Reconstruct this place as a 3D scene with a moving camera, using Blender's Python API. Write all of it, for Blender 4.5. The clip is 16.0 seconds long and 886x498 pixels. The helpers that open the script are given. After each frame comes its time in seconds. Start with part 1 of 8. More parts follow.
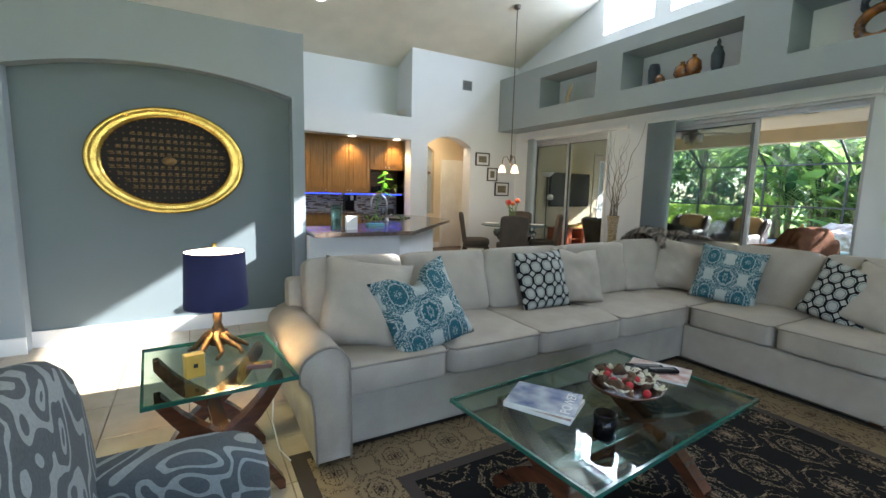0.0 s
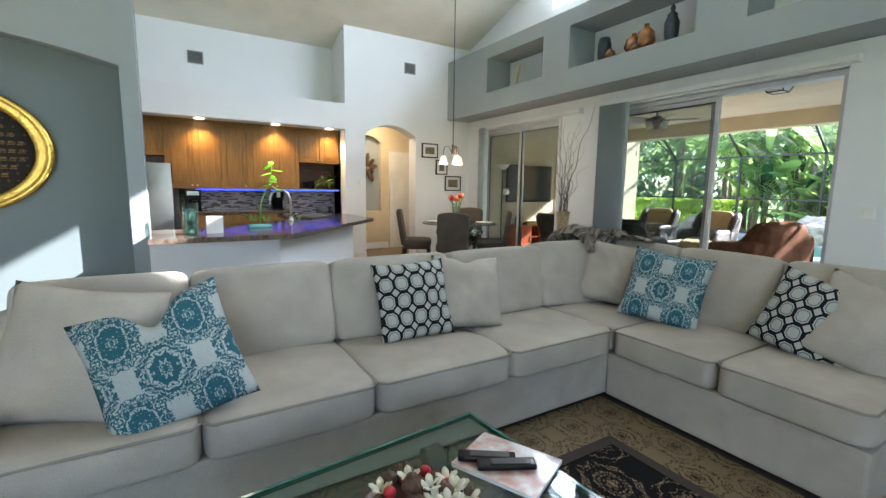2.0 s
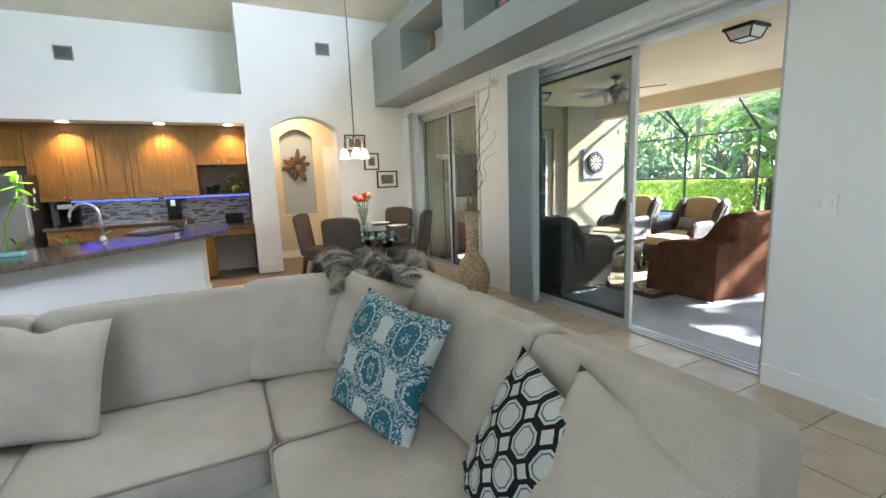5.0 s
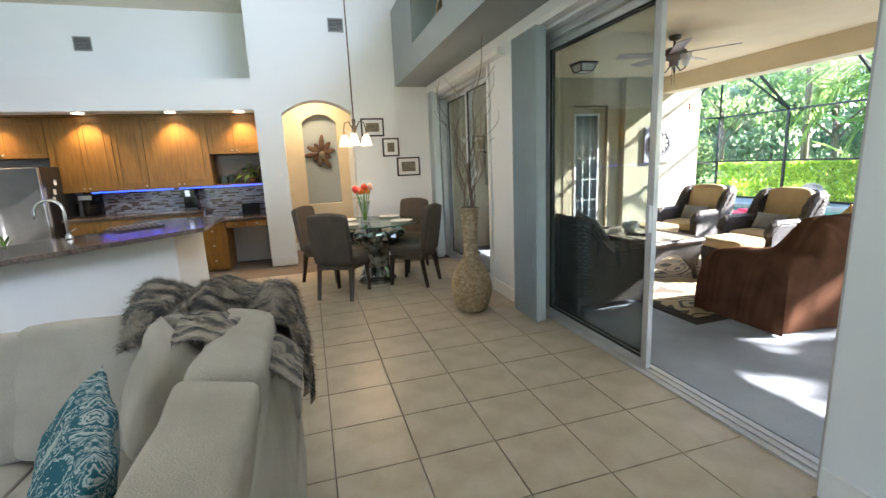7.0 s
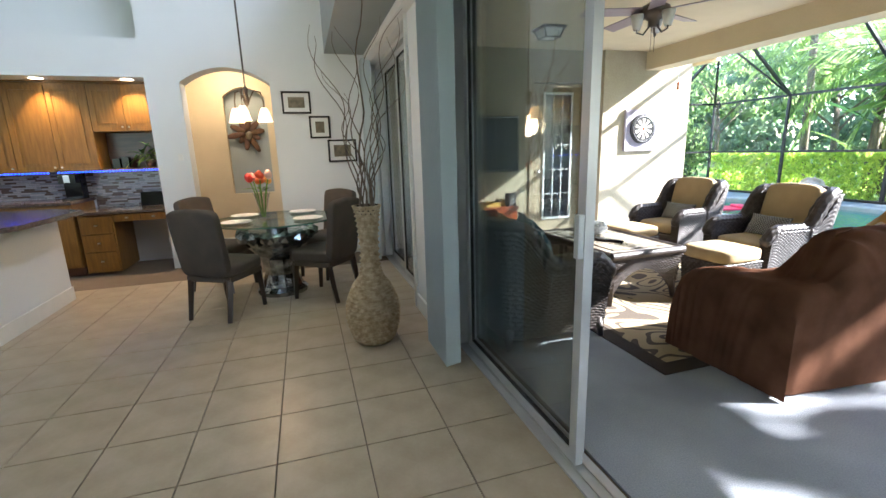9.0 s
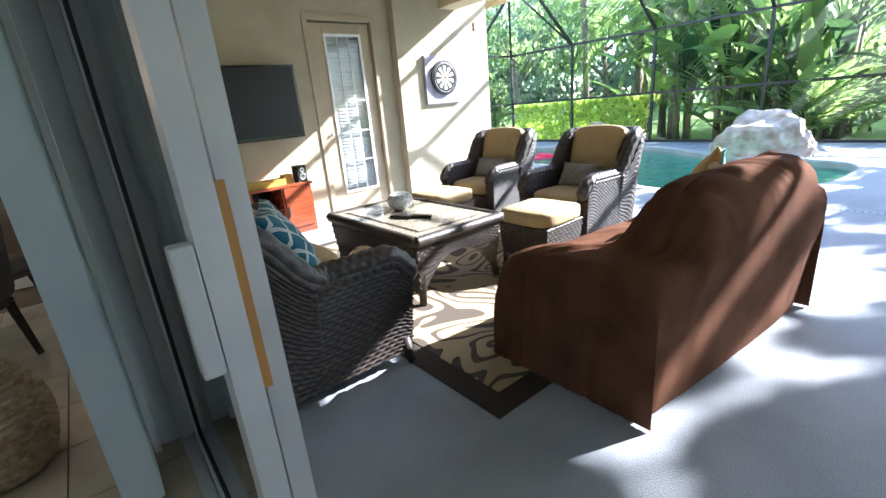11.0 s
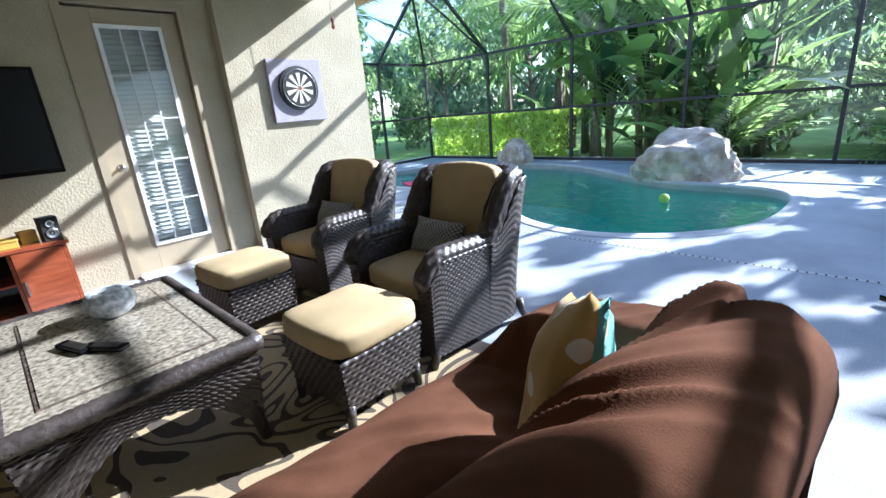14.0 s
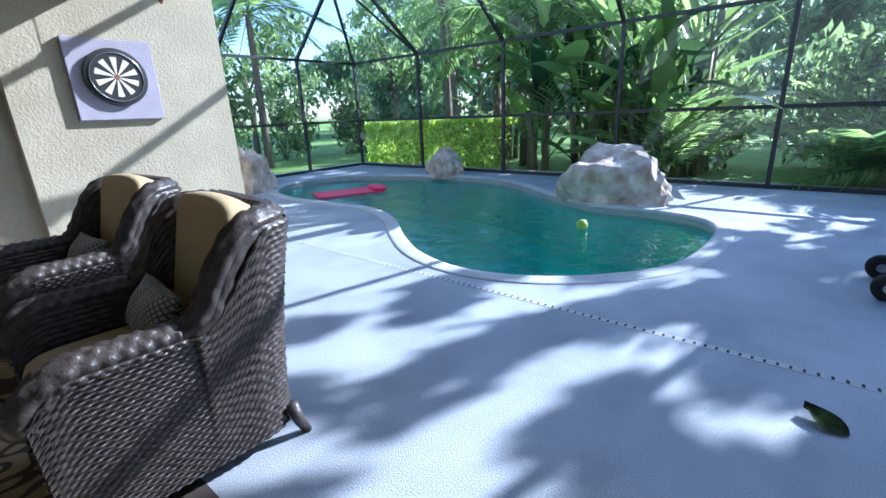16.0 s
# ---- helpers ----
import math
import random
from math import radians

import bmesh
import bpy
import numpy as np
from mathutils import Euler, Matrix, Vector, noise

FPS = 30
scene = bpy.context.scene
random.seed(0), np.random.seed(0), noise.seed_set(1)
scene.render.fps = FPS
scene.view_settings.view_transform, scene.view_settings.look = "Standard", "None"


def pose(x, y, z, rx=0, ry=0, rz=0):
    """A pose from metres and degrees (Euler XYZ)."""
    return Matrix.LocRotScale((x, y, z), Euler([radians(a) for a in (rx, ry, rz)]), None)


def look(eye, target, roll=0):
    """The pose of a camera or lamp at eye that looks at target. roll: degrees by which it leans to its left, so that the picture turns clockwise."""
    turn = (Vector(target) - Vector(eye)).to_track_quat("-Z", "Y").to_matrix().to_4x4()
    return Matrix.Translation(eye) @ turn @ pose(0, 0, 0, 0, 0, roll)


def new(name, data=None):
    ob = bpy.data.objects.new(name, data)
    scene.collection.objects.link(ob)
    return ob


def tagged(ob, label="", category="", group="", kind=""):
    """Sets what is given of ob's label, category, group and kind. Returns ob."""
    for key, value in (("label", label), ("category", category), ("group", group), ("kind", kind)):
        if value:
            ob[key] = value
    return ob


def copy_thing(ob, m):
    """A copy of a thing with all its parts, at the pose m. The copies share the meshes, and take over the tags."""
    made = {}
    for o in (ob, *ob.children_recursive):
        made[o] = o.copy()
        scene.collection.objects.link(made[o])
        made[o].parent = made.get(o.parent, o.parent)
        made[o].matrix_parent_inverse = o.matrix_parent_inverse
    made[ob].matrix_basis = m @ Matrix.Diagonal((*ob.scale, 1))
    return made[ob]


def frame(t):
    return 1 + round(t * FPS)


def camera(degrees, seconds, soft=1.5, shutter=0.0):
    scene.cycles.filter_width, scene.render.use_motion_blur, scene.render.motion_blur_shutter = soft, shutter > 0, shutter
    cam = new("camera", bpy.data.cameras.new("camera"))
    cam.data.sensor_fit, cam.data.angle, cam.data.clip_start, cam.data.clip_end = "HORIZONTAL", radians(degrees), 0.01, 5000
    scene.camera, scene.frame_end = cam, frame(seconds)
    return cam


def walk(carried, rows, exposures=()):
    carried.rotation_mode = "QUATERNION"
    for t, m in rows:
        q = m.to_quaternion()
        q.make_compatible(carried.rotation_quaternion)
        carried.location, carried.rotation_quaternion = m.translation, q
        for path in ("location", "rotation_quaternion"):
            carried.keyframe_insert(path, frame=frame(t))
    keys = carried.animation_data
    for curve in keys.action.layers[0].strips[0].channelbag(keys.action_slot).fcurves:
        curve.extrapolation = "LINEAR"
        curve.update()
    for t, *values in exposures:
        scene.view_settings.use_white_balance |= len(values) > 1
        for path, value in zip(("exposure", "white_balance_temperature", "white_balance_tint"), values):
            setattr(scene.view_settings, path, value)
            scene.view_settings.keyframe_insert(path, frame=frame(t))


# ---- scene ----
cam = camera(90.5, 16.0)
PATH = [
    (0, (0.538, 0.244, 1.307), (1.525, 1.965, 1.049), 1.4),
    (0.5, (0.728, 0.345, 1.306), (1.776, 2.028, 1.042), 1.1),
    (1, (1.017, 0.459, 1.305), (2.088, 2.131, 1.064), 0.6),
    (1.5, (1.364, 0.509, 1.29), (2.422, 2.189, 1.055), 0.2),
    (2, (1.687, 0.551, 1.29), (2.716, 2.244, 1.018), 0.8),
    (2.5, (2.069, 0.641, 1.287), (3.175, 2.286, 1.021), 1.0),
    (3, (2.431, 0.668, 1.313), (3.582, 2.281, 1.041), -0.9),
    (3.5, (2.831, 0.644, 1.315), (3.841, 2.344, 1.023), 0.7),
    (4, (3.168, 0.631, 1.32), (4.118, 2.356, 0.972), -0.5),
    (4.5, (3.556, 0.658, 1.349), (4.47, 2.41, 1.042), 0.0),
    (4.7, (3.664, 0.664, 1.345), (4.572, 2.421, 1.044), -1.2),
    (6.8, (4.776, 0.987, 1.411), (5.41, 2.846, 1.031), -2.3),
    (7, (4.888, 1.055, 1.409), (5.442, 2.94, 1.029), -2.6),
    (7.5, (5.14, 1.226, 1.391), (5.581, 3.133, 0.98), -2.1),
    (8, (5.361, 1.491, 1.381), (5.753, 3.408, 0.967), -1.4),
    (8.5, (5.593, 1.691, 1.35), (6.084, 3.585, 0.939), -1.9),
    (9, (5.91, 1.874, 1.347), (6.481, 3.741, 0.913), -1.7),
    (9.5, (6.142, 2.081, 1.324), (6.934, 3.856, 0.856), -2.5),
    (10, (6.403, 2.307, 1.333), (7.415, 3.97, 0.874), -3.0),
    (10.2, (6.49, 2.402, 1.309), (7.587, 3.996, 0.802), -3.4),
    (12.3, (7.434, 3.13, 1.197), (8.625, 4.597, 0.542), -5.5),
    (12.5, (7.548, 3.174, 1.2), (8.756, 4.643, 0.58), -5.2),
    (13, (7.872, 3.162, 1.248), (9.136, 4.585, 0.635), -3.2),
    (13.5, (8.141, 3.173, 1.238), (9.489, 4.519, 0.629), -4.4),
    (14, (8.447, 3.213, 1.249), (9.802, 4.557, 0.649), -4.9),
    (14.5, (8.76, 3.154, 1.246), (10.142, 4.484, 0.683), -5.4),
    (15, (9.087, 3.105, 1.24), (10.474, 4.43, 0.675), -3.4),
    (15.5, (9.431, 3.144, 1.221), (10.84, 4.446, 0.655), -2.6),
    (16, (9.727, 3.187, 1.205), (11.192, 4.413, 0.613), -2.5),
]
walk(cam, [(t, look(eye, target, roll)) for t, eye, target, roll in PATH],
     [(0.0, 3.0, 5750, 12), (2.0, 3.25, 5800, 12), (4.0, 3.5, 5850, 14), (7.0, 3.38, 5800, 13), (9.5, 3.05, 5600, 13), (10.2, 2.95, 5550, 13), (12.3, 2.35, 5300, 13), (14.5, 1.75, 5000, 11), (16.0, 1.5, 4850, 12)])

# ---- light ----
SUN_DIR = Vector((-1.0, 0.42, -0.62)).normalized()
sun_data = bpy.data.lights.new("sun", "SUN")
sun_data.energy, sun_data.angle, sun_data.color = 5.0, radians(0.5), (1.0, 0.93, 0.82)
sun = new("sun", sun_data)
sun.matrix_world = look((30, -12, 20), Vector((30, -12, 20)) + SUN_DIR)
world = bpy.data.worlds.new("sky")
scene.world = world
world.use_nodes = True
sky = world.node_tree.nodes.new("ShaderNodeTexSky")
sky.sky_type, sky.sun_disc = "NISHITA", False
sky.sun_elevation = math.asin(-SUN_DIR.z)
sky.sun_rotation = math.atan2(-SUN_DIR.x, -SUN_DIR.y)
background = world.node_tree.nodes["Background"]
background.inputs["Strength"].default_value = 0.125
world.node_tree.links.new(sky.outputs["Color"], background.inputs["Color"])


# area lamp for daylight through an inferred, unseen front window behind the viewer
front_data = bpy.data.lights.new("window_daylight", "AREA")
front_data.shape, front_data.size, front_data.size_y, front_data.energy, front_data.color = "RECTANGLE", 4.4, 2.3, 4.5, (0.80, 0.91, 1.0)
new("window_daylight", front_data).matrix_world = look((-0.3, -3.26, 1.75), (-0.3, 0, 1.6))
# sky light through the high windows over the ledge
for y0, y1 in ((0.6, 3.25), (3.5, 4.57), (4.84, 5.8)):
    high_data = bpy.data.lights.new("clerestory_daylight", "AREA")
    high_data.shape, high_data.size, high_data.size_y, high_data.energy, high_data.color = "RECTANGLE", y1 - y0 - 0.1, 0.56, 6.5 * (y1 - y0), (0.84, 0.93, 1.0)
    new("clerestory_daylight", high_data).matrix_world = pose(6.9, (y0 + y1) / 2, 4.34) @ pose(0, 0, 0, 0, 90, 0) @ pose(0, 0, 0, 0, 0, 90)


# ---- materials ----
def mat(name, color, rough=0.6, metal=0.0, color2=None, scale=6.0, detail=4.0, bump=0.0, bump_scale=40.0, spec=0.5,
        fine=0.06, sheen=0.0, coat=0.0, coords="Object", stretch=(1, 1, 1)):
    """A surface with broad and fine variation of colour and a fine relief."""
    m = bpy.data.materials.new(name)
    m.use_nodes = True
    nodes, links = m.node_tree.nodes, m.node_tree.links
    b = nodes["Principled BSDF"]
    b.inputs["Roughness"].default_value, b.inputs["Metallic"].default_value = rough, metal
    b.inputs["Specular IOR Level"].default_value = spec
    b.inputs["Sheen Weight"].default_value, b.inputs["Coat Weight"].default_value = sheen, coat
    tc = nodes.new("ShaderNodeTexCoord")
    mp = nodes.new("ShaderNodeMapping")
    mp.inputs["Scale"].default_value = stretch
    links.new(tc.outputs[coords], mp.inputs["Vector"])
    n1 = nodes.new("ShaderNodeTexNoise")
    n1.inputs["Scale"].default_value, n1.inputs["Detail"].default_value = scale, detail
    links.new(mp.outputs["Vector"], n1.inputs["Vector"])
    ramp = nodes.new("ShaderNodeValToRGB")
    c2 = color2 or tuple(c * 0.88 for c in color)
    ramp.color_ramp.elements[0].color, ramp.color_ramp.elements[1].color = (*c2, 1), (*color, 1)
    ramp.color_ramp.elements[0].position, ramp.color_ramp.elements[1].position = 0.32, 0.68
    links.new(n1.outputs["Fac"], ramp.inputs["Fac"])
    n2 = nodes.new("ShaderNodeTexNoise")
    n2.inputs["Scale"].default_value, n2.inputs["Detail"].default_value = bump_scale, 3.0
    links.new(mp.outputs["Vector"], n2.inputs["Vector"])
    hsv = nodes.new("ShaderNodeHueSaturation")
    ma = nodes.new("ShaderNodeMapRange")
    ma.inputs["To Min"].default_value, ma.inputs["To Max"].default_value = 1 - fine, 1 + fine
    links.new(n2.outputs["Fac"], ma.inputs["Value"])
    links.new(ma.outputs["Result"], hsv.inputs["Value"])
    links.new(ramp.outputs["Color"], hsv.inputs["Color"])
    links.new(hsv.outputs["Color"], b.inputs["Base Color"])
    if bump:
        bp = nodes.new("ShaderNodeBump")
        bp.inputs["Strength"].default_value, bp.inputs["Distance"].default_value = bump, 0.01
        links.new(n2.outputs["Fac"], bp.inputs["Height"])
        links.new(bp.outputs["Normal"], b.inputs["Normal"])
    return m


def glow(name, color, strength):
    m = bpy.data.materials.new(name)
    m.use_nodes = True
    b = m.node_tree.nodes["Principled BSDF"]
    b.inputs["Base Color"].default_value = (*color, 1)
    b.inputs["Emission Color"].default_value, b.inputs["Emission Strength"].default_value = (*color, 1), strength
    return m


def glass_mat(name, tint=(1, 1, 1), rough=0.0, clear=0.9):
    """Thin sheet glass: clear, with a mirror sheen that grows to the side."""
    m = bpy.data.materials.new(name)
    m.use_nodes = True
    nodes, links = m.node_tree.nodes, m.node_tree.links
    nodes.remove(nodes["Principled BSDF"])
    tr, gl, mix = nodes.new("ShaderNodeBsdfTransparent"), nodes.new("ShaderNodeBsdfGlossy"), nodes.new("ShaderNodeMixShader")
    tr.inputs["Color"].default_value = (*[c * clear for c in tint], 1)
    gl.inputs["Roughness"].default_value = rough
    lw, pw, sc = nodes.new("ShaderNodeLayerWeight"), nodes.new("ShaderNodeMath"), nodes.new("ShaderNodeMapRange")
    pw.operation = "POWER"
    pw.inputs[1].default_value = 4.0
    lw.inputs["Blend"].default_value = 0.5
    sc.inputs["To Min"].default_value, sc.inputs["To Max"].default_value = 0.025, 0.9
    links.new(lw.outputs["Facing"], pw.inputs[0])
    links.new(pw.outputs["Value"], sc.inputs["Value"])
    links.new(sc.outputs["Result"], mix.inputs["Fac"])
    links.new(tr.outputs["BSDF"], mix.inputs[1])
    links.new(gl.outputs["BSDF"], mix.inputs[2])
    links.new(mix.outputs["Shader"], nodes["Material Output"].inputs["Surface"])
    return m


M = {}
M["white_wall"] = mat("white_wall", (0.72, 0.74, 0.76), 0.7, color2=(0.69, 0.71, 0.735), scale=1.5, bump=0.06, bump_scale=120, fine=0.02)
M["grey_wall"] = mat("grey_wall", (0.31, 0.35, 0.37), 0.7, color2=(0.29, 0.33, 0.35), scale=1.5, bump=0.06, bump_scale=120, fine=0.02)
M["feature_paint"] = mat("feature_paint", (0.235, 0.268, 0.288), 0.75, color2=(0.215, 0.25, 0.27), scale=1.5, bump=0.06, bump_scale=120, fine=0.02)
M["slate_wall"] = mat("slate_wall", (0.125, 0.155, 0.165), 0.7, color2=(0.115, 0.145, 0.153), scale=1.5, bump=0.06, bump_scale=120, fine=0.02)
M["ceiling"] = mat("ceiling_paint", (0.74, 0.70, 0.60), 0.8, scale=2, bump=0.1, bump_scale=90, fine=0.02)
M["white_trim"] = mat("white_trim", (0.78, 0.78, 0.77), 0.4, scale=3, fine=0.015)
M["beige"] = mat("beige_wall", (0.62, 0.53, 0.38), 0.75, scale=2, bump=0.08, bump_scale=100, fine=0.03)
M["stucco"] = mat("stucco", (0.40, 0.355, 0.25), 0.9, color2=(0.35, 0.305, 0.21), scale=3, bump=0.6, bump_scale=55, fine=0.12)
M["patio_ceiling"] = mat("patio_ceiling", (0.58, 0.49, 0.31), 0.85, scale=2, bump=0.3, bump_scale=60)
M["tile"] = mat("floor_tile", (0.46, 0.39, 0.30), 0.34, color2=(0.36, 0.29, 0.20), scale=5, detail=8, bump=0.05, bump_scale=60, fine=0.06)
M["grout"] = mat("grout", (0.17, 0.13, 0.10), 0.9, bump=0.3, bump_scale=150)
M["deck"] = mat("pool_deck", (0.375, 0.40, 0.435), 0.7, color2=(0.25, 0.27, 0.30), scale=1.6, detail=12, bump=0.4, bump_scale=150, fine=0.34)
M["metal_frame"] = mat("frame_paint", (0.52, 0.53, 0.54), 0.35, metal=0.3, fine=0.02)
M["cage"] = mat("bronze_frame", (0.035, 0.036, 0.035), 0.5, metal=0.4)
M["glass"] = glass_mat("pane_glass", (0.92, 0.95, 0.94), clear=0.87)
M["door_glass"] = glass_mat("door_glass", (0.97, 0.98, 0.98), clear=0.97)
M["sofa"] = mat("linen", (0.42, 0.378, 0.325), 0.95, color2=(0.35, 0.312, 0.265), scale=5, detail=7, bump=0.5, bump_scale=260, fine=0.16, spec=0.15)
M["wicker"] = mat("wicker", (0.062, 0.050, 0.044), 0.42, color2=(0.024, 0.018, 0.016), scale=30, bump=0.3, bump_scale=80, fine=0.3)
M["wood"] = mat("dark_wood", (0.10, 0.045, 0.025), 0.3, color2=(0.055, 0.024, 0.014), scale=5, stretch=(1, 8, 8), fine=0.15, bump_scale=60)
M["oak"] = mat("cabinet_oak", (0.25, 0.125, 0.022), 0.42, color2=(0.165, 0.078, 0.013), scale=5, stretch=(9, 9, 0.8), bump_scale=40, fine=0.1)
M["brown_cloth"] = mat("brown_cover", (0.14, 0.064, 0.037), 0.95, color2=(0.085, 0.038, 0.021), scale=5, detail=6, bump=0.15, bump_scale=320, fine=0.14, spec=0.05)
M["tan_cushion"] = mat("tan_cushion", (0.42, 0.32, 0.17), 0.9, color2=(0.36, 0.27, 0.14), scale=6, bump=0.25, bump_scale=300, fine=0.08)
M["black"] = mat("black_gloss", (0.004, 0.004, 0.005), 0.12, fine=0.02, spec=0.25)
M["taupe"] = mat("taupe_cloth", (0.082, 0.064, 0.050), 0.9, color2=(0.062, 0.049, 0.039), scale=8, bump=0.2, bump_scale=250, fine=0.1)
M["granite"] = mat("granite", (0.16, 0.12, 0.095), 0.12, color2=(0.045, 0.036, 0.03), scale=45, detail=6, bump_scale=120, fine=0.3)
M["steel"] = mat("steel", (0.55, 0.55, 0.55), 0.3, metal=1.0, fine=0.03, bump_scale=60)
M["water"] = bpy.data.materials.new("water")


# ---- building helpers ----
def box(bm, x0, y0, z0, x1, y1, z1, bevel=0.0):
    m = Matrix.LocRotScale(((x0 + x1) / 2, (y0 + y1) / 2, (z0 + z1) / 2), None, (abs(x1 - x0), abs(y1 - y0), abs(z1 - z0)))
    r = bmesh.ops.create_cube(bm, size=1.0, matrix=m)
    if bevel:
        edges = list({e for v in r["verts"] for e in v.link_edges})
        bmesh.ops.bevel(bm, geom=edges, offset=bevel, segments=2, affect="EDGES", profile=0.6)
    return bm


def boxes(*rows, bevel=0.0):
    bm = bmesh.new()
    for r in rows:
        box(bm, *r, bevel=bevel)
    return bm


def part(name, bm, material, parent=None, label="", smooth=False):
    """Links a bmesh as one mesh object, under a thing or under a part."""
    me = bpy.data.meshes.new(name)
    bmesh.ops.recalc_face_normals(bm, faces=bm.faces[:])
    bm.to_mesh(me)
    bm.free()
    if smooth:
        me.shade_smooth()
    if material:
        me.materials.append(material)
    ob = new(name, me)
    if parent:
        ob.parent = parent
    if label:
        ob["label"] = label
    return ob


def thing(name, label, category, x=0, y=0, z=0, rz=0, group="", kind=""):
    ob = new(name)
    ob.empty_display_size = 0.1
    ob.matrix_world = pose(x, y, z, 0, 0, rz)
    return tagged(ob, label, category, group, kind)


def structure(name, bm, material, label, category, smooth=False):
    return tagged(part(name, bm, material, None, "", smooth), label, category, "", "structure")


def prism(bm, pts, z0, z1):
    """An upright prism over a plan outline."""
    lo = [bm.verts.new((x, y, z0)) for x, y in pts]
    hi = [bm.verts.new((x, y, z1)) for x, y in pts]
    bm.faces.new(lo[::-1])
    bm.faces.new(hi)
    n = len(pts)
    for i in range(n):
        bm.faces.new((lo[i], lo[(i + 1) % n], hi[(i + 1) % n], hi[i]))
    return bm


def arch_wall(bm, x0, x1, z0, z1, ax0, ax1, spring, apex, y0, y1, sill=None):
    """A wall in the plane of x and z with a segmental arched opening through it."""
    sill = z0 if sill is None else sill
    if ax0 > x0:
        box(bm, x0, y0, z0, ax0, y1, z1)
    if x1 > ax1:
        box(bm, ax1, y0, z0, x1, y1, z1)
    if sill > z0:
        box(bm, ax0, y0, z0, ax1, y1, sill)
    n = 20
    curve = [(ax0 + (ax1 - ax0) * i / n, spring + (apex - spring) * (1 - (2 * i / n - 1) ** 2)) for i in range(n + 1)]
    for (xa, za), (xb, zb) in zip(curve, curve[1:]):
        v = [bm.verts.new(p) for p in ((xa, y0, za), (xb, y0, zb), (xb, y0, z1), (xa, y0, z1), (xa, y1, za), (xb, y1, zb), (xb, y1, z1), (xa, y1, z1))]
        for f in ((0, 1, 2, 3), (7, 6, 5, 4), (0, 4, 5, 1), (3, 2, 6, 7)):
            bm.faces.new([v[i] for i in f])
    bmesh.ops.remove_doubles(bm, verts=bm.verts[:], dist=1e-4)
    return bm


# ---- large structure: indoors ----
XW, XO = 6.78, 7.02          # inner and outer face of the slider wall
YB = 8.02                    # face of the dining wall
bm = boxes((-4, -3.2, -0.12, 7.02, 10.6, -0.012))
floor = structure("floor", bm, M["grout"], "beige square ceramic tiles with dark grout lines", "floor")

# slider wall: piers, heads, clerestory above
ZC = 6.2
bm = boxes((XW, -3.2, 0, XO, 2.15, 2.40), (XW, 4.66, 0, XO, 5.50, 2.40), (XW, 7.60, 0, XO, 8.02, 2.40),
           (XW, -3.2, 2.40, XO, 8.02, 4.02),
           (XW, 5.80, 4.02, XO, 8.02, 4.66), (XW, 4.57, 4.02, XO, 4.84, 4.66), (XW, 3.25, 4.02, XO, 3.50, 4.66),
           (XW, -3.2, 4.02, XO, 0.6, 4.66), (XW, -3.2, 4.66, XO, 8.02, ZC))
structure("wall_east", bm, M["white_wall"], "tall white wall with sliding doors and high windows", "wall")
# plant ledge with niches, hung in front of that wall
XL = 6.285
bm = boxes((XL, -3.2, 2.60, XW, 8.02, 2.90), (XL, -3.2, 3.45, XW, 8.02, 3.66),
           (XL, 6.77, 2.90, XW, 8.02, 3.45), (XL, 4.96, 2.90, XW, 5.45, 3.45), (XL, 2.79, 2.90, XW, 3.27, 3.45), (XL, 0.4, 2.90, XW, 0.95, 3.45),
           (XL, -3.2, 2.90, XW, -1.0, 3.45))
structure("ledge", bm, M["grey_wall"], "blue-grey painted ledge with deep display niches", "ledge")
# dining wall with the arch to the hall
bm = bmesh.new()
arch_wall(bm, 4.36, XW, 0, ZC, 4.60, 5.60, 2.23, 2.41, YB, YB + 0.28)
structure("wall_north", bm, M["white_wall"], "tall white wall with an arched opening", "wall")
# hall behind the arch
bm = bmesh.new()
arch_wall(bm, 4.36, 6.3, 0, 2.8, 4.86, 5.44, 2.22, 2.36, 9.3, 9.42, sill=0.80)
box(bm, 4.24, 8.30, 0, 4.36, 9.42, 2.8)
box(bm, 6.3, 8.30, 0, 6.42, 9.42, 2.8)
structure("wall_hall", bm, M["beige"], "cream hallway wall with an arched niche", "wall")
structure("hall_niche_back", boxes((4.8, 9.42, 0.74, 5.5, 9.46, 2.42)), M["grey_wall"], "grey back of the hallway niche", "wall")
structure("ceiling_hall", boxes((4.24, 8.30, 2.8, 6.42, 9.46, 2.9)), M["ceiling"], "cream hallway ceiling", "ceiling")
# kitchen: soffit with the plant shelf, back wall, side walls
bm = boxes((-0.5, YB, 2.28, 4.36, 8.70, 2.70))
structure("kitchen_soffit", bm, M["white_wall"], "white plant shelf over the kitchen cabinets", "soffit")
structure("wall_kitchen", boxes((-0.5, 8.70, 0, 4.36, 8.85, ZC)), M["white_wall"], "white wall behind the kitchen", "wall")
structure("wall_column", boxes((4.24, 8.02, 0, 4.36, 8.70, 2.28), (4.24, 8.02, 2.70, 4.36, 8.70, ZC)), M["white_wall"], "white column beside the kitchen desk", "wall")
structure("wall_kitchen_west", boxes((-0.62, 4.90, 0, -0.5, 8.85, ZC)), M["white_wall"], "white kitchen side wall", "wall")
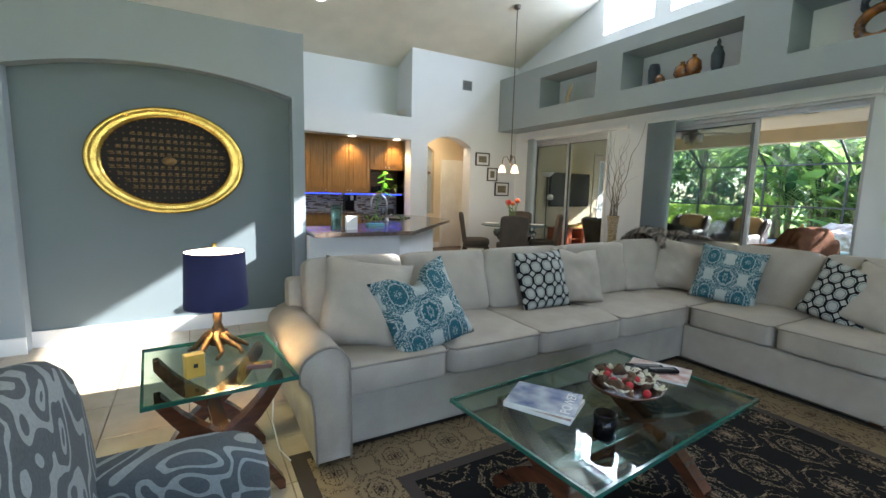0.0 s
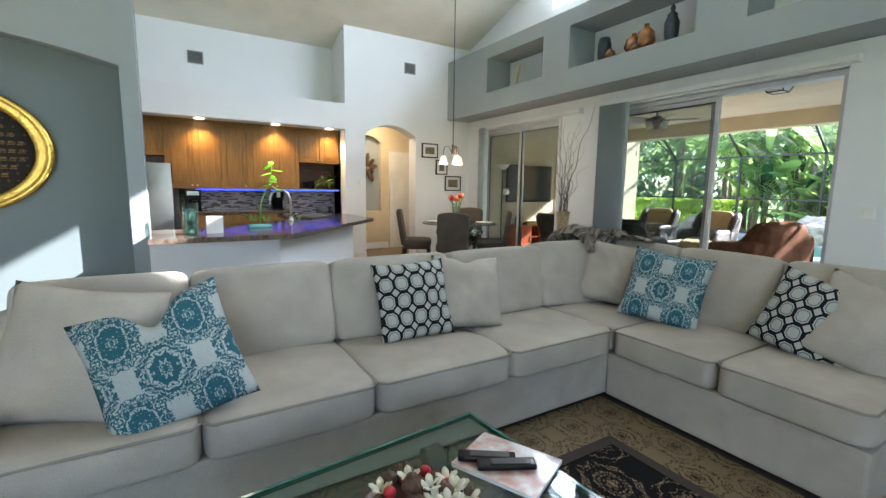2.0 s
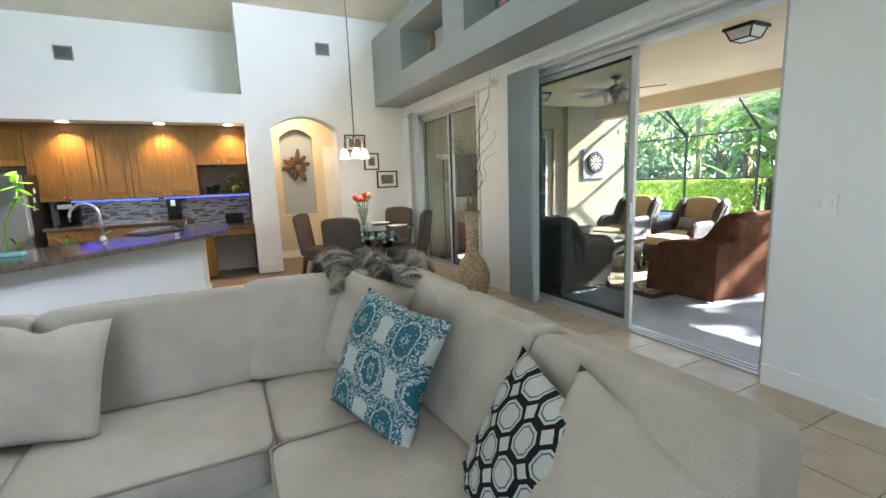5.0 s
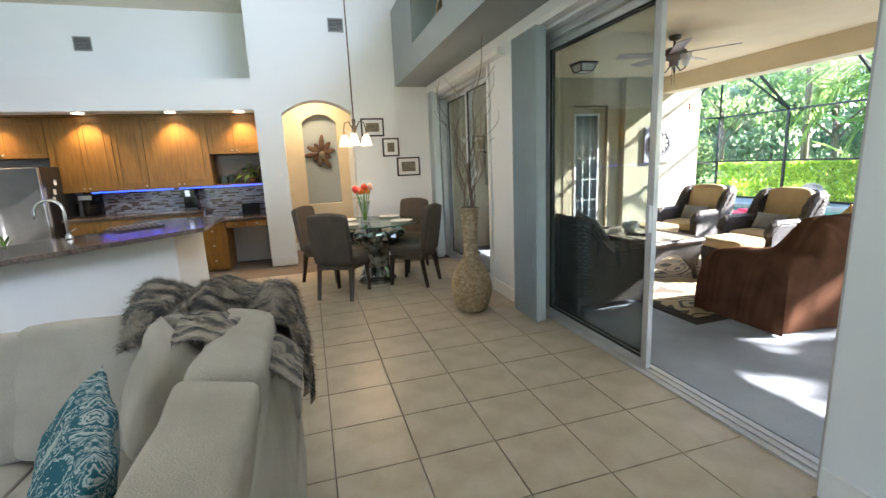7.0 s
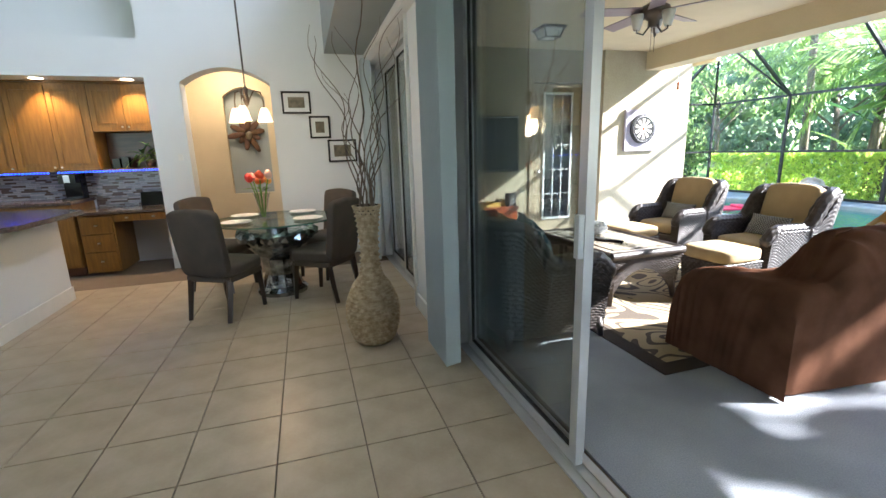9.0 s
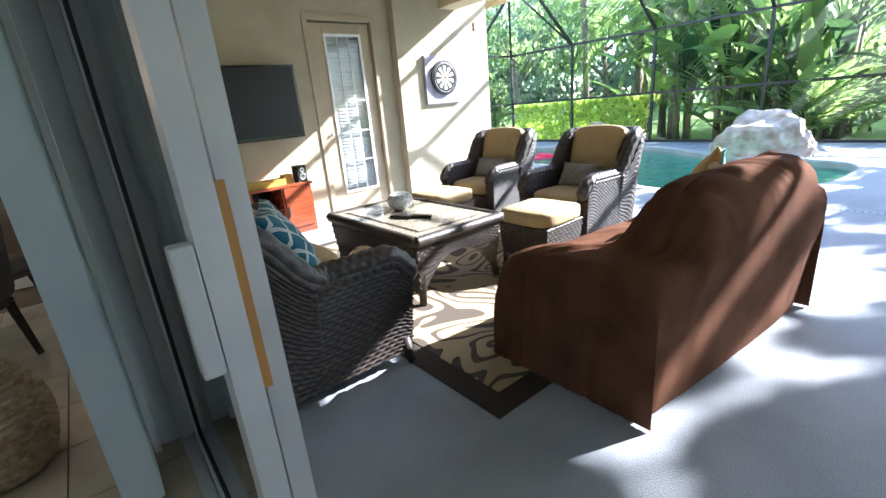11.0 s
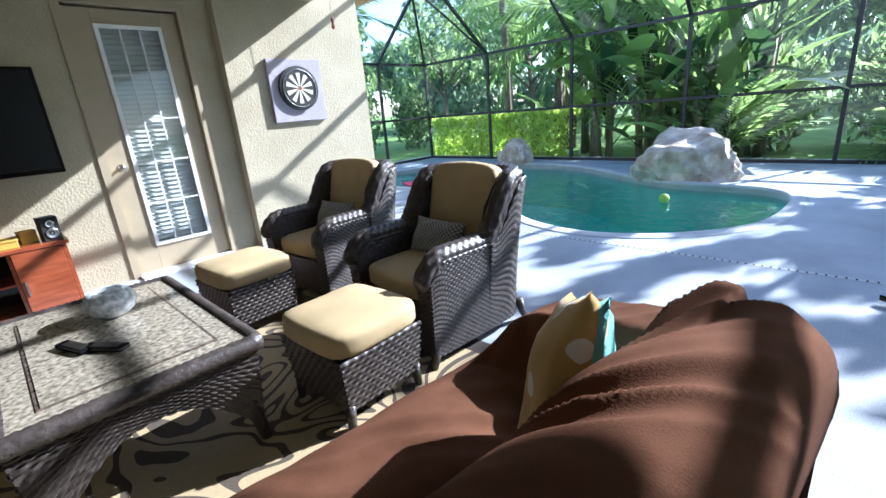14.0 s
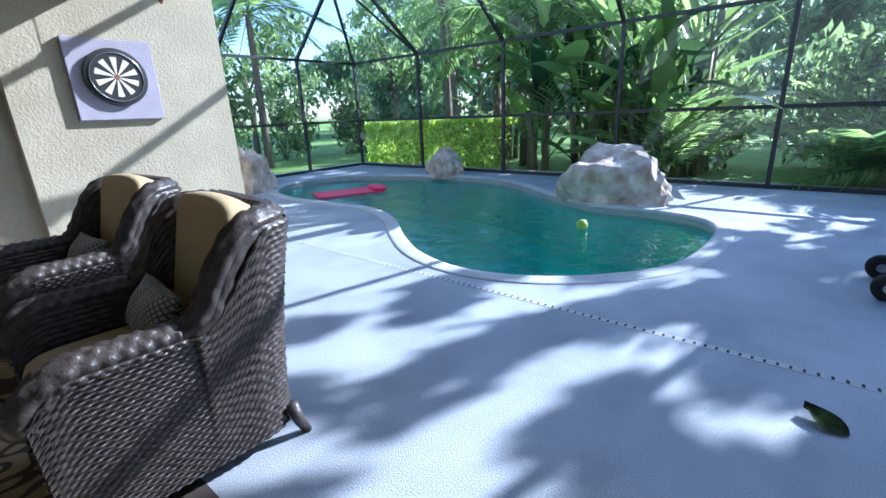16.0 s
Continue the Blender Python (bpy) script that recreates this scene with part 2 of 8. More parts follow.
# feature wall with the arched recess
bm = bmesh.new()
arch_wall(bm, -4.0, 1.5, 0, 2.72, -0.60, 1.39, 2.14, 2.28, 4.62, 4.76)
structure("wall_feature", bm, M["feature_paint"], "grey feature wall with a shallow arched recess", "wall")
structure("feature_recess", boxes((-4.0, 4.76, 0, 1.5, 4.90, 2.72)), M["slate_wall"], "slate grey back of the arched recess", "wall")
structure("wall_west", boxes((-4.12, -3.2, 0, -4.0, 8.85, ZC)), M["white_wall"], "plain white wall", "wall")
structure("wall_south", boxes((-4.12, -3.32, 0, -2.6, -3.2, ZC), (2.0, -3.32, 0, XO, -3.2, ZC), (-2.6, -3.32, 0, 2.0, -3.2, 0.5), (-2.6, -3.32, 3.0, 2.0, -3.2, ZC)), M["white_wall"], "plain white wall", "wall")
structure("wall_far", boxes((-4.0, 8.70, 0, -0.5, 8.85, ZC)), M["white_wall"], "plain white wall", "wall")
# ceiling rises from the kitchen to the ridge and falls again
bm = bmesh.new()
for (ya, za), (yb, zb) in zip(((8.85, 3.70), (3.5, 5.4), (-3.32, 3.7)), ((3.5, 5.4), (-3.32, 3.7))):
    v = [bm.verts.new(p) for p in ((-4.12, ya, za), (XO, ya, za), (XO, yb, zb), (-4.12, yb, zb), (-4.12, ya, za + 0.2), (XO, ya, za + 0.2), (XO, yb, zb + 0.2), (-4.12, yb, zb + 0.2))]
    for f in ((0, 1, 2, 3), (7, 6, 5, 4), (0, 4, 5, 1), (3, 2, 6, 7), (0, 3, 7, 4), (1, 5, 6, 2)):
        bm.faces.new([v[i] for i in f])
structure("ceiling", bm, M["ceiling"], "high cream vaulted ceiling", "ceiling")
# breakfast bar: low white wall that bends twice
bm = bmesh.new()
prism(bm, ((1.5, 4.46), (2.43, 4.46), (3.58, 5.85), (3.58, 7.02), (3.46, 7.02), (3.46, 5.9), (2.37, 4.6), (1.5, 4.6)), 0, 0.86)
structure("bar_wall", bm, M["white_wall"], "low white wall under the breakfast bar", "wall")

# ---- large structure: outdoors ----
bm = boxes((7.02, -6, -0.12, 12.1, 7.95, 0.0))
patio = structure("patio_floor", bm, M["deck"], "pale grey textured concrete patio floor", "floor")
bm = bmesh.new()
box(bm, 7.02, 7.95, 0, 9.22, 8.15, 2.75)
box(bm, 10.08, 7.95, 0, 10.35, 8.15, 2.75)
box(bm, 9.22, 7.95, 2.30, 10.08, 8.15, 2.75)
box(bm, 10.35, 7.83, 0, 12.0, 8.15, 2.75)
box(bm, 11.85, 8.15, 0, 12.0, 14.0, 2.75)
box(bm, 7.02, 8.15, 2.75, 12.0, 8.3, 3.0)
structure("wall_patio", bm, M["stucco"], "sand-coloured stucco house wall", "wall")
structure("wall_patio_south", boxes((7.02, -6.2, 0, 11.4, -6, 2.75)), M["stucco"], "sand-coloured stucco house wall", "wall")
structure("ceiling_patio", boxes((7.02, -6.2, 2.75, 11.4, 7.95, 2.9)), M["patio_ceiling"], "cream textured porch ceiling", "ceiling")
structure("beam", boxes((11.1, -6.2, 2.48, 11.4, 7.83, 2.75)), M["patio_ceiling"], "cream porch beam", "beam")
# ---- shape helpers ----
def puff(bm, lx, ly, lz, at=(0, 0, 0), p=7.0, bulge=0.12, rot=None, cuts=7, dent=0.0, seed=0):
    """A stuffed block: rounded edges, swollen large faces, a few soft dents."""
    bmesh.ops.create_cube(bm, size=2.0)
    bmesh.ops.subdivide_edges(bm, edges=bm.edges[:], cuts=cuts, use_grid_fill=True)
    verts = bm.verts[:]
    m = Matrix.Translation(at) @ (rot or Matrix.Identity(4))
    for v in verts:
        c = v.co.copy()
        k = max(abs(c.x), abs(c.y), abs(c.z)) / (abs(c.x) ** p + abs(c.y) ** p + abs(c.z) ** p) ** (1 / p)
        q = c * k
        q.z *= 1 + bulge * (1 - c.x * c.x) * (1 - c.y * c.y)
        q.x *= 1 + bulge * 0.25 * (1 - c.y * c.y) * (1 - c.z * c.z)
        q.y *= 1 + bulge * 0.25 * (1 - c.x * c.x) * (1 - c.z * c.z)
        q = Vector((q.x * lx / 2, q.y * ly / 2, q.z * lz / 2))
        if dent:
            soft = noise.noise(q * 4 + Vector((seed * 7.3, seed, 0))) * 0.6
            crease = 1 - 2.2 * abs(noise.noise(Vector((q.x * 5 + q.y * 4, q.y * 9 - q.x * 3, seed * 3.7))))
            q += Vector((0, 0, max(0.0, c.z))) * dent * (soft + 0.32 * max(0.0, crease) * noise.noise(q * 3 + Vector((seed, 5, 1))))
        v.co = m @ q
    return bm


def pillow(bm, w, h, t, m, seed=0, n=22, chop=0.0):
    """A throw pillow in its own x-z plane, pinched at the corners; chop: depth of the crease in its top edge."""
    grid = {}
    for side in (-1, 1):
        for i in range(n + 1):
            for j in range(n + 1):
                u, v = 2 * i / n - 1, 2 * j / n - 1
                edge = i in (0, n) or j in (0, n)
                if edge and side == 1:
                    grid[side, i, j] = grid[-1, i, j]
                    continue
                x = u * w / 2 * (1 - 0.07 * (1 - v * v))
                z = v * h / 2 * (1 - 0.07 * (1 - u * u))
                if chop and v > 0:
                    z -= chop * v * math.exp(-(u / 0.28) ** 2)
                y = side * t / 2 * (max(0.0, (1 - u * u) * (1 - v * v)) ** 0.42)
                y += (0.03 * noise.noise(Vector((x * 5 + seed * 3.1, z * 5, seed))) + 0.012 * noise.noise(Vector((x * 16 + z * 9, z * 14, seed + 4)))) * (0 if edge else 1)
                grid[side, i, j] = bm.verts.new(m @ Vector((x, y, z)))
    for side in (-1, 1):
        for i in range(n):
            for j in range(n):
                bm.faces.new([grid[side, a, b] for a, b in ((i, j), (i + 1, j), (i + 1, j + 1), (i, j + 1))])
    return bm


def tube(bm, pts, r, sides=8, closed=False, taper=None):
    pts = [Vector(p) for p in pts]
    rings, n = [], len(pts)
    for k, p in enumerate(pts):
        a = pts[(k - 1) % n] if closed or k else p
        b = pts[(k + 1) % n] if closed or k < n - 1 else p
        d = (b - a).normalized()
        side = d.cross(Vector((0, 0, 1)))
        if side.length < 0.05:
            side = d.cross(Vector((0, 1, 0)))
        side.normalize()
        up = side.cross(d)
        rr = r if taper is None else r + (taper - r) * k / (n - 1)
        rings.append([bm.verts.new(p + rr * (math.cos(2 * math.pi * i / sides) * side + math.sin(2 * math.pi * i / sides) * up)) for i in range(sides)])
    for k in range(n if closed else n - 1):
        A, B2 = rings[k], rings[(k + 1) % n]
        for i in range(sides):
            bm.faces.new((A[i], A[(i + 1) % sides], B2[(i + 1) % sides], B2[i]))
    if not closed:
        bm.faces.new(rings[0][::-1])
        bm.faces.new(rings[-1])
    return bm


def lathe(bm, profile, at=(0, 0, 0), segs=28):
    rings = []
    for r, z in profile:
        if r < 1e-4:
            rings.append([bm.verts.new((at[0], at[1], at[2] + z))])
        else:
            rings.append([bm.verts.new((at[0] + r * math.cos(2 * math.pi * i / segs), at[1] + r * math.sin(2 * math.pi * i / segs), at[2] + z)) for i in range(segs)])
    for A, B2 in zip(rings, rings[1:]):
        for i in range(segs):
            j = (i + 1) % segs
            if len(A) == 1 and len(B2) == 1:
                continue
            if len(A) == 1:
                bm.faces.new((A[0], B2[i], B2[j]))
            elif len(B2) == 1:
                bm.faces.new((A[i], A[j], B2[0]))
            else:
                bm.faces.new((A[i], A[j], B2[j], B2[i]))
    return bm


def weave(bm, place, nu, nv, amp=0.008, sub=3):
    """A woven skin over place(u, v), with strands that pass over and under, u and v from 0 to 1."""
    NU, NV = nu * sub, nv * sub
    base = [[Vector(place(i / NU, j / NV)) for j in range(NV + 1)] for i in range(NU + 1)]
    grid = []
    for i in range(NU + 1):
        row = []
        for j in range(NV + 1):
            du = base[min(i + 1, NU)][j] - base[max(i - 1, 0)][j]
            dv = base[i][min(j + 1, NV)] - base[i][max(j - 1, 0)]
            nrm = du.cross(dv)
            nrm = nrm.normalized() if nrm.length > 1e-9 else Vector((0, 0, 1))
            ci, cj = i // sub, j // sub
            fu, fv = (i % sub) / sub, (j % sub) / sub
            across = abs(math.sin(math.pi * fv))
            along = math.sin(math.pi * (i / sub + cj) / 2.0) ** 2
            row.append(bm.verts.new(base[i][j] + nrm * amp * (across * (0.25 + along) - 0.6 * (1 - across))))
        grid.append(row)
    for i in range(NU):
        for j in range(NV):
            bm.faces.new((grid[i][j], grid[i + 1][j], grid[i + 1][j + 1], grid[i][j + 1]))
    return bm


def rope(bm, pts, r, pitch=0.03, sides=8):
    """A wrapped wicker rim: a tube whose radius pulses along its length."""
    pts = [Vector(p) for p in pts]
    fine = []
    for a, b in zip(pts, pts[1:]):
        k = max(2, int((b - a).length / (pitch / 3)))
        fine += [a.lerp(b, i / k) for i in range(k)]
    fine.append(pts[-1])
    rings = []
    for k, p in enumerate(fine):
        d = (fine[min(k + 1, len(fine) - 1)] - fine[max(k - 1, 0)]).normalized()
        side = d.cross(Vector((0, 0, 1)))
        side = side.normalized() if side.length > 0.05 else Vector((1, 0, 0))
        up = side.cross(d)
        ring = []
        for i in range(sides):
            a = 2 * math.pi * i / sides
            rr = r * (1 + 0.10 * math.sin(2 * math.pi * k / 3 + (math.pi if i % 2 else 0)))
            ring.append(bm.verts.new(p + rr * (math.cos(a) * side + math.sin(a) * up)))
        rings.append(ring)
    for A, B2 in zip(rings, rings[1:]):
        for i in range(sides):
            bm.faces.new((A[i], A[(i + 1) % sides], B2[(i + 1) % sides], B2[i]))
    bm.faces.new(rings[0][::-1])
    bm.faces.new(rings[-1])
    return bm


def node_mat(name, rough=0.8, sheen=0.0):
    m = bpy.data.materials.new(name)
    m.use_nodes = True
    b = m.node_tree.nodes["Principled BSDF"]
    b.inputs["Roughness"].default_value, b.inputs["Sheen Weight"].default_value = rough, sheen
    return m, m.node_tree.nodes, m.node_tree.links, b


def ramp_node(nodes, stops, constant=False):
    r = nodes.new("ShaderNodeValToRGB")
    if constant:
        r.color_ramp.interpolation = "CONSTANT"
    while len(r.color_ramp.elements) < len(stops):
        r.color_ramp.elements.new(0.5)
    for e, (p, c) in zip(r.color_ramp.elements, stops):
        e.position, e.color = p, (*c, 1)
    return r


def lattice(name, ground, line, scale=14.0, width=0.12, rough=0.9, axes="XZ", accent=None, feature="DISTANCE_TO_EDGE", jitter=0.0, turn=0.0):
    """A net of cells outlined in a second colour."""
    m, nodes, links, b = node_mat(name, rough, 0.1)
    tc = nodes.new("ShaderNodeTexCoord")
    sep = nodes.new("ShaderNodeSeparateXYZ")
    links.new(tc.outputs["Object"], sep.inputs["Vector"])
    comb = nodes.new("ShaderNodeCombineXYZ")
    links.new(sep.outputs[axes[0]], comb.inputs["X"])
    links.new(sep.outputs[axes[1]], comb.inputs["Y"])
    mp = nodes.new("ShaderNodeMapping")
    mp.inputs["Rotation"].default_value = (0, 0, radians(turn))
    links.new(comb.outputs["Vector"], mp.inputs["Vector"])
    v = nodes.new("ShaderNodeTexVoronoi")
    v.voronoi_dimensions, v.feature = "2D", feature
    v.inputs["Scale"].default_value, v.inputs["Randomness"].default_value = scale, jitter
    links.new(mp.outputs["Vector"], v.inputs["Vector"])
    stops = [(0.0, line), (width, ground)] if not accent else [(0.0, line), (width, ground), (width * 2.4, ground), (width * 2.6, accent)]
    r = ramp_node(nodes, stops, True)
    links.new(v.outputs["Distance"], r.inputs["Fac"])
    links.new(r.outputs["Color"], b.inputs["Base Color"])
    return m


def math_op(m):
    """A shorthand for maths on sockets of one material."""
    nodes, links = m.node_tree.nodes, m.node_tree.links

    def op(kind, a, c=None):
        n = nodes.new("ShaderNodeMath")
        n.operation = kind
        for k, v in ((0, a), (1, c)):
            if v is None:
                continue
            if isinstance(v, (int, float)):
                n.inputs[k].default_value = v
            else:
                links.new(v, n.inputs[k])
        return n.outputs["Value"]
    return op


def threads(m, b, tc, scale=230, amount=0.2):
    """Woven grain: a fine shift of value and relief over whatever colours the cloth."""
    nodes, links = m.node_tree.nodes, m.node_tree.links
    fine, hsv, mr, bp = nodes.new("ShaderNodeTexNoise"), nodes.new("ShaderNodeHueSaturation"), nodes.new("ShaderNodeMapRange"), nodes.new("ShaderNodeBump")
    fine.inputs["Scale"].default_value = scale
    mr.inputs["To Min"].default_value, mr.inputs["To Max"].default_value = 1 - amount, 1 + amount
    bp.inputs["Strength"].default_value, bp.inputs["Distance"].default_value = 0.3, 0.004
    links.new(tc.outputs["Object"], fine.inputs["Vector"])
    links.new(fine.outputs["Fac"], mr.inputs["Value"])
    links.new(mr.outputs["Result"], hsv.inputs["Value"])
    links.new(fine.outputs["Fac"], bp.inputs["Height"])
    links.new(bp.outputs["Normal"], b.inputs["Normal"])
    links.new(hsv.outputs["Color"], b.inputs["Base Color"])
    return hsv.inputs["Color"]


def octagons(name, ground, line, inner, scale):
    """Rows of octagons in heavy outlines, each with a thin second outline inside."""
    m, nodes, links, b = node_mat(name, 0.95, 0.0)
    b.inputs["Specular IOR Level"].default_value = 0.15
    tc, sep = nodes.new("ShaderNodeTexCoord"), nodes.new("ShaderNodeSeparateXYZ")
    links.new(tc.outputs["Object"], sep.inputs["Vector"])
    op = math_op(m)
    px = op("PINGPONG", op("MULTIPLY", sep.outputs["X"], scale), 0.5)
    pz = op("PINGPONG", op("MULTIPLY", sep.outputs["Z"], scale * 0.85), 0.5)
    d = op("MAXIMUM", op("MAXIMUM", px, pz), op("MULTIPLY", op("ADD", px, pz), 0.66))
    r = ramp_node(nodes, [(0.0, ground), (0.285, inner), (0.325, ground), (0.39, line), (0.502, ground)], True)
    links.new(d, r.inputs["Fac"])
    links.new(r.outputs["Color"], threads(m, b, tc))
    return m


def medallions(name, ground, figure, scale, axes="XZ", bands=((0.030, 0.050), (0.165, 0.20), (0.255, 0.285), (0.325, 0.9))):
    """Scalloped medallions in half-drop rows, with leafy scrolls between, each half the mirror of the other."""
    m, nodes, links, b = node_mat(name, 0.9, 0.0)
    b.inputs["Specular IOR Level"].default_value = 0.12
    tc, sep = nodes.new("ShaderNodeTexCoord"), nodes.new("ShaderNodeSeparateXYZ")
    links.new(tc.outputs["Object"], sep.inputs["Vector"])
    op = math_op(m)
    px = op("PINGPONG", op("ADD", op("MULTIPLY", sep.outputs[axes[0]], scale), 0.02), 0.5)
    pz = op("PINGPONG", op("ADD", op("MULTIPLY", sep.outputs[axes[1]], scale * 0.78), 0.1), 0.5)
    comb, leafy = nodes.new("ShaderNodeCombineXYZ"), nodes.new("ShaderNodeTexNoise")
    leafy.inputs["Scale"].default_value, leafy.inputs["Detail"].default_value, leafy.inputs["Distortion"].default_value = 12.0, 2.0, 1.8
    links.new(px, comb.inputs["X"])
    links.new(pz, comb.inputs["Y"])
    links.new(comb.outputs["Vector"], leafy.inputs["Vector"])

    def flower(x, z, lobes):
        r = op("SQRT", op("ADD", op("MULTIPLY", x, x), op("MULTIPLY", z, z)))
        a = op("ARCTAN2", z, x)
        return op("ADD", r, op("MULTIPLY", op("ABSOLUTE", op("SINE", op("MULTIPLY", a, lobes))), -0.028))
    d = op("MINIMUM", flower(px, pz, 4.0), flower(op("SUBTRACT", 0.5, px), op("SUBTRACT", 0.5, pz), 4.0))
    v = op("ADD", d, op("MULTIPLY", op("SUBTRACT", leafy.outputs["Fac"], 0.5), 0.26))
    stops = [(0.0, figure)]
    for a, c in bands:
        stops += [(a, ground), (c, figure)]
    r = ramp_node(nodes, stops, True)
    links.new(v, r.inputs["Fac"])
    links.new(r.outputs["Color"], threads(m, b, tc))
    return m


def scrolls(name, ground, line, scale):
    """Curling scroll lines and leaf shapes, as on a printed outdoor rug."""
    m, nodes, links, b = node_mat(name, 0.95, 0.0)
    tc, n = nodes.new("ShaderNodeTexCoord"), nodes.new("ShaderNodeTexNoise")
    n.inputs["Scale"].default_value, n.inputs["Detail"].default_value, n.inputs["Distortion"].default_value = scale, 0.6, 2.4
    links.new(tc.outputs["Object"], n.inputs["Vector"])
    op = math_op(m)
    v = op("PINGPONG", op("MULTIPLY", n.outputs["Fac"], 3.4), 0.5)
    r = ramp_node(nodes, [(0.0, line), (0.07, ground), (0.30, ground), (0.40, line)], True)
    links.new(v, r.inputs["Fac"])
    links.new(r.outputs["Color"], threads(m, b, tc, 160, 0.25))
    return m


M["rug_out"] = scrolls("scroll_rug", (0.37, 0.29, 0.165), (0.075, 0.057, 0.041), 1.1)
M["rug_border"] = mat("rug_border", (0.045, 0.032, 0.025), 0.95, bump=0.3, bump_scale=250)
M["teal_quatrefoil"] = lattice("teal_trellis", (0.015, 0.11, 0.17), (0.50, 0.54, 0.54), 12.5, 0.085, turn=45)
M["medallion"] = lattice("gold_medallion", (0.42, 0.27, 0.08), (0.62, 0.58, 0.48), 8, 0.18, jitter=0.6, feature="F1")
M["aqua_rib"] = mat("aqua_cloth", (0.18, 0.42, 0.40), 0.9, color2=(0.12, 0.34, 0.33), scale=12, bump=0.3, bump_scale=200, fine=0.15)
M["basket_weave"] = lattice("grey_check", (0.33, 0.33, 0.32), (0.07, 0.07, 0.07), 55, 0.14, turn=45)
M["red_wood"] = mat("red_wood", (0.30, 0.075, 0.03), 0.22, color2=(0.20, 0.045, 0.018), scale=6, stretch=(0.8, 6, 6), fine=0.12, coat=0.4)
M["door_paint"] = mat("door_paint", (0.37, 0.305, 0.205), 0.5, scale=3, fine=0.03)
M["white_paint"] = mat("white_paint", (0.75, 0.76, 0.76), 0.45, scale=4, fine=0.02)
M["blind"] = mat("blind_slats", (0.72, 0.76, 0.76), 0.5, scale=3, fine=0.03)
M["carpet_board"] = mat("board_felt", (0.36, 0.33, 0.38), 0.95, bump=0.4, bump_scale=120, fine=0.1)
M["dart_black"] = mat("dart_black", (0.012, 0.012, 0.012), 0.8)
M["dart_cream"] = mat("dart_cream", (0.66, 0.62, 0.50), 0.8)
M["dark_metal"] = mat("dark_metal", (0.05, 0.045, 0.04), 0.4, metal=0.7)
M["fan_bronze"] = mat("fan_bronze", (0.12, 0.10, 0.085), 0.4, metal=0.6)
M["fan_blade"] = mat("fan_blade", (0.22, 0.17, 0.19), 0.4, stretch=(1, 8, 1))
M["frost"] = mat("frosted_glass", (0.75, 0.74, 0.70), 0.4, fine=0.02)
M["ceramic"] = mat("ceramic", (0.66, 0.67, 0.66), 0.25, color2=(0.30, 0.33, 0.34), scale=40, fine=0.1)
M["stone_top"] = mat("mosaic_top", (0.44, 0.39, 0.30), 0.16, color2=(0.12, 0.10, 0.075), scale=55, detail=6, bump=0.2, bump_scale=90, fine=0.25, coat=0.5)
M["screen"] = mat("tv_screen", (0.004, 0.004, 0.005), 0.35, fine=0.02, spec=0.25)
M["plant"] = mat("leaf_bright", (0.16, 0.34, 0.04), 0.45, color2=(0.08, 0.22, 0.02), scale=9, fine=0.15)
M["yellow"] = mat("yellow_box", (0.55, 0.36, 0.06), 0.6)


# ---- patio ----
def spline(pts, f):
    """A smooth run through points."""
    n = len(pts) - 1
    k = min(int(f * n), n - 1)
    s = f * n - k
    p0, p1, p2, p3 = pts[max(k - 1, 0)], pts[k], pts[k + 1], pts[min(k + 2, n)]
    return [0.5 * (2 * b + (c - a) * s + (2 * a - 5 * b + 4 * c - d) * s * s + (3 * b - a - 3 * c + d) * s ** 3) for a, b, c, d in zip(p0, p1, p2, p3)]


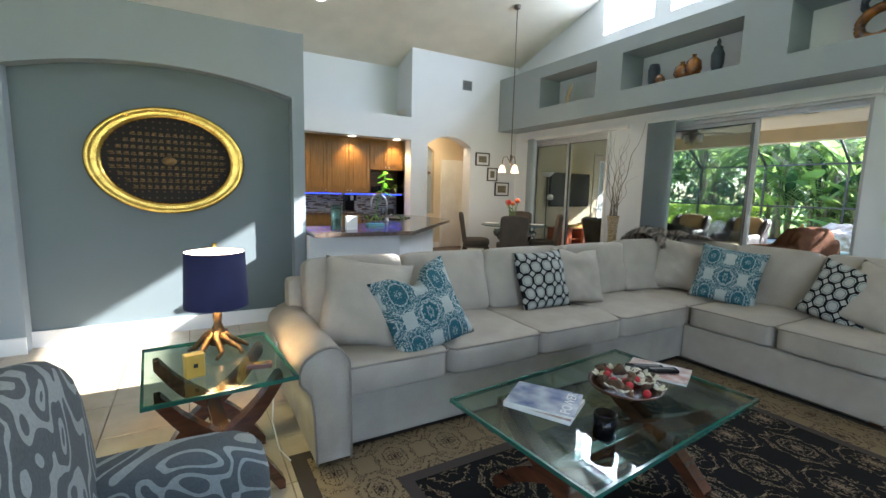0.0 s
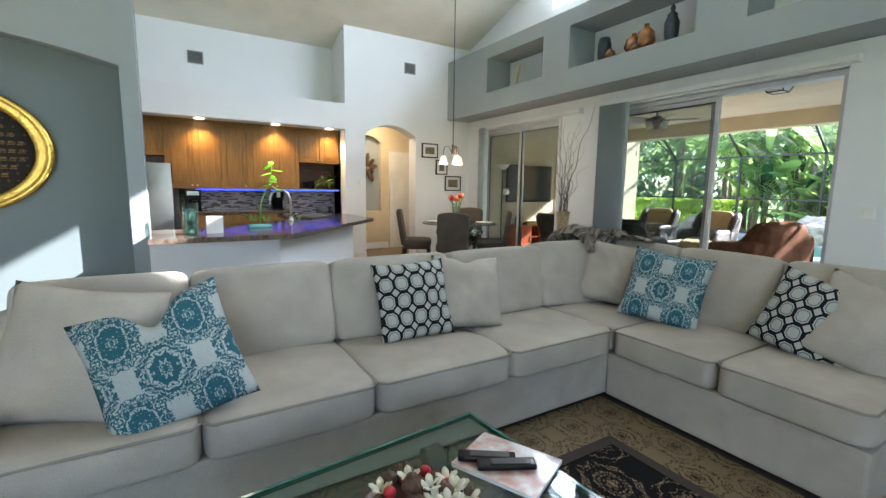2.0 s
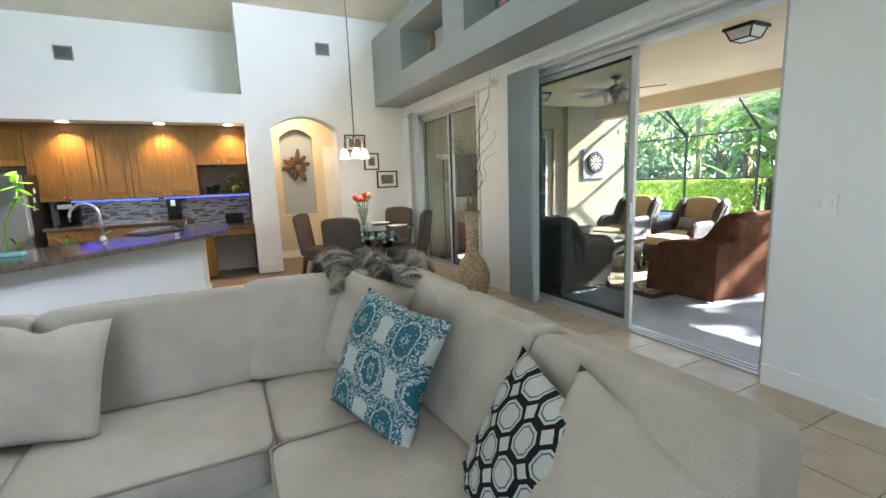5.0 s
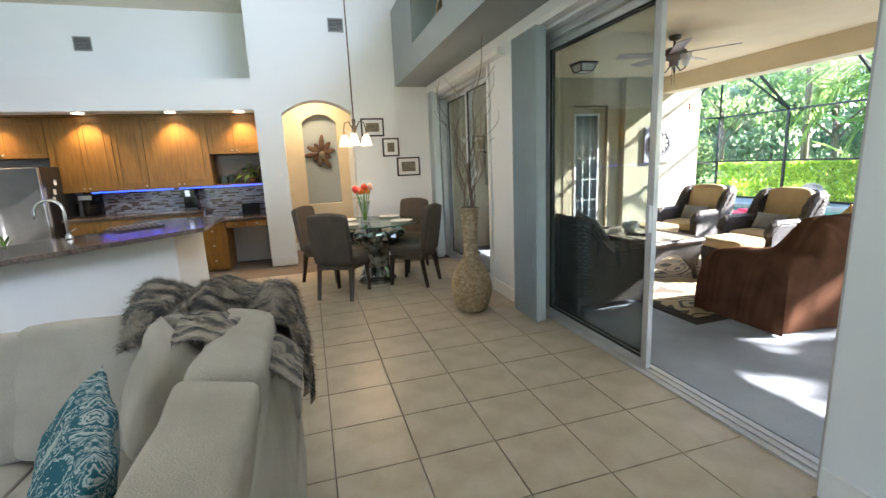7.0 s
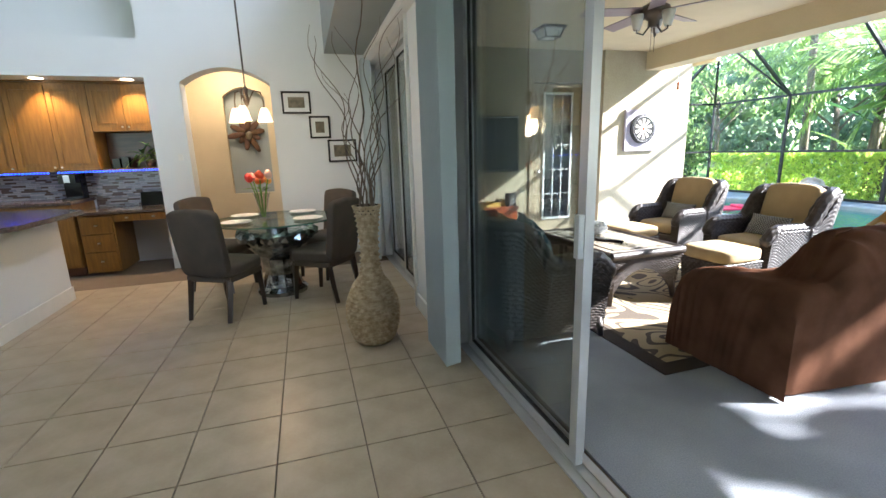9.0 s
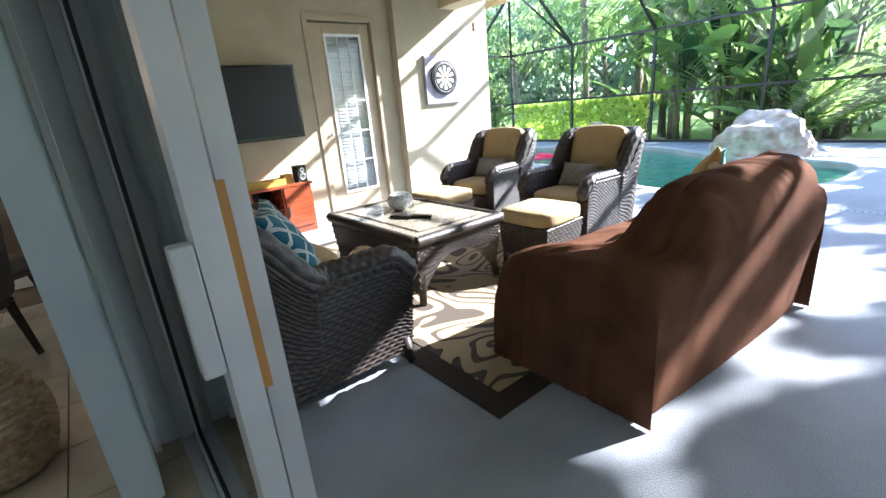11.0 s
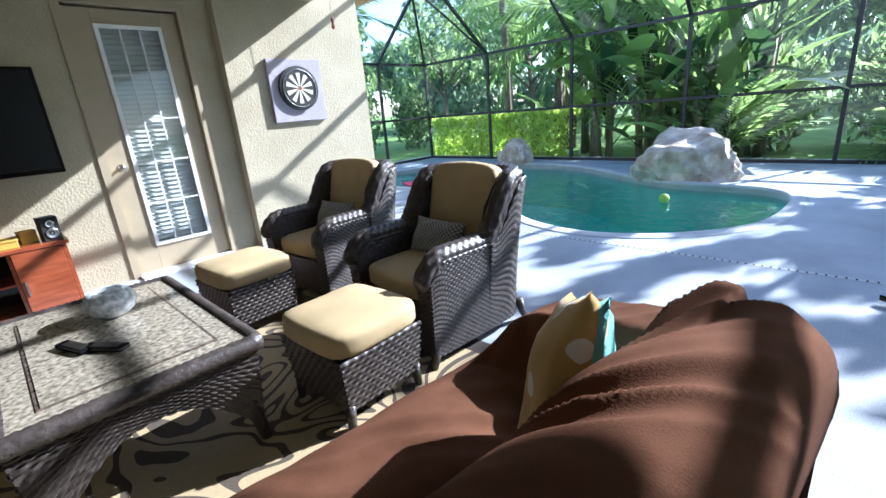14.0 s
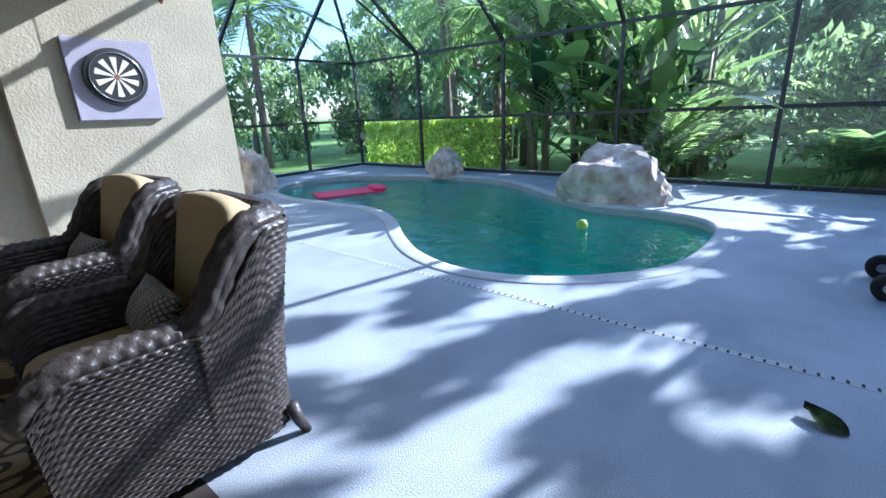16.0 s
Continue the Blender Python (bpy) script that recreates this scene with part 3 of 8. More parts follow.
def wicker_shell(bm, w, d, arm_h, back_h, z0=0.06, wing=0.32, flare=0.06, cell=0.018, thick=0.10):
    """The woven wrap of a chair that looks to -x: a plan from one arm's front round the back to the other, arms low, back high."""
    r = 0.14
    path = [(-d / 2, -w / 2)]
    path += [(d / 2 - r + r * math.sin(a), -w / 2 + r - r * math.cos(a)) for a in (0, 0.4, 0.8, 1.2, math.pi / 2)]
    path += [(d / 2 - r + r * math.cos(a), w / 2 - r + r * math.sin(a)) for a in (0, 0.4, 0.8, 1.2, math.pi / 2)]
    path += [(-d / 2, w / 2)]
    lens = [0.0]
    for a, b in zip(path, path[1:]):
        lens.append(lens[-1] + math.dist(a, b))
    total = lens[-1]

    def plan(u):
        s = u * total
        for k in range(len(path) - 1):
            if s <= lens[k + 1] + 1e-9:
                f = (s - lens[k]) / (lens[k + 1] - lens[k])
                return [path[k][i] + (path[k + 1][i] - path[k][i]) * f for i in (0, 1)]
        return path[-1]

    def height(u):
        x, y = plan(u)
        f = min(1.0, max(0.0, (x - (d / 2 - wing)) / (wing * 0.75)))
        f = f * f * (3 - 2 * f)
        front = min(1.0, max(0.0, (-x - d / 2 + 0.12) / 0.12))
        return arm_h - 0.09 * front * front + (back_h - arm_h) * f

    def outer(u, v):
        x, y = plan(u)
        top = height(u)
        k = 1 + flare * (v ** 2) * (1 if x > d / 2 - wing else 0.2) - 0.05 * (1 - v)
        lean = 0.09 * v * v * min(1.0, max(0.0, (x - (d / 2 - wing)) / wing))
        return (x * (1 - 0.03 * (1 - v)) + lean, y * k, z0 + (top - z0) * v)

    def inner(u, v):
        x, y, z = outer(1 - u, v)
        s = 1 - 2 * thick / w
        return (x if x < 0 else x - thick * min(1.0, x / (d / 2 - r)), y * s, z0 + 0.02 + (z - z0 - 0.02))
    weave(bm, outer, int(total / cell), int((arm_h + 0.1) / cell))
    weave(bm, inner, int(total / (cell * 1.6)), int((arm_h + 0.1) / (cell * 1.6)))
    for side in (0, 1):
        def front_face(u, v, side=side):
            a, b = Vector(outer(side, v)), Vector(inner(1 - side, v))
            return a.lerp(b, u) if side else b.lerp(a, u)
        weave(bm, front_face, 5, int(arm_h / cell))
    rim = []
    for i in range(41):
        a, b = Vector(outer(i / 40, 1)), Vector(inner(1 - i / 40, 1))
        rim.append(a.lerp(b, 0.5))
    return rim


def woven_rim(rim, r, cell=0.026):
    """A rolled woven top edge that follows the rim."""
    pts = [list(p) for p in rim]
    length = sum((b - a).length for a, b in zip(rim, rim[1:]))

    def skin(u, v):
        p, q = Vector(spline(pts, min(u, 0.999))), Vector(spline(pts, min(u + 0.01, 1.0)))
        d = (q - p).normalized() if (q - p).length > 1e-6 else Vector((-1, 0, 0))
        side = d.cross(Vector((0, 0, 1))).normalized()
        up = side.cross(d)
        a = 2 * math.pi * v
        return p + r * (math.cos(a) * side + math.sin(a) * up)
    bm = bmesh.new()
    weave(bm, skin, int(length / cell), 8, 0.007)
    for end, i in ((rim[0], 0), (rim[-1], 1)):
        bmesh.ops.create_uvsphere(bm, u_segments=14, v_segments=8, radius=r * 0.98, matrix=Matrix.Translation(end))
    return bm


def wicker_armchair(x, y, rz, throw_label):
    t = thing("wicker_armchair", "dark brown woven wicker armchair with tan seat cushion", "armchair", x, y, 0, rz, "wicker armchairs by the pool")
    w, d = 0.74, 0.74
    bm = bmesh.new()
    rim = wicker_shell(bm, w, d, 0.57, 0.87)
    part("wicker_shell", bm, M["wicker"], t, "", True)
    part("rim", woven_rim(rim, 0.052), M["wicker"], t, "", True)
    part("seat_base", boxes((-d / 2 + 0.02, -w / 2 + 0.08, 0.08, d / 2 - 0.14, w / 2 - 0.08, 0.32), bevel=0.01), M["wicker"], t)
    part("seat_cushion", puff(bmesh.new(), 0.58, 0.54, 0.13, (-0.06, 0, 0.385), 6, 0.15), M["tan_cushion"], t, "tan fabric seat cushion", True)
    back = pose(0.255, 0, 0.67, 0, 13, 0)
    part("back_cushion", puff(bmesh.new(), 0.13, 0.52, 0.52, (0, 0, 0), 9, 0.1, back), M["tan_cushion"], t, "tan tufted back cushion", True)
    for sx in (-1, 1):
        for sy in (-1, 1):
            bm = bmesh.new()
            tube(bm, [(sx * 0.33, sy * 0.33, 0.14), (sx * 0.35, sy * 0.34, 0.06), (sx * 0.375, sy * 0.345, 0.0)], 0.028, taper=0.018)
            part("leg", bm, M["wicker"], t, "", True)
    return t


chairs = [wicker_armchair(10.15, 4.96, -4, ""), wicker_armchair(10.22, 6.14, 4, "")]
for ch, yy in ((chairs[0], 0.02), (chairs[1], 0.0)):
    m = ch.matrix_world @ pose(0.03, yy, 0.545, 26, 0, 90)
    lp = thing("lumbar_pillow", "small grey checked lumbar pillow on a wicker armchair", "pillow", group="lumbar pillows")
    lp.matrix_world = m
    part("cover", pillow(bmesh.new(), 0.42, 0.22, 0.12, Matrix.Identity(4), 3), M["basket_weave"], lp, "", True)


def ottoman(x, y, rz):
    t = thing("wicker_ottoman", "square wicker ottoman with a tan cushion on top", "ottoman", x, y, 0, rz, "wicker ottomans")
    s = 0.225
    for k in range(4):
        a = k * math.pi / 2

        def face(u, v, a=a):
            f = 0.9 + 0.1 * v
            px, py = (u * 2 - 1) * s * f, -s * f
            return (px * math.cos(a) - py * math.sin(a), px * math.sin(a) + py * math.cos(a), 0.09 + 0.25 * v)
        part("woven_side", weave(bmesh.new(), face, 19, 11), M["wicker"], t, "", True)
    part("frame", boxes((-s * 0.9, -s * 0.9, 0.12, s * 0.9, s * 0.9, 0.33)), M["wicker"], t)
    part("cushion", puff(bmesh.new(), 0.465, 0.465, 0.12, (0, 0, 0.395), 7, 0.2, dent=0.01), M["tan_cushion"], t, "sun-faded tan cushion", True)
    for sx in (-1, 1):
        for sy in (-1, 1):
            part("leg", tube(bmesh.new(), [(sx * 0.19, sy * 0.19, 0.12), (sx * 0.197, sy * 0.197, 0.0)], 0.024, taper=0.018), M["wicker"], t, "", True)
    return t


ottoman(9.42, 4.81, 2)
ottoman(9.46, 6.04, 4)

# low woven table with a stone top
t = thing("wicker_table", "rectangular wicker coffee table with a mosaic stone top", "table", 8.64, 5.43, 0, 0)
hx, hy = 0.37, 0.59
for k, (lx, ly) in enumerate(((hx, hy), (hy, hx), (hx, hy), (hy, hx))):
    bm = bmesh.new()
    a = k * math.pi / 2

    def face(u, v, a=a, lx=lx, ly=ly):
        f = 0.93 + 0.07 * v
        c = 2 * u - 1
        px, py = c * lx * f, -ly * f
        z = 0.42 - (1 - v) * (0.12 + 0.27 * abs(c) ** 2.2)
        return (px * math.cos(a) - py * math.sin(a), px * math.sin(a) + py * math.cos(a), z)
    weave(bm, face, int(lx * 2 / 0.024), 15)
    part("apron", bm, M["wicker"], t, "", True)
corners = [(-hx, -hy, 0.45), (hx, -hy, 0.45), (hx, hy, 0.45), (-hx, hy, 0.45), (-hx, -hy, 0.45)]
part("rim", rope(bmesh.new(), corners, 0.035, 0.03), M["wicker"], t, "", True)
part("tabletop", boxes((-hx + 0.02, -hy + 0.02, 0.44, hx - 0.02, hy - 0.02, 0.472), bevel=0.006), M["stone_top"], t, "mottled stone mosaic top")
part("inlay", boxes((-hx + 0.10, -hy + 0.10, 0.472, hx - 0.10, hy - 0.10, 0.475)), M["granite"], t, "darker stone inlay line")
part("inlay_field", boxes((-hx + 0.112, -hy + 0.112, 0.4755, hx - 0.112, hy - 0.112, 0.478)), M["stone_top"], t)
for sx in (-1, 1):
    for sy in (-1, 1):
        part("leg", tube(bmesh.new(), [(sx * (hx - 0.05), sy * (hy - 0.05), 0.42), (sx * (hx - 0.055), sy * (hy - 0.055), 0.2), (sx * (hx - 0.03), sy * (hy - 0.03), 0)], 0.038, taper=0.024), M["wicker"], t, "", True)
t = thing("ceramic_bowl", "round grey ceramic lantern bowl on the table", "bowl", 8.70, 5.62, 0.478)
part("body", lathe(bmesh.new(), [(0, 0), (0.05, 0), (0.09, 0.03), (0.105, 0.07), (0.09, 0.11), (0.06, 0.128), (0.055, 0.12), (0.08, 0.1), (0, 0.03)]), M["ceramic"], t, "", True)
for k, (px, py, r) in enumerate(((8.52, 5.35, 20), (8.60, 5.24, 35))):
    t = thing("remote_control", "black plastic remote control lying flat", "remote", px, py, 0.478, r, "remotes on the patio table")
    part("casing", boxes((-0.025, -0.09, 0, 0.025, 0.09, 0.02), bevel=0.006), M["black"], t)
    part("keypad", boxes((-0.017, -0.07, 0.02, 0.017, 0.05, 0.0225)), M["dark_metal"], t)

# wicker loveseat against the house
t = thing("wicker_loveseat", "dark wicker loveseat with a long tan cushion", "sofa", 7.50, 5.32, 0, 180)
bm = bmesh.new()
rim = wicker_shell(bm, 1.92, 0.80, 0.58, 0.84, cell=0.028, thick=0.11)
part("wicker_shell", bm, M["wicker"], t, "", True)
part("rim", woven_rim(rim, 0.06), M["wicker"], t, "", True)
part("seat_base", boxes((-0.36, -0.86, 0.08, 0.26, 0.86, 0.31), bevel=0.01), M["wicker"], t)
for i in (-1, 0, 1):
    part("seat_cushion", puff(bmesh.new(), 0.60, 0.555, 0.14, (-0.08, i * 0.558, 0.385), 7, 0.12, dent=0.012, seed=i), M["tan_cushion"], t, "", True)
    part("back_cushion", puff(bmesh.new(), 0.16, 0.55, 0.42, (0, 0, 0), 6, 0.1, pose(0.235, i * 0.555, 0.63, 0, 14, 0)), M["tan_cushion"], t, "", True)
for sx in (-1, 1):
    for sy in (-1, 1):
        part("leg", tube(bmesh.new(), [(sx * 0.35, sy * 0.9, 0.14), (sx * 0.37, sy * 0.92, 0)], 0.03, taper=0.02), M["wicker"], t, "", True)
for (px, py, pz, ry, rz, mm, lab, s) in ((7.47, 5.83, 0.655, 24, 78, "teal_quatrefoil", "teal pillow with a white trellis pattern", 0.46),
                                        (7.37, 6.01, 0.67, 20, 85, "aqua_rib", "pale aqua ribbed throw pillow", 0.46),
                                        (7.47, 4.97, 0.645, 30, 80, "medallion", "tan pillow with white medallions", 0.44),
                                        (7.45, 4.63, 0.665, 26, 70, "teal_quatrefoil", "blue pillow with a pale trellis pattern", 0.48)):
    p = thing("throw_pillow", lab + " on the wicker loveseat", "pillow", group="pillows on the loveseat")
    p.matrix_world = pose(px, py, pz) @ pose(0, 0, 0, 0, 0, rz) @ pose(0, 0, 0, -ry, 0, 0)
    part("cover", pillow(bmesh.new(), s, s, 0.15, Matrix.Identity(4), px), M[mm], p, "", True)

# brown slip-covered sofa, its back to the house
def covered(fn, nu, nv, fold=0.012, seed=0.0, fu=9.0, fv=2.5, calm=None):
    """A draped cloth skin over fn(u, v), with long soft folds."""
    bm = bmesh.new()
    g = []
    for i in range(nu + 1):
        row = []
        for j in range(nv + 1):
            u, v = i / nu, j / nv
            p = Vector(fn(u, v))
            e = 0.01
            du, dv = Vector(fn(min(u + e, 1), v)) - Vector(fn(max(u - e, 0), v)), Vector(fn(u, min(v + e, 1))) - Vector(fn(u, max(v - e, 0)))
            nrm = du.cross(dv)
            nrm = nrm.normalized() if nrm.length > 1e-9 else Vector((0, 0, 1))
            w = 1 - abs(noise.noise(Vector((u * fu + 1.5 * noise.noise(Vector((u * 3, v * 3, seed + 9))), v * fv, seed)))) * 2
            row.append(bm.verts.new(p + nrm * fold * w * (calm(u, v) if calm else 1.0)))
        g.append(row)
    for i in range(nu):
        for j in range(nv):
            bm.faces.new((g[i][j], g[i + 1][j], g[i + 1][j + 1], g[i][j + 1]))
    return bm


t = thing("covered_sofa", "sofa under a loose dark brown slipcover", "sofa")
SX0, SX1 = 8.20, 9.70
BACK = [(3.33, 0.01), (3.30, 0.30), (3.275, 0.52), (3.26, 0.70), (3.28, 0.82), (3.37, 0.885), (3.49, 0.845), (3.57, 0.72), (3.62, 0.55), (3.72, 0.46), (3.93, 0.475), (4.12, 0.455), (4.19, 0.36), (4.20, 0.01)]
ARM = [(3.34, 0.01), (3.31, 0.30), (3.28, 0.48), (3.27, 0.60), (3.30, 0.68), (3.38, 0.70), (3.48, 0.70), (3.60, 0.69), (3.75, 0.675), (3.88, 0.655), (3.99, 0.62), (4.06, 0.55), (4.11, 0.34), (4.13, 0.01)]


def eased(a):
    a = min(1.0, max(0.0, a))
    return a * a * (3 - 2 * a)


def drape(u, v):
    """A loose cover: skirts at both ends, low arms that flow into the back and the seat."""
    skirt = 0.09
    k = min(u, 1 - u)
    s = min(1.0, k / skirt)
    along = max(0.0, min(1.0, (u - skirt * 0.6) / (1 - 1.2 * skirt)))
    x = SX0 + (SX1 - SX0) * along
    inside = min(x - SX0, SX1 - x)
    w = eased((inside - 0.20) / 0.13)
    lump = 0.25 * eased((inside - 0.05) / 0.6) + 0.75 * w
    (y0, z0), (y1, z1) = spline(ARM, v), spline(BACK, v)
    z0 *= 0.88 + 0.12 * eased((x - 8.4) / 0.8)
    seat = v > 0.42
    f = w if seat else lump
    y, z = y0 + (y1 - y0) * f, z0 + (z1 - z0) * f
    mid = 3.66
    y = mid + (y - mid) * (0.94 + 0.06 * eased(inside / 0.12))
    top = math.sin(s * math.pi / 2) ** 0.75
    return (x, y - 0.09 * (x - 8.62), max(0.008, z * top))


def tucks(u, v):
    k = min(u, 1 - u)
    return (0.12 + 0.88 * eased((v - 0.22) / 0.2) * eased((0.98 - v) / 0.14)) * (0.4 + 0.6 * eased((k - 0.05) / 0.1))


def gathered(nu, nv):
    """The cover with slanting gathers, sharper where it is tucked behind the seat."""
    bm = bmesh.new()
    g = []
    for i in range(nu + 1):
        row = []
        for j in range(nv + 1):
            u, v = i / nu, j / nv
            p, e = Vector(drape(u, v)), 0.008
            n = (Vector(drape(min(u + e, 1), v)) - Vector(drape(max(u - e, 0), v))).cross(Vector(drape(u, min(v + e, 1))) - Vector(drape(u, max(v - e, 0))))
            n = n.normalized() if n.length > 1e-9 else Vector((0, 0, 1))
            slant = u * 15 + (v - 0.5) * (26 if v > 0.5 else 15) + 1.6 * noise.noise(Vector((u * 4, v * 4, 3)))
            ridge = 1 - 2.4 * abs(noise.noise(Vector((slant, v * 2.2, 7))))
            patch = eased(0.5 + 1.3 * noise.noise(Vector((u * 5, v * 4, 21))))
            near_tuck = math.exp(-((v - 0.53) / 0.14) ** 2)
            broad = noise.noise(Vector((u * 6, v * 5, 40)))
            h = 0.018 * max(-0.5, ridge) * (0.05 + 0.85 * patch + 0.5 * near_tuck) + 0.022 * broad
            row.append(bm.verts.new(p + n * h * tucks(u, v)))
        g.append(row)
    for i in range(nu):
        for j in range(nv):
            bm.faces.new((g[i][j], g[i + 1][j], g[i + 1][j + 1], g[i][j + 1]))
    return bm


part("slipcover", gathered(330, 190), M["brown_cloth"], t, "", True)
part("seat_frame", boxes((SX0 + 0.2, 3.42, 0.0, SX1 - 0.2, 4.0, 0.30), bevel=0.02), M["brown_cloth"], t)
part("back_frame", boxes((SX0 + 0.4, 3.36, 0.302, SX1 - 0.4, 3.44, 0.60), bevel=0.02), M["brown_cloth"], t)
p = thing("throw_pillow", "teal and gold medallion pillow on the brown sofa", "pillow")
p.matrix_world = pose(9.15, 3.60, 0.655) @ pose(0, 0, 0, 0, 0, 32) @ pose(0, 0, 0, 10, 24, 0)
part("front", pillow(bmesh.new(), 0.46, 0.46, 0.15, Matrix.Identity(4), 4), M["medallion"], p, "", True)
part("back_panel", pillow(bmesh.new(), 0.452, 0.452, 0.10, pose(0, -0.032, 0), 5), M["aqua_rib"], p, "pale teal reverse side", True)

# outdoor rug
bm = boxes((7.86, 3.78, 0, 10.12, 6.85, 0.006))
t = thing("outdoor_rug", "tan and brown scroll-patterned outdoor rug", "rug")
part("border", bm, M["rug_border"], t)
part("field", boxes((7.98, 3.90, 0.0062, 10.0, 6.73, 0.010)), M["rug_out"], t)

# media console
t = thing("media_console", "low reddish wood media console with open shelf", "cabinet", 7.76, 7.51, 0)
W2, H2, D2 = 1.0, 0.56, 0.42
part("top", boxes((-0.02, -0.02, H2 - 0.03, W2 + 0.02, D2, H2), bevel=0.005), M["red_wood"], t)
part("plinth", boxes((0, 0, 0, W2, D2, 0.07)), M["red_wood"], t)
part("side_panel", boxes((0, 0, 0.07, 0.025, D2, H2 - 0.03)), M["red_wood"], t)
part("side_panel", boxes((W2 - 0.025, 0, 0.07, W2, D2, H2 - 0.03)), M["red_wood"], t)
part("divider", boxes((0.33, 0.0, 0.07, 0.35, D2, H2 - 0.03)), M["red_wood"], t)
part("divider", boxes((0.66, 0.0, 0.07, 0.68, D2, H2 - 0.03)), M["red_wood"], t)
part("back_panel", boxes((0.025, D2 - 0.02, 0.07, W2 - 0.025, D2 - 0.005, H2 - 0.03)), M["black"], t)
part("shelf", boxes((0.35, 0.02, 0.29, 0.66, D2 - 0.02, 0.305)), M["red_wood"], t)
for x0, x1, hx0 in ((0.028, 0.327, 0.30), (0.683, W2 - 0.028, 0.71)):
    d = part("door", boxes((x0, -0.016, 0.075, x1, 0.0, H2 - 0.035), bevel=0.004), M["red_wood"], t)
    part("handle", boxes((hx0 - 0.006, -0.034, 0.21, hx0 + 0.006, -0.02, 0.32), (hx0 - 0.004, -0.024, 0.22, hx0 + 0.004, -0.014, 0.23), (hx0 - 0.004, -0.024, 0.30, hx0 + 0.004, -0.014, 0.31)), M["steel"], d, "brushed steel handle")
for sx in (7.84, 8.70):
    t = thing("loudspeaker", "small black two-way loudspeaker on the console", "speaker", sx, 7.62, 0.56, 8, "console loudspeakers")
    part("cabinet", boxes((-0.055, -0.06, 0, 0.055, 0.06, 0.175), bevel=0.004), M["dart_black"], t)
    for z, r in ((0.055, 0.038), (0.125, 0.026)):
        bm = bmesh.new()
        lathe(bm, [(r, 0), (r, 0.006), (r * 0.8, 0.004), (r * 0.3, -0.004), (0, 0.002)], segs=20)
        bm.transform(pose(0, -0.061, z, 90, 0, 0))
        part("driver_cone", bm, M["steel"], t, "silver driver cone", True)
t = thing("set_top_box", "black set-top box on the console", "electronics", 7.96, 7.66, 0.56)
part("casing", boxes((-0.06, -0.07, 0, 0.09, 0.08, 0.05), bevel=0.004), M["black"], t)
t = thing("wooden_box", "long yellow wooden game box on the console", "box", 8.29, 7.64, 0.56)
part("body", boxes((-0.22, -0.08, 0, 0.22, 0.08, 0.045), bevel=0.003), M["yellow"], t)
part("lid", boxes((-0.225, -0.085, 0.046, 0.225, 0.085, 0.062), bevel=0.003), M["yellow"], t)
t = thing("carton", "small dark yellow carton on the console", "box", 8.57, 7.70, 0.56, 10)
part("body", boxes((-0.05, -0.05, 0, 0.05, 0.05, 0.09), bevel=0.003), M["yellow"], t)
t = thing("television", "large flat black television on the stucco wall", "television", 8.305, 7.86, 1.42)
part("casing", boxes((-0.63, -0.03, -0.39, 0.63, 0.025, 0.39), bevel=0.008), M["black"], t)
part("screen", boxes((-0.605, -0.034, -0.355, 0.605, -0.031, 0.365)), M["screen"], t, "dark glossy screen")
part("wall_mount", boxes((-0.2, 0.025, -0.2, 0.2, 0.09, 0.2)), M["dark_metal"], t)
cab = thing("cable", "thin black cable hanging down the wall", "cable")
part("wire", tube(bmesh.new(), [(7.80, 7.93, 1.06), (7.72, 7.93, 0.9), (7.84, 7.94, 0.72), (8.0, 7.93, 0.62), (7.9, 7.94, 0.5), (7.72, 7.94, 0.3), (7.70, 7.93, 0.05)], 0.004, 5), M["dart_black"], cab, "", True)
t = thing("outlet_plate", "beige outlet cover on the stucco wall", "outlet", 7.34, 7.945, 1.07)
part("plate", boxes((-0.05, -0.012, -0.06, 0.05, 0.004, 0.06), bevel=0.004), M["door_paint"], t)
t = thing("floor_lamp", "slim black floor lamp with a white bowl shade", "lamp", 7.27, 7.5, 0)
part("base", lathe(bmesh.new(), [(0, 0), (0.13, 0), (0.13, 0.015), (0.03, 0.03), (0, 0.03)]), M["dart_black"], t, "", True)
part("pole", tube(bmesh.new(), [(0, 0, 0.02), (0, 0, 1.70)], 0.011), M["dart_black"], t, "", True)
part("shade", lathe(bmesh.new(), [(0.02, 1.68), (0.08, 1.71), (0.14, 1.78), (0.135, 1.78), (0.07, 1.72), (0, 1.70)]), M["frost"], t, "white glass bowl shade", True)
part("side_shade", lathe(bmesh.new(), [(0.0, 1.18), (0.06, 1.2), (0.07, 1.26), (0.04, 1.31), (0, 1.31)], (0.06, -0.05, 0)), M["frost"], t, "small white reading shade", True)

# glazed door with blinds
d1 = tagged(part("door_1", boxes((9.24, 7.99, 0.02, 9.42, 8.04, 2.28), (9.92, 7.99, 0.02, 10.06, 8.04, 2.28), (9.42, 7.99, 0.02, 9.92, 8.04, 0.25), (9.42, 7.99, 2.16, 9.92, 8.04, 2.28), bevel=0.004), M["door_paint"]), "tan glazed patio door with fifteen small panes", "door", "", "structure")
part("glazing_frame", boxes((9.42, 7.975, 0.25, 9.45, 7.992, 2.16), (9.89, 7.975, 0.25, 9.92, 7.992, 2.16), (9.45, 7.975, 0.25, 9.89, 7.992, 0.28), (9.45, 7.975, 2.13, 9.89, 7.992, 2.16)), M["white_paint"], d1, "white glazing bead")
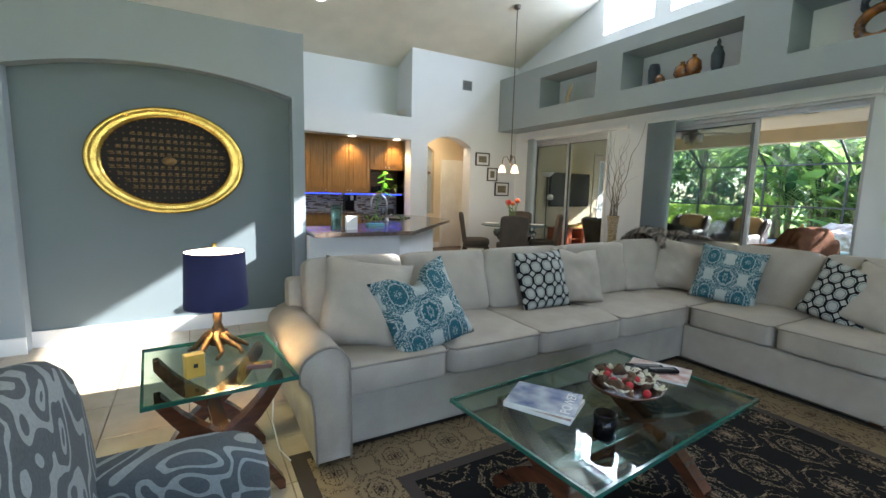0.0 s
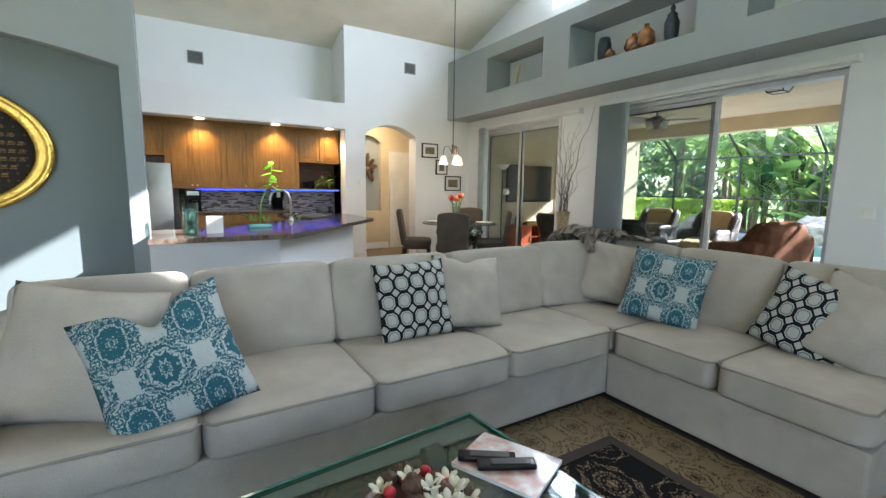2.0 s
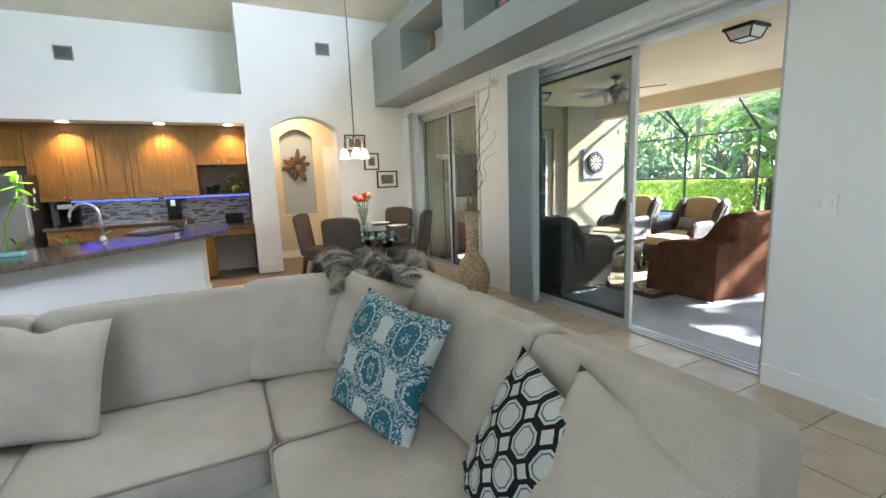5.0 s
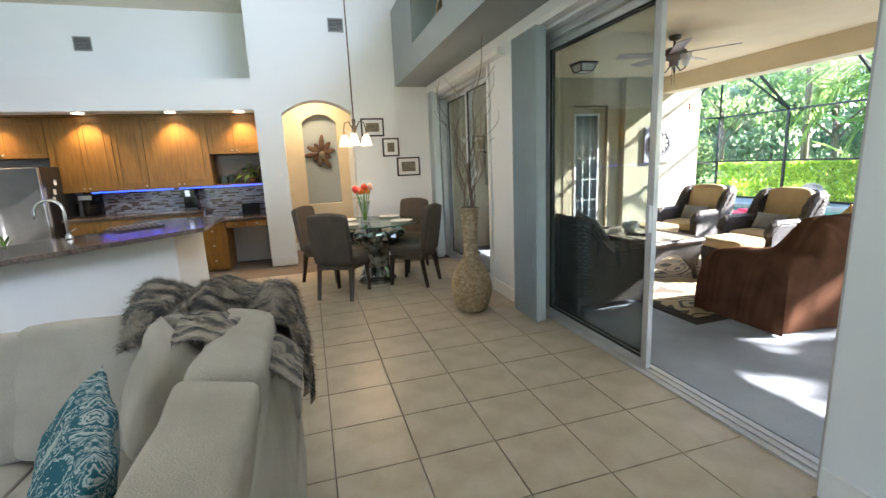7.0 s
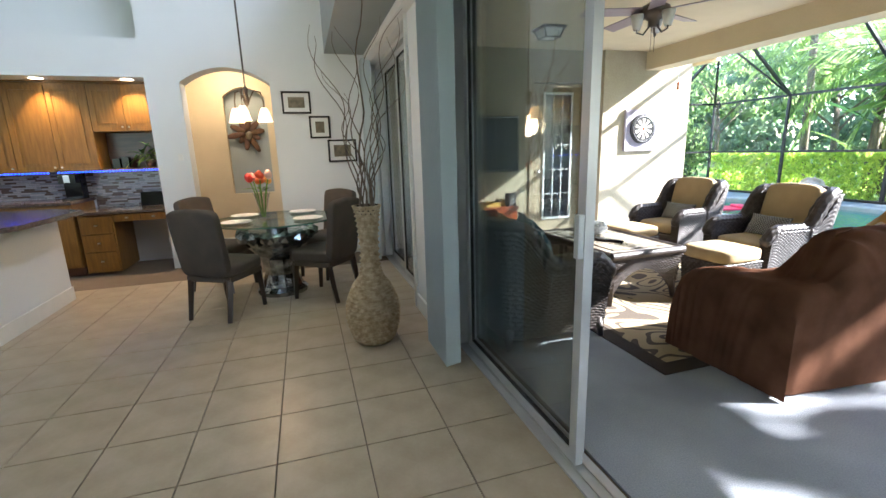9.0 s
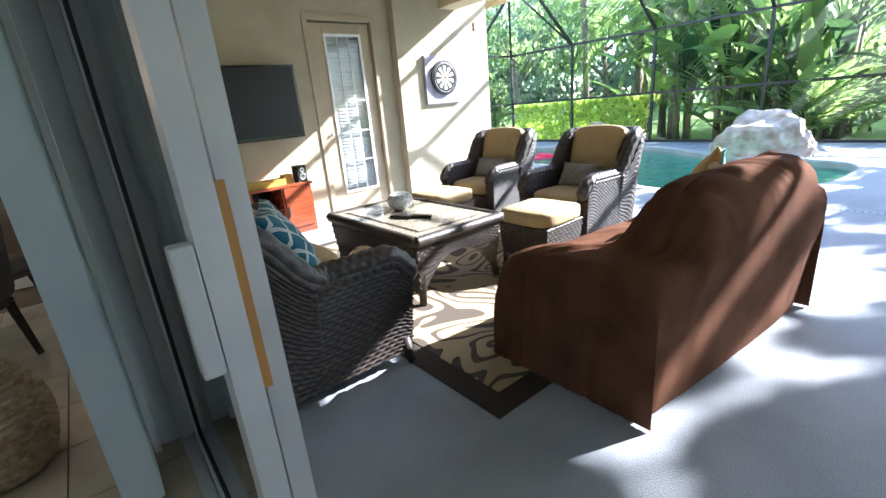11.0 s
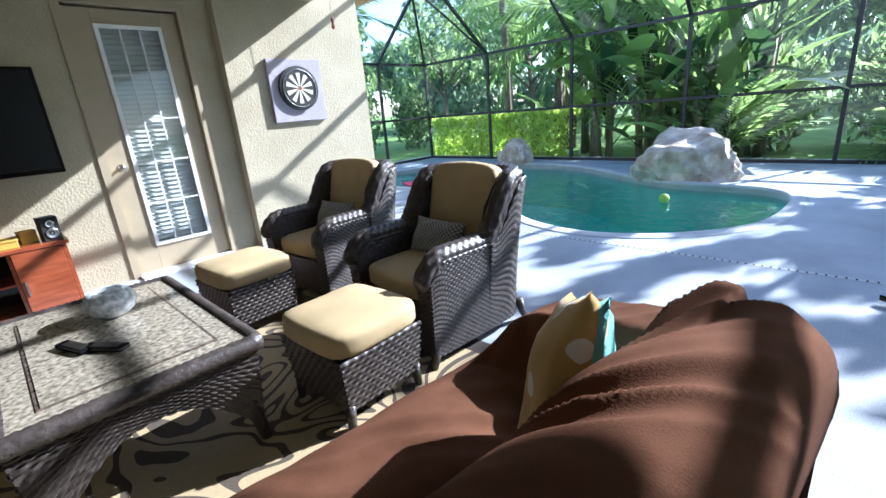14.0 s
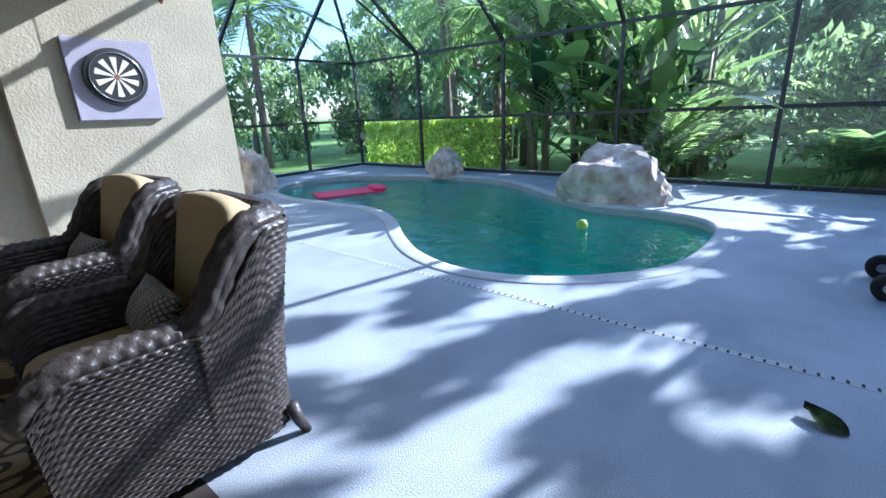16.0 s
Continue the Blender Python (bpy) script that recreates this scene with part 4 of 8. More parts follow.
for i in (1, 2):
    part("muntin", boxes((9.45 + i * 0.1467 - 0.006, 7.978, 0.28, 9.45 + i * 0.1467 + 0.006, 7.99, 2.13)), M["white_paint"], d1)
for j in range(1, 5):
    part("muntin", boxes((9.45, 7.979, 0.28 + j * 0.37 - 0.006, 9.89, 7.989, 0.28 + j * 0.37 + 0.006)), M["white_paint"], d1)
for i in range(3):
    for j in range(5):
        part("pane", boxes((9.452 + i * 0.1467, 7.995, 0.282 + j * 0.37, 9.452 + (i + 1) * 0.1467, 7.999, 0.282 + (j + 1) * 0.37)), M["door_glass"], d1)
for k in range(46):
    z = 0.27 + k * 0.041
    bm = boxes((9.43, -0.018, -0.001, 9.91, 0.018, 0.001))
    bm.transform(pose(0, 8.03, z, 62, 0, 0))
    part("slat", bm, M["blind"], d1)
bm = bmesh.new()
lathe(bm, [(0.0, 0), (0.028, 0), (0.028, 0.006), (0.012, 0.01), (0.012, 0.035), (0.026, 0.045), (0.026, 0.06), (0, 0.066)], segs=16)
bm.transform(pose(9.33, 7.99, 1.0, 90, 0, 0))
part("door_handle", bm, M["steel"], d1, "brushed metal knob", True)
structure("door_trim", boxes((9.17, 7.935, 0, 9.235, 8.0, 2.36), (10.065, 7.935, 0, 10.13, 8.0, 2.36), (9.235, 7.935, 2.295, 10.065, 8.0, 2.36)), M["door_paint"], "tan painted door trim", "trim")
structure("door_back", boxes((9.2, 8.12, 0, 10.1, 8.16, 2.3)), M["white_wall"], "plain room wall behind the door", "wall")
structure("threshold", boxes((9.22, 7.8, 0, 10.08, 7.99, 0.02)), M["white_paint"], "pale concrete door sill", "sill")
# darts
t = thing("dart_backboard", "square mauve-grey carpeted backing board on the wall", "board", 11.055, 7.80, 1.58)
part("panel", boxes((-0.31, -0.015, -0.315, 0.31, 0.028, 0.315), bevel=0.004), M["carpet_board"], t)
t = thing("dartboard", "round black and cream dartboard", "dartboard", 11.055, 7.783, 1.60)
bm = bmesh.new()
lathe(bm, [(0, 0), (0.225, 0), (0.225, 0.035), (0.2, 0.04), (0, 0.04)], segs=40)
bm.transform(pose(0, 0, 0, 90, 0, 0))
part("board", bm, M["dart_black"], t)
for k in range(20):
    if k % 2:
        a0, a1 = (k - 0.5) * math.pi / 10, (k + 0.5) * math.pi / 10
        for r0, r1 in ((0.02, 0.155),):
            bm = bmesh.new()
            pts = [(r0, a0), (r1, a0), (r1, (a0 + a1) / 2), (r1, a1), (r0, a1)]
            vs = [bm.verts.new((r * math.cos(a), -0.042, r * math.sin(a))) for r, a in pts]
            ws = [bm.verts.new((r * math.cos(a), -0.0395, r * math.sin(a))) for r, a in pts]
            bm.faces.new(vs)
            bm.faces.new(ws[::-1])
            for i in range(5):
                bm.faces.new((vs[i], ws[i], ws[(i + 1) % 5], vs[(i + 1) % 5]))
            part("segment", bm, M["dart_cream"], t)
part("bull", lathe(bmesh.new(), [(0, -0.002), (0.018, -0.002), (0.018, 0.002), (0, 0.002)], segs=14), M["red_wood"], t, "small red bullseye").matrix_local = pose(0, -0.042, 0, 90, 0, 0)
part("number_ring", tube(bmesh.new(), [(0.19 * math.cos(a * math.pi / 20), -0.044, 0.19 * math.sin(a * math.pi / 20)) for a in range(40)], 0.003, 5, True), M["steel"], t, "thin wire number ring", True)
t = thing("wind_chime", "small hanging wind chime with a red bead", "wind chime", 11.42, 7.5, 2.75)
part("cord", tube(bmesh.new(), [(0, 0, 0), (0, 0, -0.55)], 0.003, 5), M["steel"], t)
part("bead", lathe(bmesh.new(), [(0, -0.6), (0.02, -0.58), (0.012, -0.54), (0.02, -0.5), (0, -0.47)], segs=10), M["red_wood"], t, "red glass bead", True)

# ceiling fan and porch light
t = thing("ceiling_fan", "bronze ceiling fan with three frosted light cups", "ceiling fan", 9.12, 5.5, 2.75)
part("canopy", lathe(bmesh.new(), [(0, 0), (0.07, 0), (0.06, -0.04), (0.02, -0.06), (0, -0.06)]), M["fan_bronze"], t, "", True)
part("downrod", tube(bmesh.new(), [(0, 0, -0.05), (0, 0, -0.14)], 0.014), M["fan_bronze"], t)
part("motor", lathe(bmesh.new(), [(0, -0.12), (0.06, -0.13), (0.13, -0.17), (0.14, -0.21), (0.10, -0.25), (0.05, -0.28), (0.05, -0.33), (0, -0.34)]), M["fan_bronze"], t, "", True)
for k in range(5):
    bm = boxes((0.13, -0.07, -0.004, 0.66, 0.07, 0.004), bevel=0.003)
    bm.transform(pose(0, 0, -0.20, 0, 0, k * 72 + 18) @ pose(0, 0, 0, 12, 0, 0))
    b = part("blade", bm, M["fan_blade"], t)
for k in range(3):
    a = radians(k * 120 + 40)
    c, s = math.cos(a), math.sin(a)
    arm = part("light_arm", tube(bmesh.new(), [(0.03 * c, 0.03 * s, -0.32), (0.09 * c, 0.09 * s, -0.40), (0.15 * c, 0.15 * s, -0.38), (0.15 * c, 0.15 * s, -0.34)], 0.008), M["fan_bronze"], t, "", True)
    part("glass_cup", lathe(bmesh.new(), [(0.03, -0.36), (0.045, -0.31), (0.06, -0.23), (0.055, -0.23), (0.04, -0.31), (0.0, -0.345)], (0.15 * c, 0.15 * s, 0)), M["frost"], arm, "frosted glass cup", True)
for dx in (-0.02, 0.02):
    part("pull_chain", tube(bmesh.new(), [(dx, 0, -0.34), (dx, 0, -0.55)], 0.0025, 5), M["fan_bronze"], t)


def porch_light(x, y):
    t = thing("porch_light", "square bronze flush ceiling light with glass sides", "ceiling light", x, y, 2.75, 0, "porch ceiling lights")
    part("plate", boxes((-0.15, -0.15, -0.03, 0.15, 0.15, 0.0), bevel=0.004), M["dark_metal"], t)
    bm = boxes((-0.125, -0.125, -0.12, 0.125, 0.125, -0.03))
    for v in bm.verts:
        if v.co.z < -0.1:
            v.co.x *= 0.72
            v.co.y *= 0.72
    part("diffuser", bm, M["frost"], t, "pale glass diffuser")
    for sx in (-1, 1):
        for sy in (-1, 1):
            part("corner_bar", tube(bmesh.new(), [(sx * 0.128, sy * 0.128, -0.03), (sx * 0.092, sy * 0.092, -0.122)], 0.008, 6), M["dark_metal"], t)
    for a, b in (((-1, -1), (1, -1)), ((1, -1), (1, 1)), ((1, 1), (-1, 1)), ((-1, 1), (-1, -1))):
        part("lower_bar", tube(bmesh.new(), [(a[0] * 0.092, a[1] * 0.092, -0.122), (b[0] * 0.092, b[1] * 0.092, -0.122)], 0.008, 6), M["dark_metal"], t)


porch_light(8.85, 6.9)
porch_light(8.66, 3.46)
# ---- living room ----
M["teal_damask"] = medallions("teal_damask", (0.36, 0.385, 0.37), (0.026, 0.10, 0.128), 4.2)
M["octagon"] = octagons("black_octagon", (0.38, 0.37, 0.34), (0.010, 0.010, 0.012), (0.10, 0.15, 0.15), 12.5)
M["octagon_large"] = octagons("large_octagon", (0.38, 0.37, 0.34), (0.010, 0.010, 0.012), (0.035, 0.12, 0.13), 12.5)
M["chair_damask"] = scrolls("grey_damask", (0.085, 0.095, 0.10), (0.27, 0.285, 0.28), 3.2)
M["rug_dark"] = medallions("persian_field", (0.007, 0.006, 0.006), (0.23, 0.165, 0.10), 2.6, "XY", ((0.02, 0.045), (0.06, 0.12), (0.135, 0.25), (0.268, 0.9)))
M["rug_gold"] = medallions("persian_border", (0.21, 0.155, 0.09), (0.03, 0.02, 0.015), 3.3, "XY", ((0.03, 0.06), (0.085, 0.16), (0.18, 0.29), (0.31, 0.9)))
M["gold"] = mat("gilt", (0.72, 0.48, 0.12), 0.25, metal=1.0, color2=(0.5, 0.32, 0.07), scale=18, bump=0.35, bump_scale=70, fine=0.2)
M["fur"] = mat("fur", (0.36, 0.29, 0.215), 0.9, color2=(0.022, 0.015, 0.011), scale=11, detail=3, bump=0.9, bump_scale=120, fine=0.3, stretch=(1, 3.5, 1), sheen=0.3)
fur_ramp = [n for n in M["fur"].node_tree.nodes if n.bl_idname == "ShaderNodeValToRGB"][0]
fur_ramp.color_ramp.elements[0].position, fur_ramp.color_ramp.elements[1].position = 0.42, 0.58
M["navy"] = mat("navy_shade", (0.010, 0.012, 0.065), 0.8, scale=20, bump=0.2, bump_scale=300, fine=0.08)
M["green_glass"] = glass_mat("table_glass", (0.80, 0.94, 0.90), clear=0.93)
M["glass_edge"] = mat("glass_edge", (0.02, 0.11, 0.085), 0.08, spec=0.8)
M["walnut"] = mat("walnut", (0.115, 0.042, 0.020), 0.25, color2=(0.05, 0.018, 0.010), scale=4, stretch=(1, 1, 6), fine=0.15, coat=0.3)
M["antique"] = mat("antique_bronze", (0.16, 0.095, 0.04), 0.4, metal=0.9, color2=(0.06, 0.04, 0.02), scale=30, bump=0.5, bump_scale=90)
M["art"] = lattice("carved_panel", (0.008, 0.006, 0.005), (0.05, 0.028, 0.014), 19, 0.16, 0.95, "XZ", None, "F1", 0.12)
M["paper"] = mat("paper", (0.66, 0.66, 0.65), 0.6, scale=12)
M["cover_blue"] = mat("magazine_cover", (0.025, 0.055, 0.17), 0.3, color2=(0.42, 0.45, 0.50), scale=11, detail=2, coat=0.4, fine=0.2)
M["cover_mix"] = mat("magazine_picture", (0.62, 0.60, 0.58), 0.3, color2=(0.35, 0.15, 0.10), scale=16, detail=2, coat=0.4, fine=0.2)
M["petal_pale"] = mat("petal_pale", (0.62, 0.58, 0.45), 0.7, scale=20)
M["petal_red"] = mat("petal_red", (0.42, 0.015, 0.02), 0.6, scale=20)
M["cone_brown"] = mat("cone_brown", (0.13, 0.07, 0.035), 0.8, color2=(0.05, 0.025, 0.012), scale=20)
M["piping"] = mat("piping", (0.24, 0.21, 0.18), 0.9, bump=0.3, bump_scale=200)


def seam(bm, x0, y0, x1, y1, z, r=0.006):
    c = 0.03
    pts = [(x0 + c, y0, z), (x1 - c, y0, z), (x1, y0 + c, z), (x1, y1 - c, z), (x1 - c, y1, z), (x0 + c, y1, z), (x0, y1 - c, z), (x0, y0 + c, z)]
    return tube(bm, pts, r, 6, True)


sofa = thing("sectional_sofa", "large L-shaped sectional sofa in pale grey-beige linen", "sofa")
part("base", boxes((1.02, 2.24, 0.04, 4.75, 3.06, 0.31), bevel=0.02), M["sofa"], sofa)
part("base", boxes((3.90, 1.02, 0.04, 4.73, 2.235, 0.31), bevel=0.02), M["sofa"], sofa)
part("back_frame", boxes((1.02, 2.95, 0.312, 4.76, 3.09, 0.76), bevel=0.035), M["sofa"], sofa)
bm = boxes((4.62, 1.03, 0.312, 4.74, 2.925, 0.78), bevel=0.035)
for v in bm.verts:
    v.co.x -= 0.07 * max(0, v.co.z - 0.35)
part("back_frame", bm, M["sofa"], sofa)
XS = [1.10, 1.72, 2.38, 3.12, 3.90]
for k, (a, b2) in enumerate(zip(XS, XS[1:])):
    c = part("seat_cushion", puff(bmesh.new(), b2 - a - 0.006, 0.74, 0.165, ((a + b2) / 2, 2.555, 0.393), 12, 0.12, cuts=17, dent=0.024, seed=k), M["sofa"], sofa, "", True)
    part("piping", seam(bmesh.new(), a + 0.004, 2.186, b2 - 0.004, 2.92, 0.462), M["piping"], c, "", True)
    part("back_cushion", puff(bmesh.new(), b2 - a - 0.006, 0.44, 0.19, (0, 0, 0), 12, 0.14, pose((a + b2) / 2, 2.88, 0.67, 76, 0, 0), cuts=17, dent=0.045, seed=k + 9), M["sofa"], sofa, "", True)
    part("back_piping", tube(bmesh.new(), [(a + 0.03, 2.865, 0.862), ((a + b2) / 2, 2.855, 0.882), (b2 - 0.03, 2.865, 0.862)], 0.006, 6), M["piping"], sofa, "", True)
part("corner_cushion", puff(bmesh.new(), 0.66, 0.72, 0.165, (4.235, 2.57, 0.393), 12, 0.12, cuts=17, dent=0.024, seed=4), M["sofa"], sofa, "", True)
part("corner_back", puff(bmesh.new(), 0.60, 0.46, 0.19, (0, 0, 0), 12, 0.14, pose(4.16, 2.84, 0.68, 76, 0, -10), cuts=17, dent=0.045, seed=5), M["sofa"], sofa, "", True)
for k, (a, b2) in enumerate(((1.61, 2.20), (1.02, 1.605))):
    c = part("seat_cushion", puff(bmesh.new(), 0.74, b2 - a - 0.006, 0.165, (4.245, (a + b2) / 2, 0.393), 12, 0.12, cuts=17, dent=0.024, seed=k + 20), M["sofa"], sofa, "", True)
    part("piping", seam(bmesh.new(), 3.876, a + 0.004, 4.57, b2 - 0.004, 0.462), M["piping"], c, "", True)
for k, (a, b2) in enumerate(((2.22, 2.80), (1.63, 2.21), (1.03, 1.62))):
    part("back_cushion", puff(bmesh.new(), b2 - a - 0.006, 0.47, 0.19, (0, 0, 0), 12, 0.14, pose(4.585, (a + b2) / 2, 0.685, 78, 0, -90), cuts=17, dent=0.045, seed=k + 30), M["sofa"], sofa, "", True)
# rolled arm
def arm_section(f):
    return spline([(0.17, 0.04), (0.17, 0.28), (0.165, 0.46), (0.155, 0.54), (0.10, 0.595), (0.02, 0.59), (-0.05, 0.535), (-0.06, 0.45), (-0.015, 0.39), (0.0, 0.28), (0.01, 0.04)], f)


bm = bmesh.new()
ring0 = []
for yy in (2.14, 2.155, 2.5, 2.9, 3.07):
    k = 0.96 if yy < 2.15 else 1.0
    ring0.append([bm.verts.new((0.98 + 0.06 + (arm_section(i / 30)[0] - 0.06) * k, yy, 0.33 + (arm_section(i / 30)[1] - 0.33) * k)) for i in range(31)])
for A, B2 in zip(ring0, ring0[1:]):
    for i in range(30):
        bm.faces.new((A[i], A[i + 1], B2[i + 1], B2[i]))
bm.faces.new(ring0[0])
bm.faces.new(ring0[-1][::-1])
part("rolled_arm", bm, M["sofa"], sofa, "", True)
part("arm_piping", tube(bmesh.new(), [(0.98 + arm_section(i / 30)[0], 2.142, arm_section(i / 30)[1]) for i in range(31)], 0.006, 6), M["piping"], sofa, "", True)
for x, y in ((1.08, 2.3), (1.08, 3.0), (4.6, 3.0), (4.6, 1.08), (4.0, 1.08), (2.8, 2.3)):
    part("foot", boxes((x - 0.03, y - 0.03, 0, x + 0.03, y + 0.03, 0.045)), M["walnut"], sofa)


def cushion_thing(x, y, z, s, rz, tilt, lean, material, label, t=0.17, chop=0.0, sz=None):
    p = thing("throw_pillow", label, "pillow", group="pillows on the sectional")
    p.matrix_world = pose(x, y, z, 0, 0, rz) @ pose(0, 0, 0, -tilt, lean, 0)
    part("cover", pillow(bmesh.new(), s, sz or s, t, Matrix.Identity(4), x * 3 + y, chop=chop), M[material], p, "", True)
    return p


cushion_thing(1.36, 2.52, 0.68, 0.50, -16, 22, 8, "sofa", "large pale beige pillow against the sofa arm", 0.2)
cushion_thing(1.63, 2.36, 0.66, 0.48, 2, 24, -16, "teal_damask", "teal and white damask pillow with a chopped top", 0.17, 0.09)
cushion_thing(2.79, 2.67, 0.675, 0.44, -4, 20, -2, "octagon", "white pillow with a black octagon lattice", 0.15)
cushion_thing(3.15, 2.67, 0.68, 0.44, -10, 22, 4, "sofa", "plain beige pillow beside a patterned one", 0.16, 0.03)
cushion_thing(4.36, 2.58, 0.70, 0.46, -60, 20, 6, "sofa", "plain beige pillow in the sofa corner", 0.16)
cushion_thing(4.29, 2.14, 0.69, 0.47, -72, 24, 6, "teal_damask", "teal and grey damask pillow near the corner", 0.15)
cushion_thing(4.40, 1.43, 0.66, 0.43, -96, 20, 14, "octagon_large", "white pillow with black rope-like lattice lines", 0.15)
cushion_thing(4.44, 1.23, 0.655, 0.45, -84, 22, 18, "sofa", "large pale beige pillow at the sofa's end", 0.2)

# fur throw over the corner of the back
t = thing("fur_throw", "grey-brown striped faux fur throw over the sofa back", "blanket")


def throw_at(u, v):
    x = 4.24 + 0.58 * u
    prof = [(2.70, 0.82), (2.77, 0.90), (2.87, 0.955), (3.0, 0.93), (3.12, 0.85), (3.17, 0.74), (3.18, 0.64)]
    y, z = spline(prof, v)
    over = max(0.0, u - 0.86) / 0.14
    return (x - 0.02 * over, y - 0.25 * over * v, z + 0.03 * math.sin(7 * u) * math.sin(3 * v) - 0.22 * over * over + 0.03 * math.sin(u * 17))


bm = covered(throw_at, 60, 50, 0.03, 12.0, 9, 4)
rr = random.Random(5)
faces = bm.faces[:]
bm.normal_update()
for f in faces:
    for _ in range(8):
        a, b2 = rr.random(), rr.random()
        vs = [v.co for v in f.verts]
        p = vs[0].lerp(vs[1], a).lerp(vs[3].lerp(vs[2], a), b2)
        n = f.normal if f.normal.z > -0.2 or True else -f.normal
        d = (n * 0.5 + Vector((rr.uniform(-0.6, 0.6), rr.uniform(-0.6, 0.6), rr.uniform(-0.9, -0.1)))).normalized() * rr.uniform(0.016, 0.042)
        s = Vector((rr.uniform(-1, 1), rr.uniform(-1, 1), rr.uniform(-1, 1))).normalized() * 0.0014
        bm.faces.new([bm.verts.new(q) for q in (p - s, p + s, p + d)])
part("fur", bm, M["fur"], t)
t = thing("fur_throw", "end of the faux fur throw hanging behind the sofa", "blanket")
bm = covered(lambda u, v: (4.47 + 0.38 * v - 0.03 * v * v, 2.40 + 0.74 * u, 0.965 - 0.07 * v - 0.15 * v * v + 0.025 * math.sin(8 * u)), 36, 30, 0.02, 15.0, 6, 3)
bm.normal_update()
for f in bm.faces[:]:
    for _ in range(8):
        a, b2 = rr.random(), rr.random()
        vs = [v.co for v in f.verts]
        p = vs[0].lerp(vs[1], a).lerp(vs[3].lerp(vs[2], a), b2)
        d = (f.normal * 0.5 + Vector((rr.uniform(-0.6, 0.6), rr.uniform(-0.6, 0.6), rr.uniform(-0.9, -0.1)))).normalized() * rr.uniform(0.016, 0.042)
        s = Vector((rr.uniform(-1, 1), rr.uniform(-1, 1), rr.uniform(-1, 1))).normalized() * 0.0014
        bm.faces.new([bm.verts.new(q) for q in (p - s, p + s, p + d)])
part("fur", bm, M["fur"], t)

# patterned rug
t = thing("area_rug", "dark floral rug with a gold and black border", "rug")
part("edge", boxes((0.9, -0.9, 0, 3.98, 2.34, 0.006)), M["rug_border"], t)
part("border", boxes((0.97, -0.83, 0.0062, 3.91, 2.27, 0.009)), M["rug_gold"], t)
part("guard_stripe", boxes((1.30, -0.5, 0.0092, 3.58, 1.94, 0.0105)), M["rug_border"], t)
part("field", boxes((1.36, -0.44, 0.0107, 3.52, 1.88, 0.012)), M["rug_dark"], t)


# crossed-leg glass tables
def cross_leg(parent, cx, cy, w, h, along_x, thick=0.05, z0=0.0, dep=0.07):
    for s in (-1, 1):
        bm = bmesh.new()
        prof = [(-w / 2 * s, z0), (-w / 2 * s * 0.55, h * 0.30), (0, h * 0.52), (w / 2 * s * 0.6, h * 0.75), (w / 2 * s, h)]
        n = 12
        rows = []
        for i in range(n + 1):
            a, z = spline([list(q) for q in prof], i / n)
            row = []
            for dz, dd in ((-thick, -dep / 2), (thick, -dep / 2), (thick, dep / 2), (-thick, dep / 2)):
                q = (cx + a, cy + dd + s * 0.002, min(h, max(z0, z + dz * 0.8))) if along_x else (cx + dd + s * 0.002, cy + a, min(h, max(z0, z + dz * 0.8)))
                row.append(bm.verts.new(q))
            rows.append(row)
        for A, B2 in zip(rows, rows[1:]):
            for i in range(4):
                bm.faces.new((A[i], A[(i + 1) % 4], B2[(i + 1) % 4], B2[i]))
        bm.faces.new(rows[0][::-1])
        bm.faces.new(rows[-1])
        part("leg", bm, M["walnut"], parent)


def glass_top(parent, hx, hy, z, t=0.014):
    g = part("tabletop", boxes((-hx + 0.012, -hy + 0.012, z, hx - 0.012, hy - 0.012, z + t)), M["green_glass"], parent, "clear green-edged glass top")
    part("bevelled_edge", boxes((-hx, -hy, z, hx, -hy + 0.011, z + t), (-hx, hy - 0.011, z, hx, hy, z + t), (-hx, -hy + 0.011, z, -hx + 0.011, hy - 0.011, z + t), (hx - 0.011, -hy + 0.011, z, hx, hy - 0.011, z + t)), M["glass_edge"], parent)
    return g


t = thing("coffee_table", "low glass-topped coffee table on crossed wooden legs", "table", 2.06, 1.44, 0.012, 5)
glass_top(t, 0.58, 0.36, 0.414, 0.016)
for sx in (-0.34, 0.34):
    cross_leg(t, sx, 0, 0.58, 0.412, False, 0.045)
part("stretcher", boxes((-0.30, -0.03, 0.17, 0.30, 0.03, 0.23), bevel=0.006), M["walnut"], t)
TZ = 0.443
t = thing("end_table", "square glass end table on crossed walnut legs", "table", 0.60, 2.33, 0, 4)
glass_top(t, 0.27, 0.33, 0.53, 0.015)
for sy in (-0.20, 0.20):
    cross_leg(t, 0, sy, 0.46, 0.529, True, 0.05, 0, 0.06)
part("stretcher", boxes((-0.03, -0.165, 0.25, 0.03, 0.165, 0.31), bevel=0.006), M["walnut"], t)
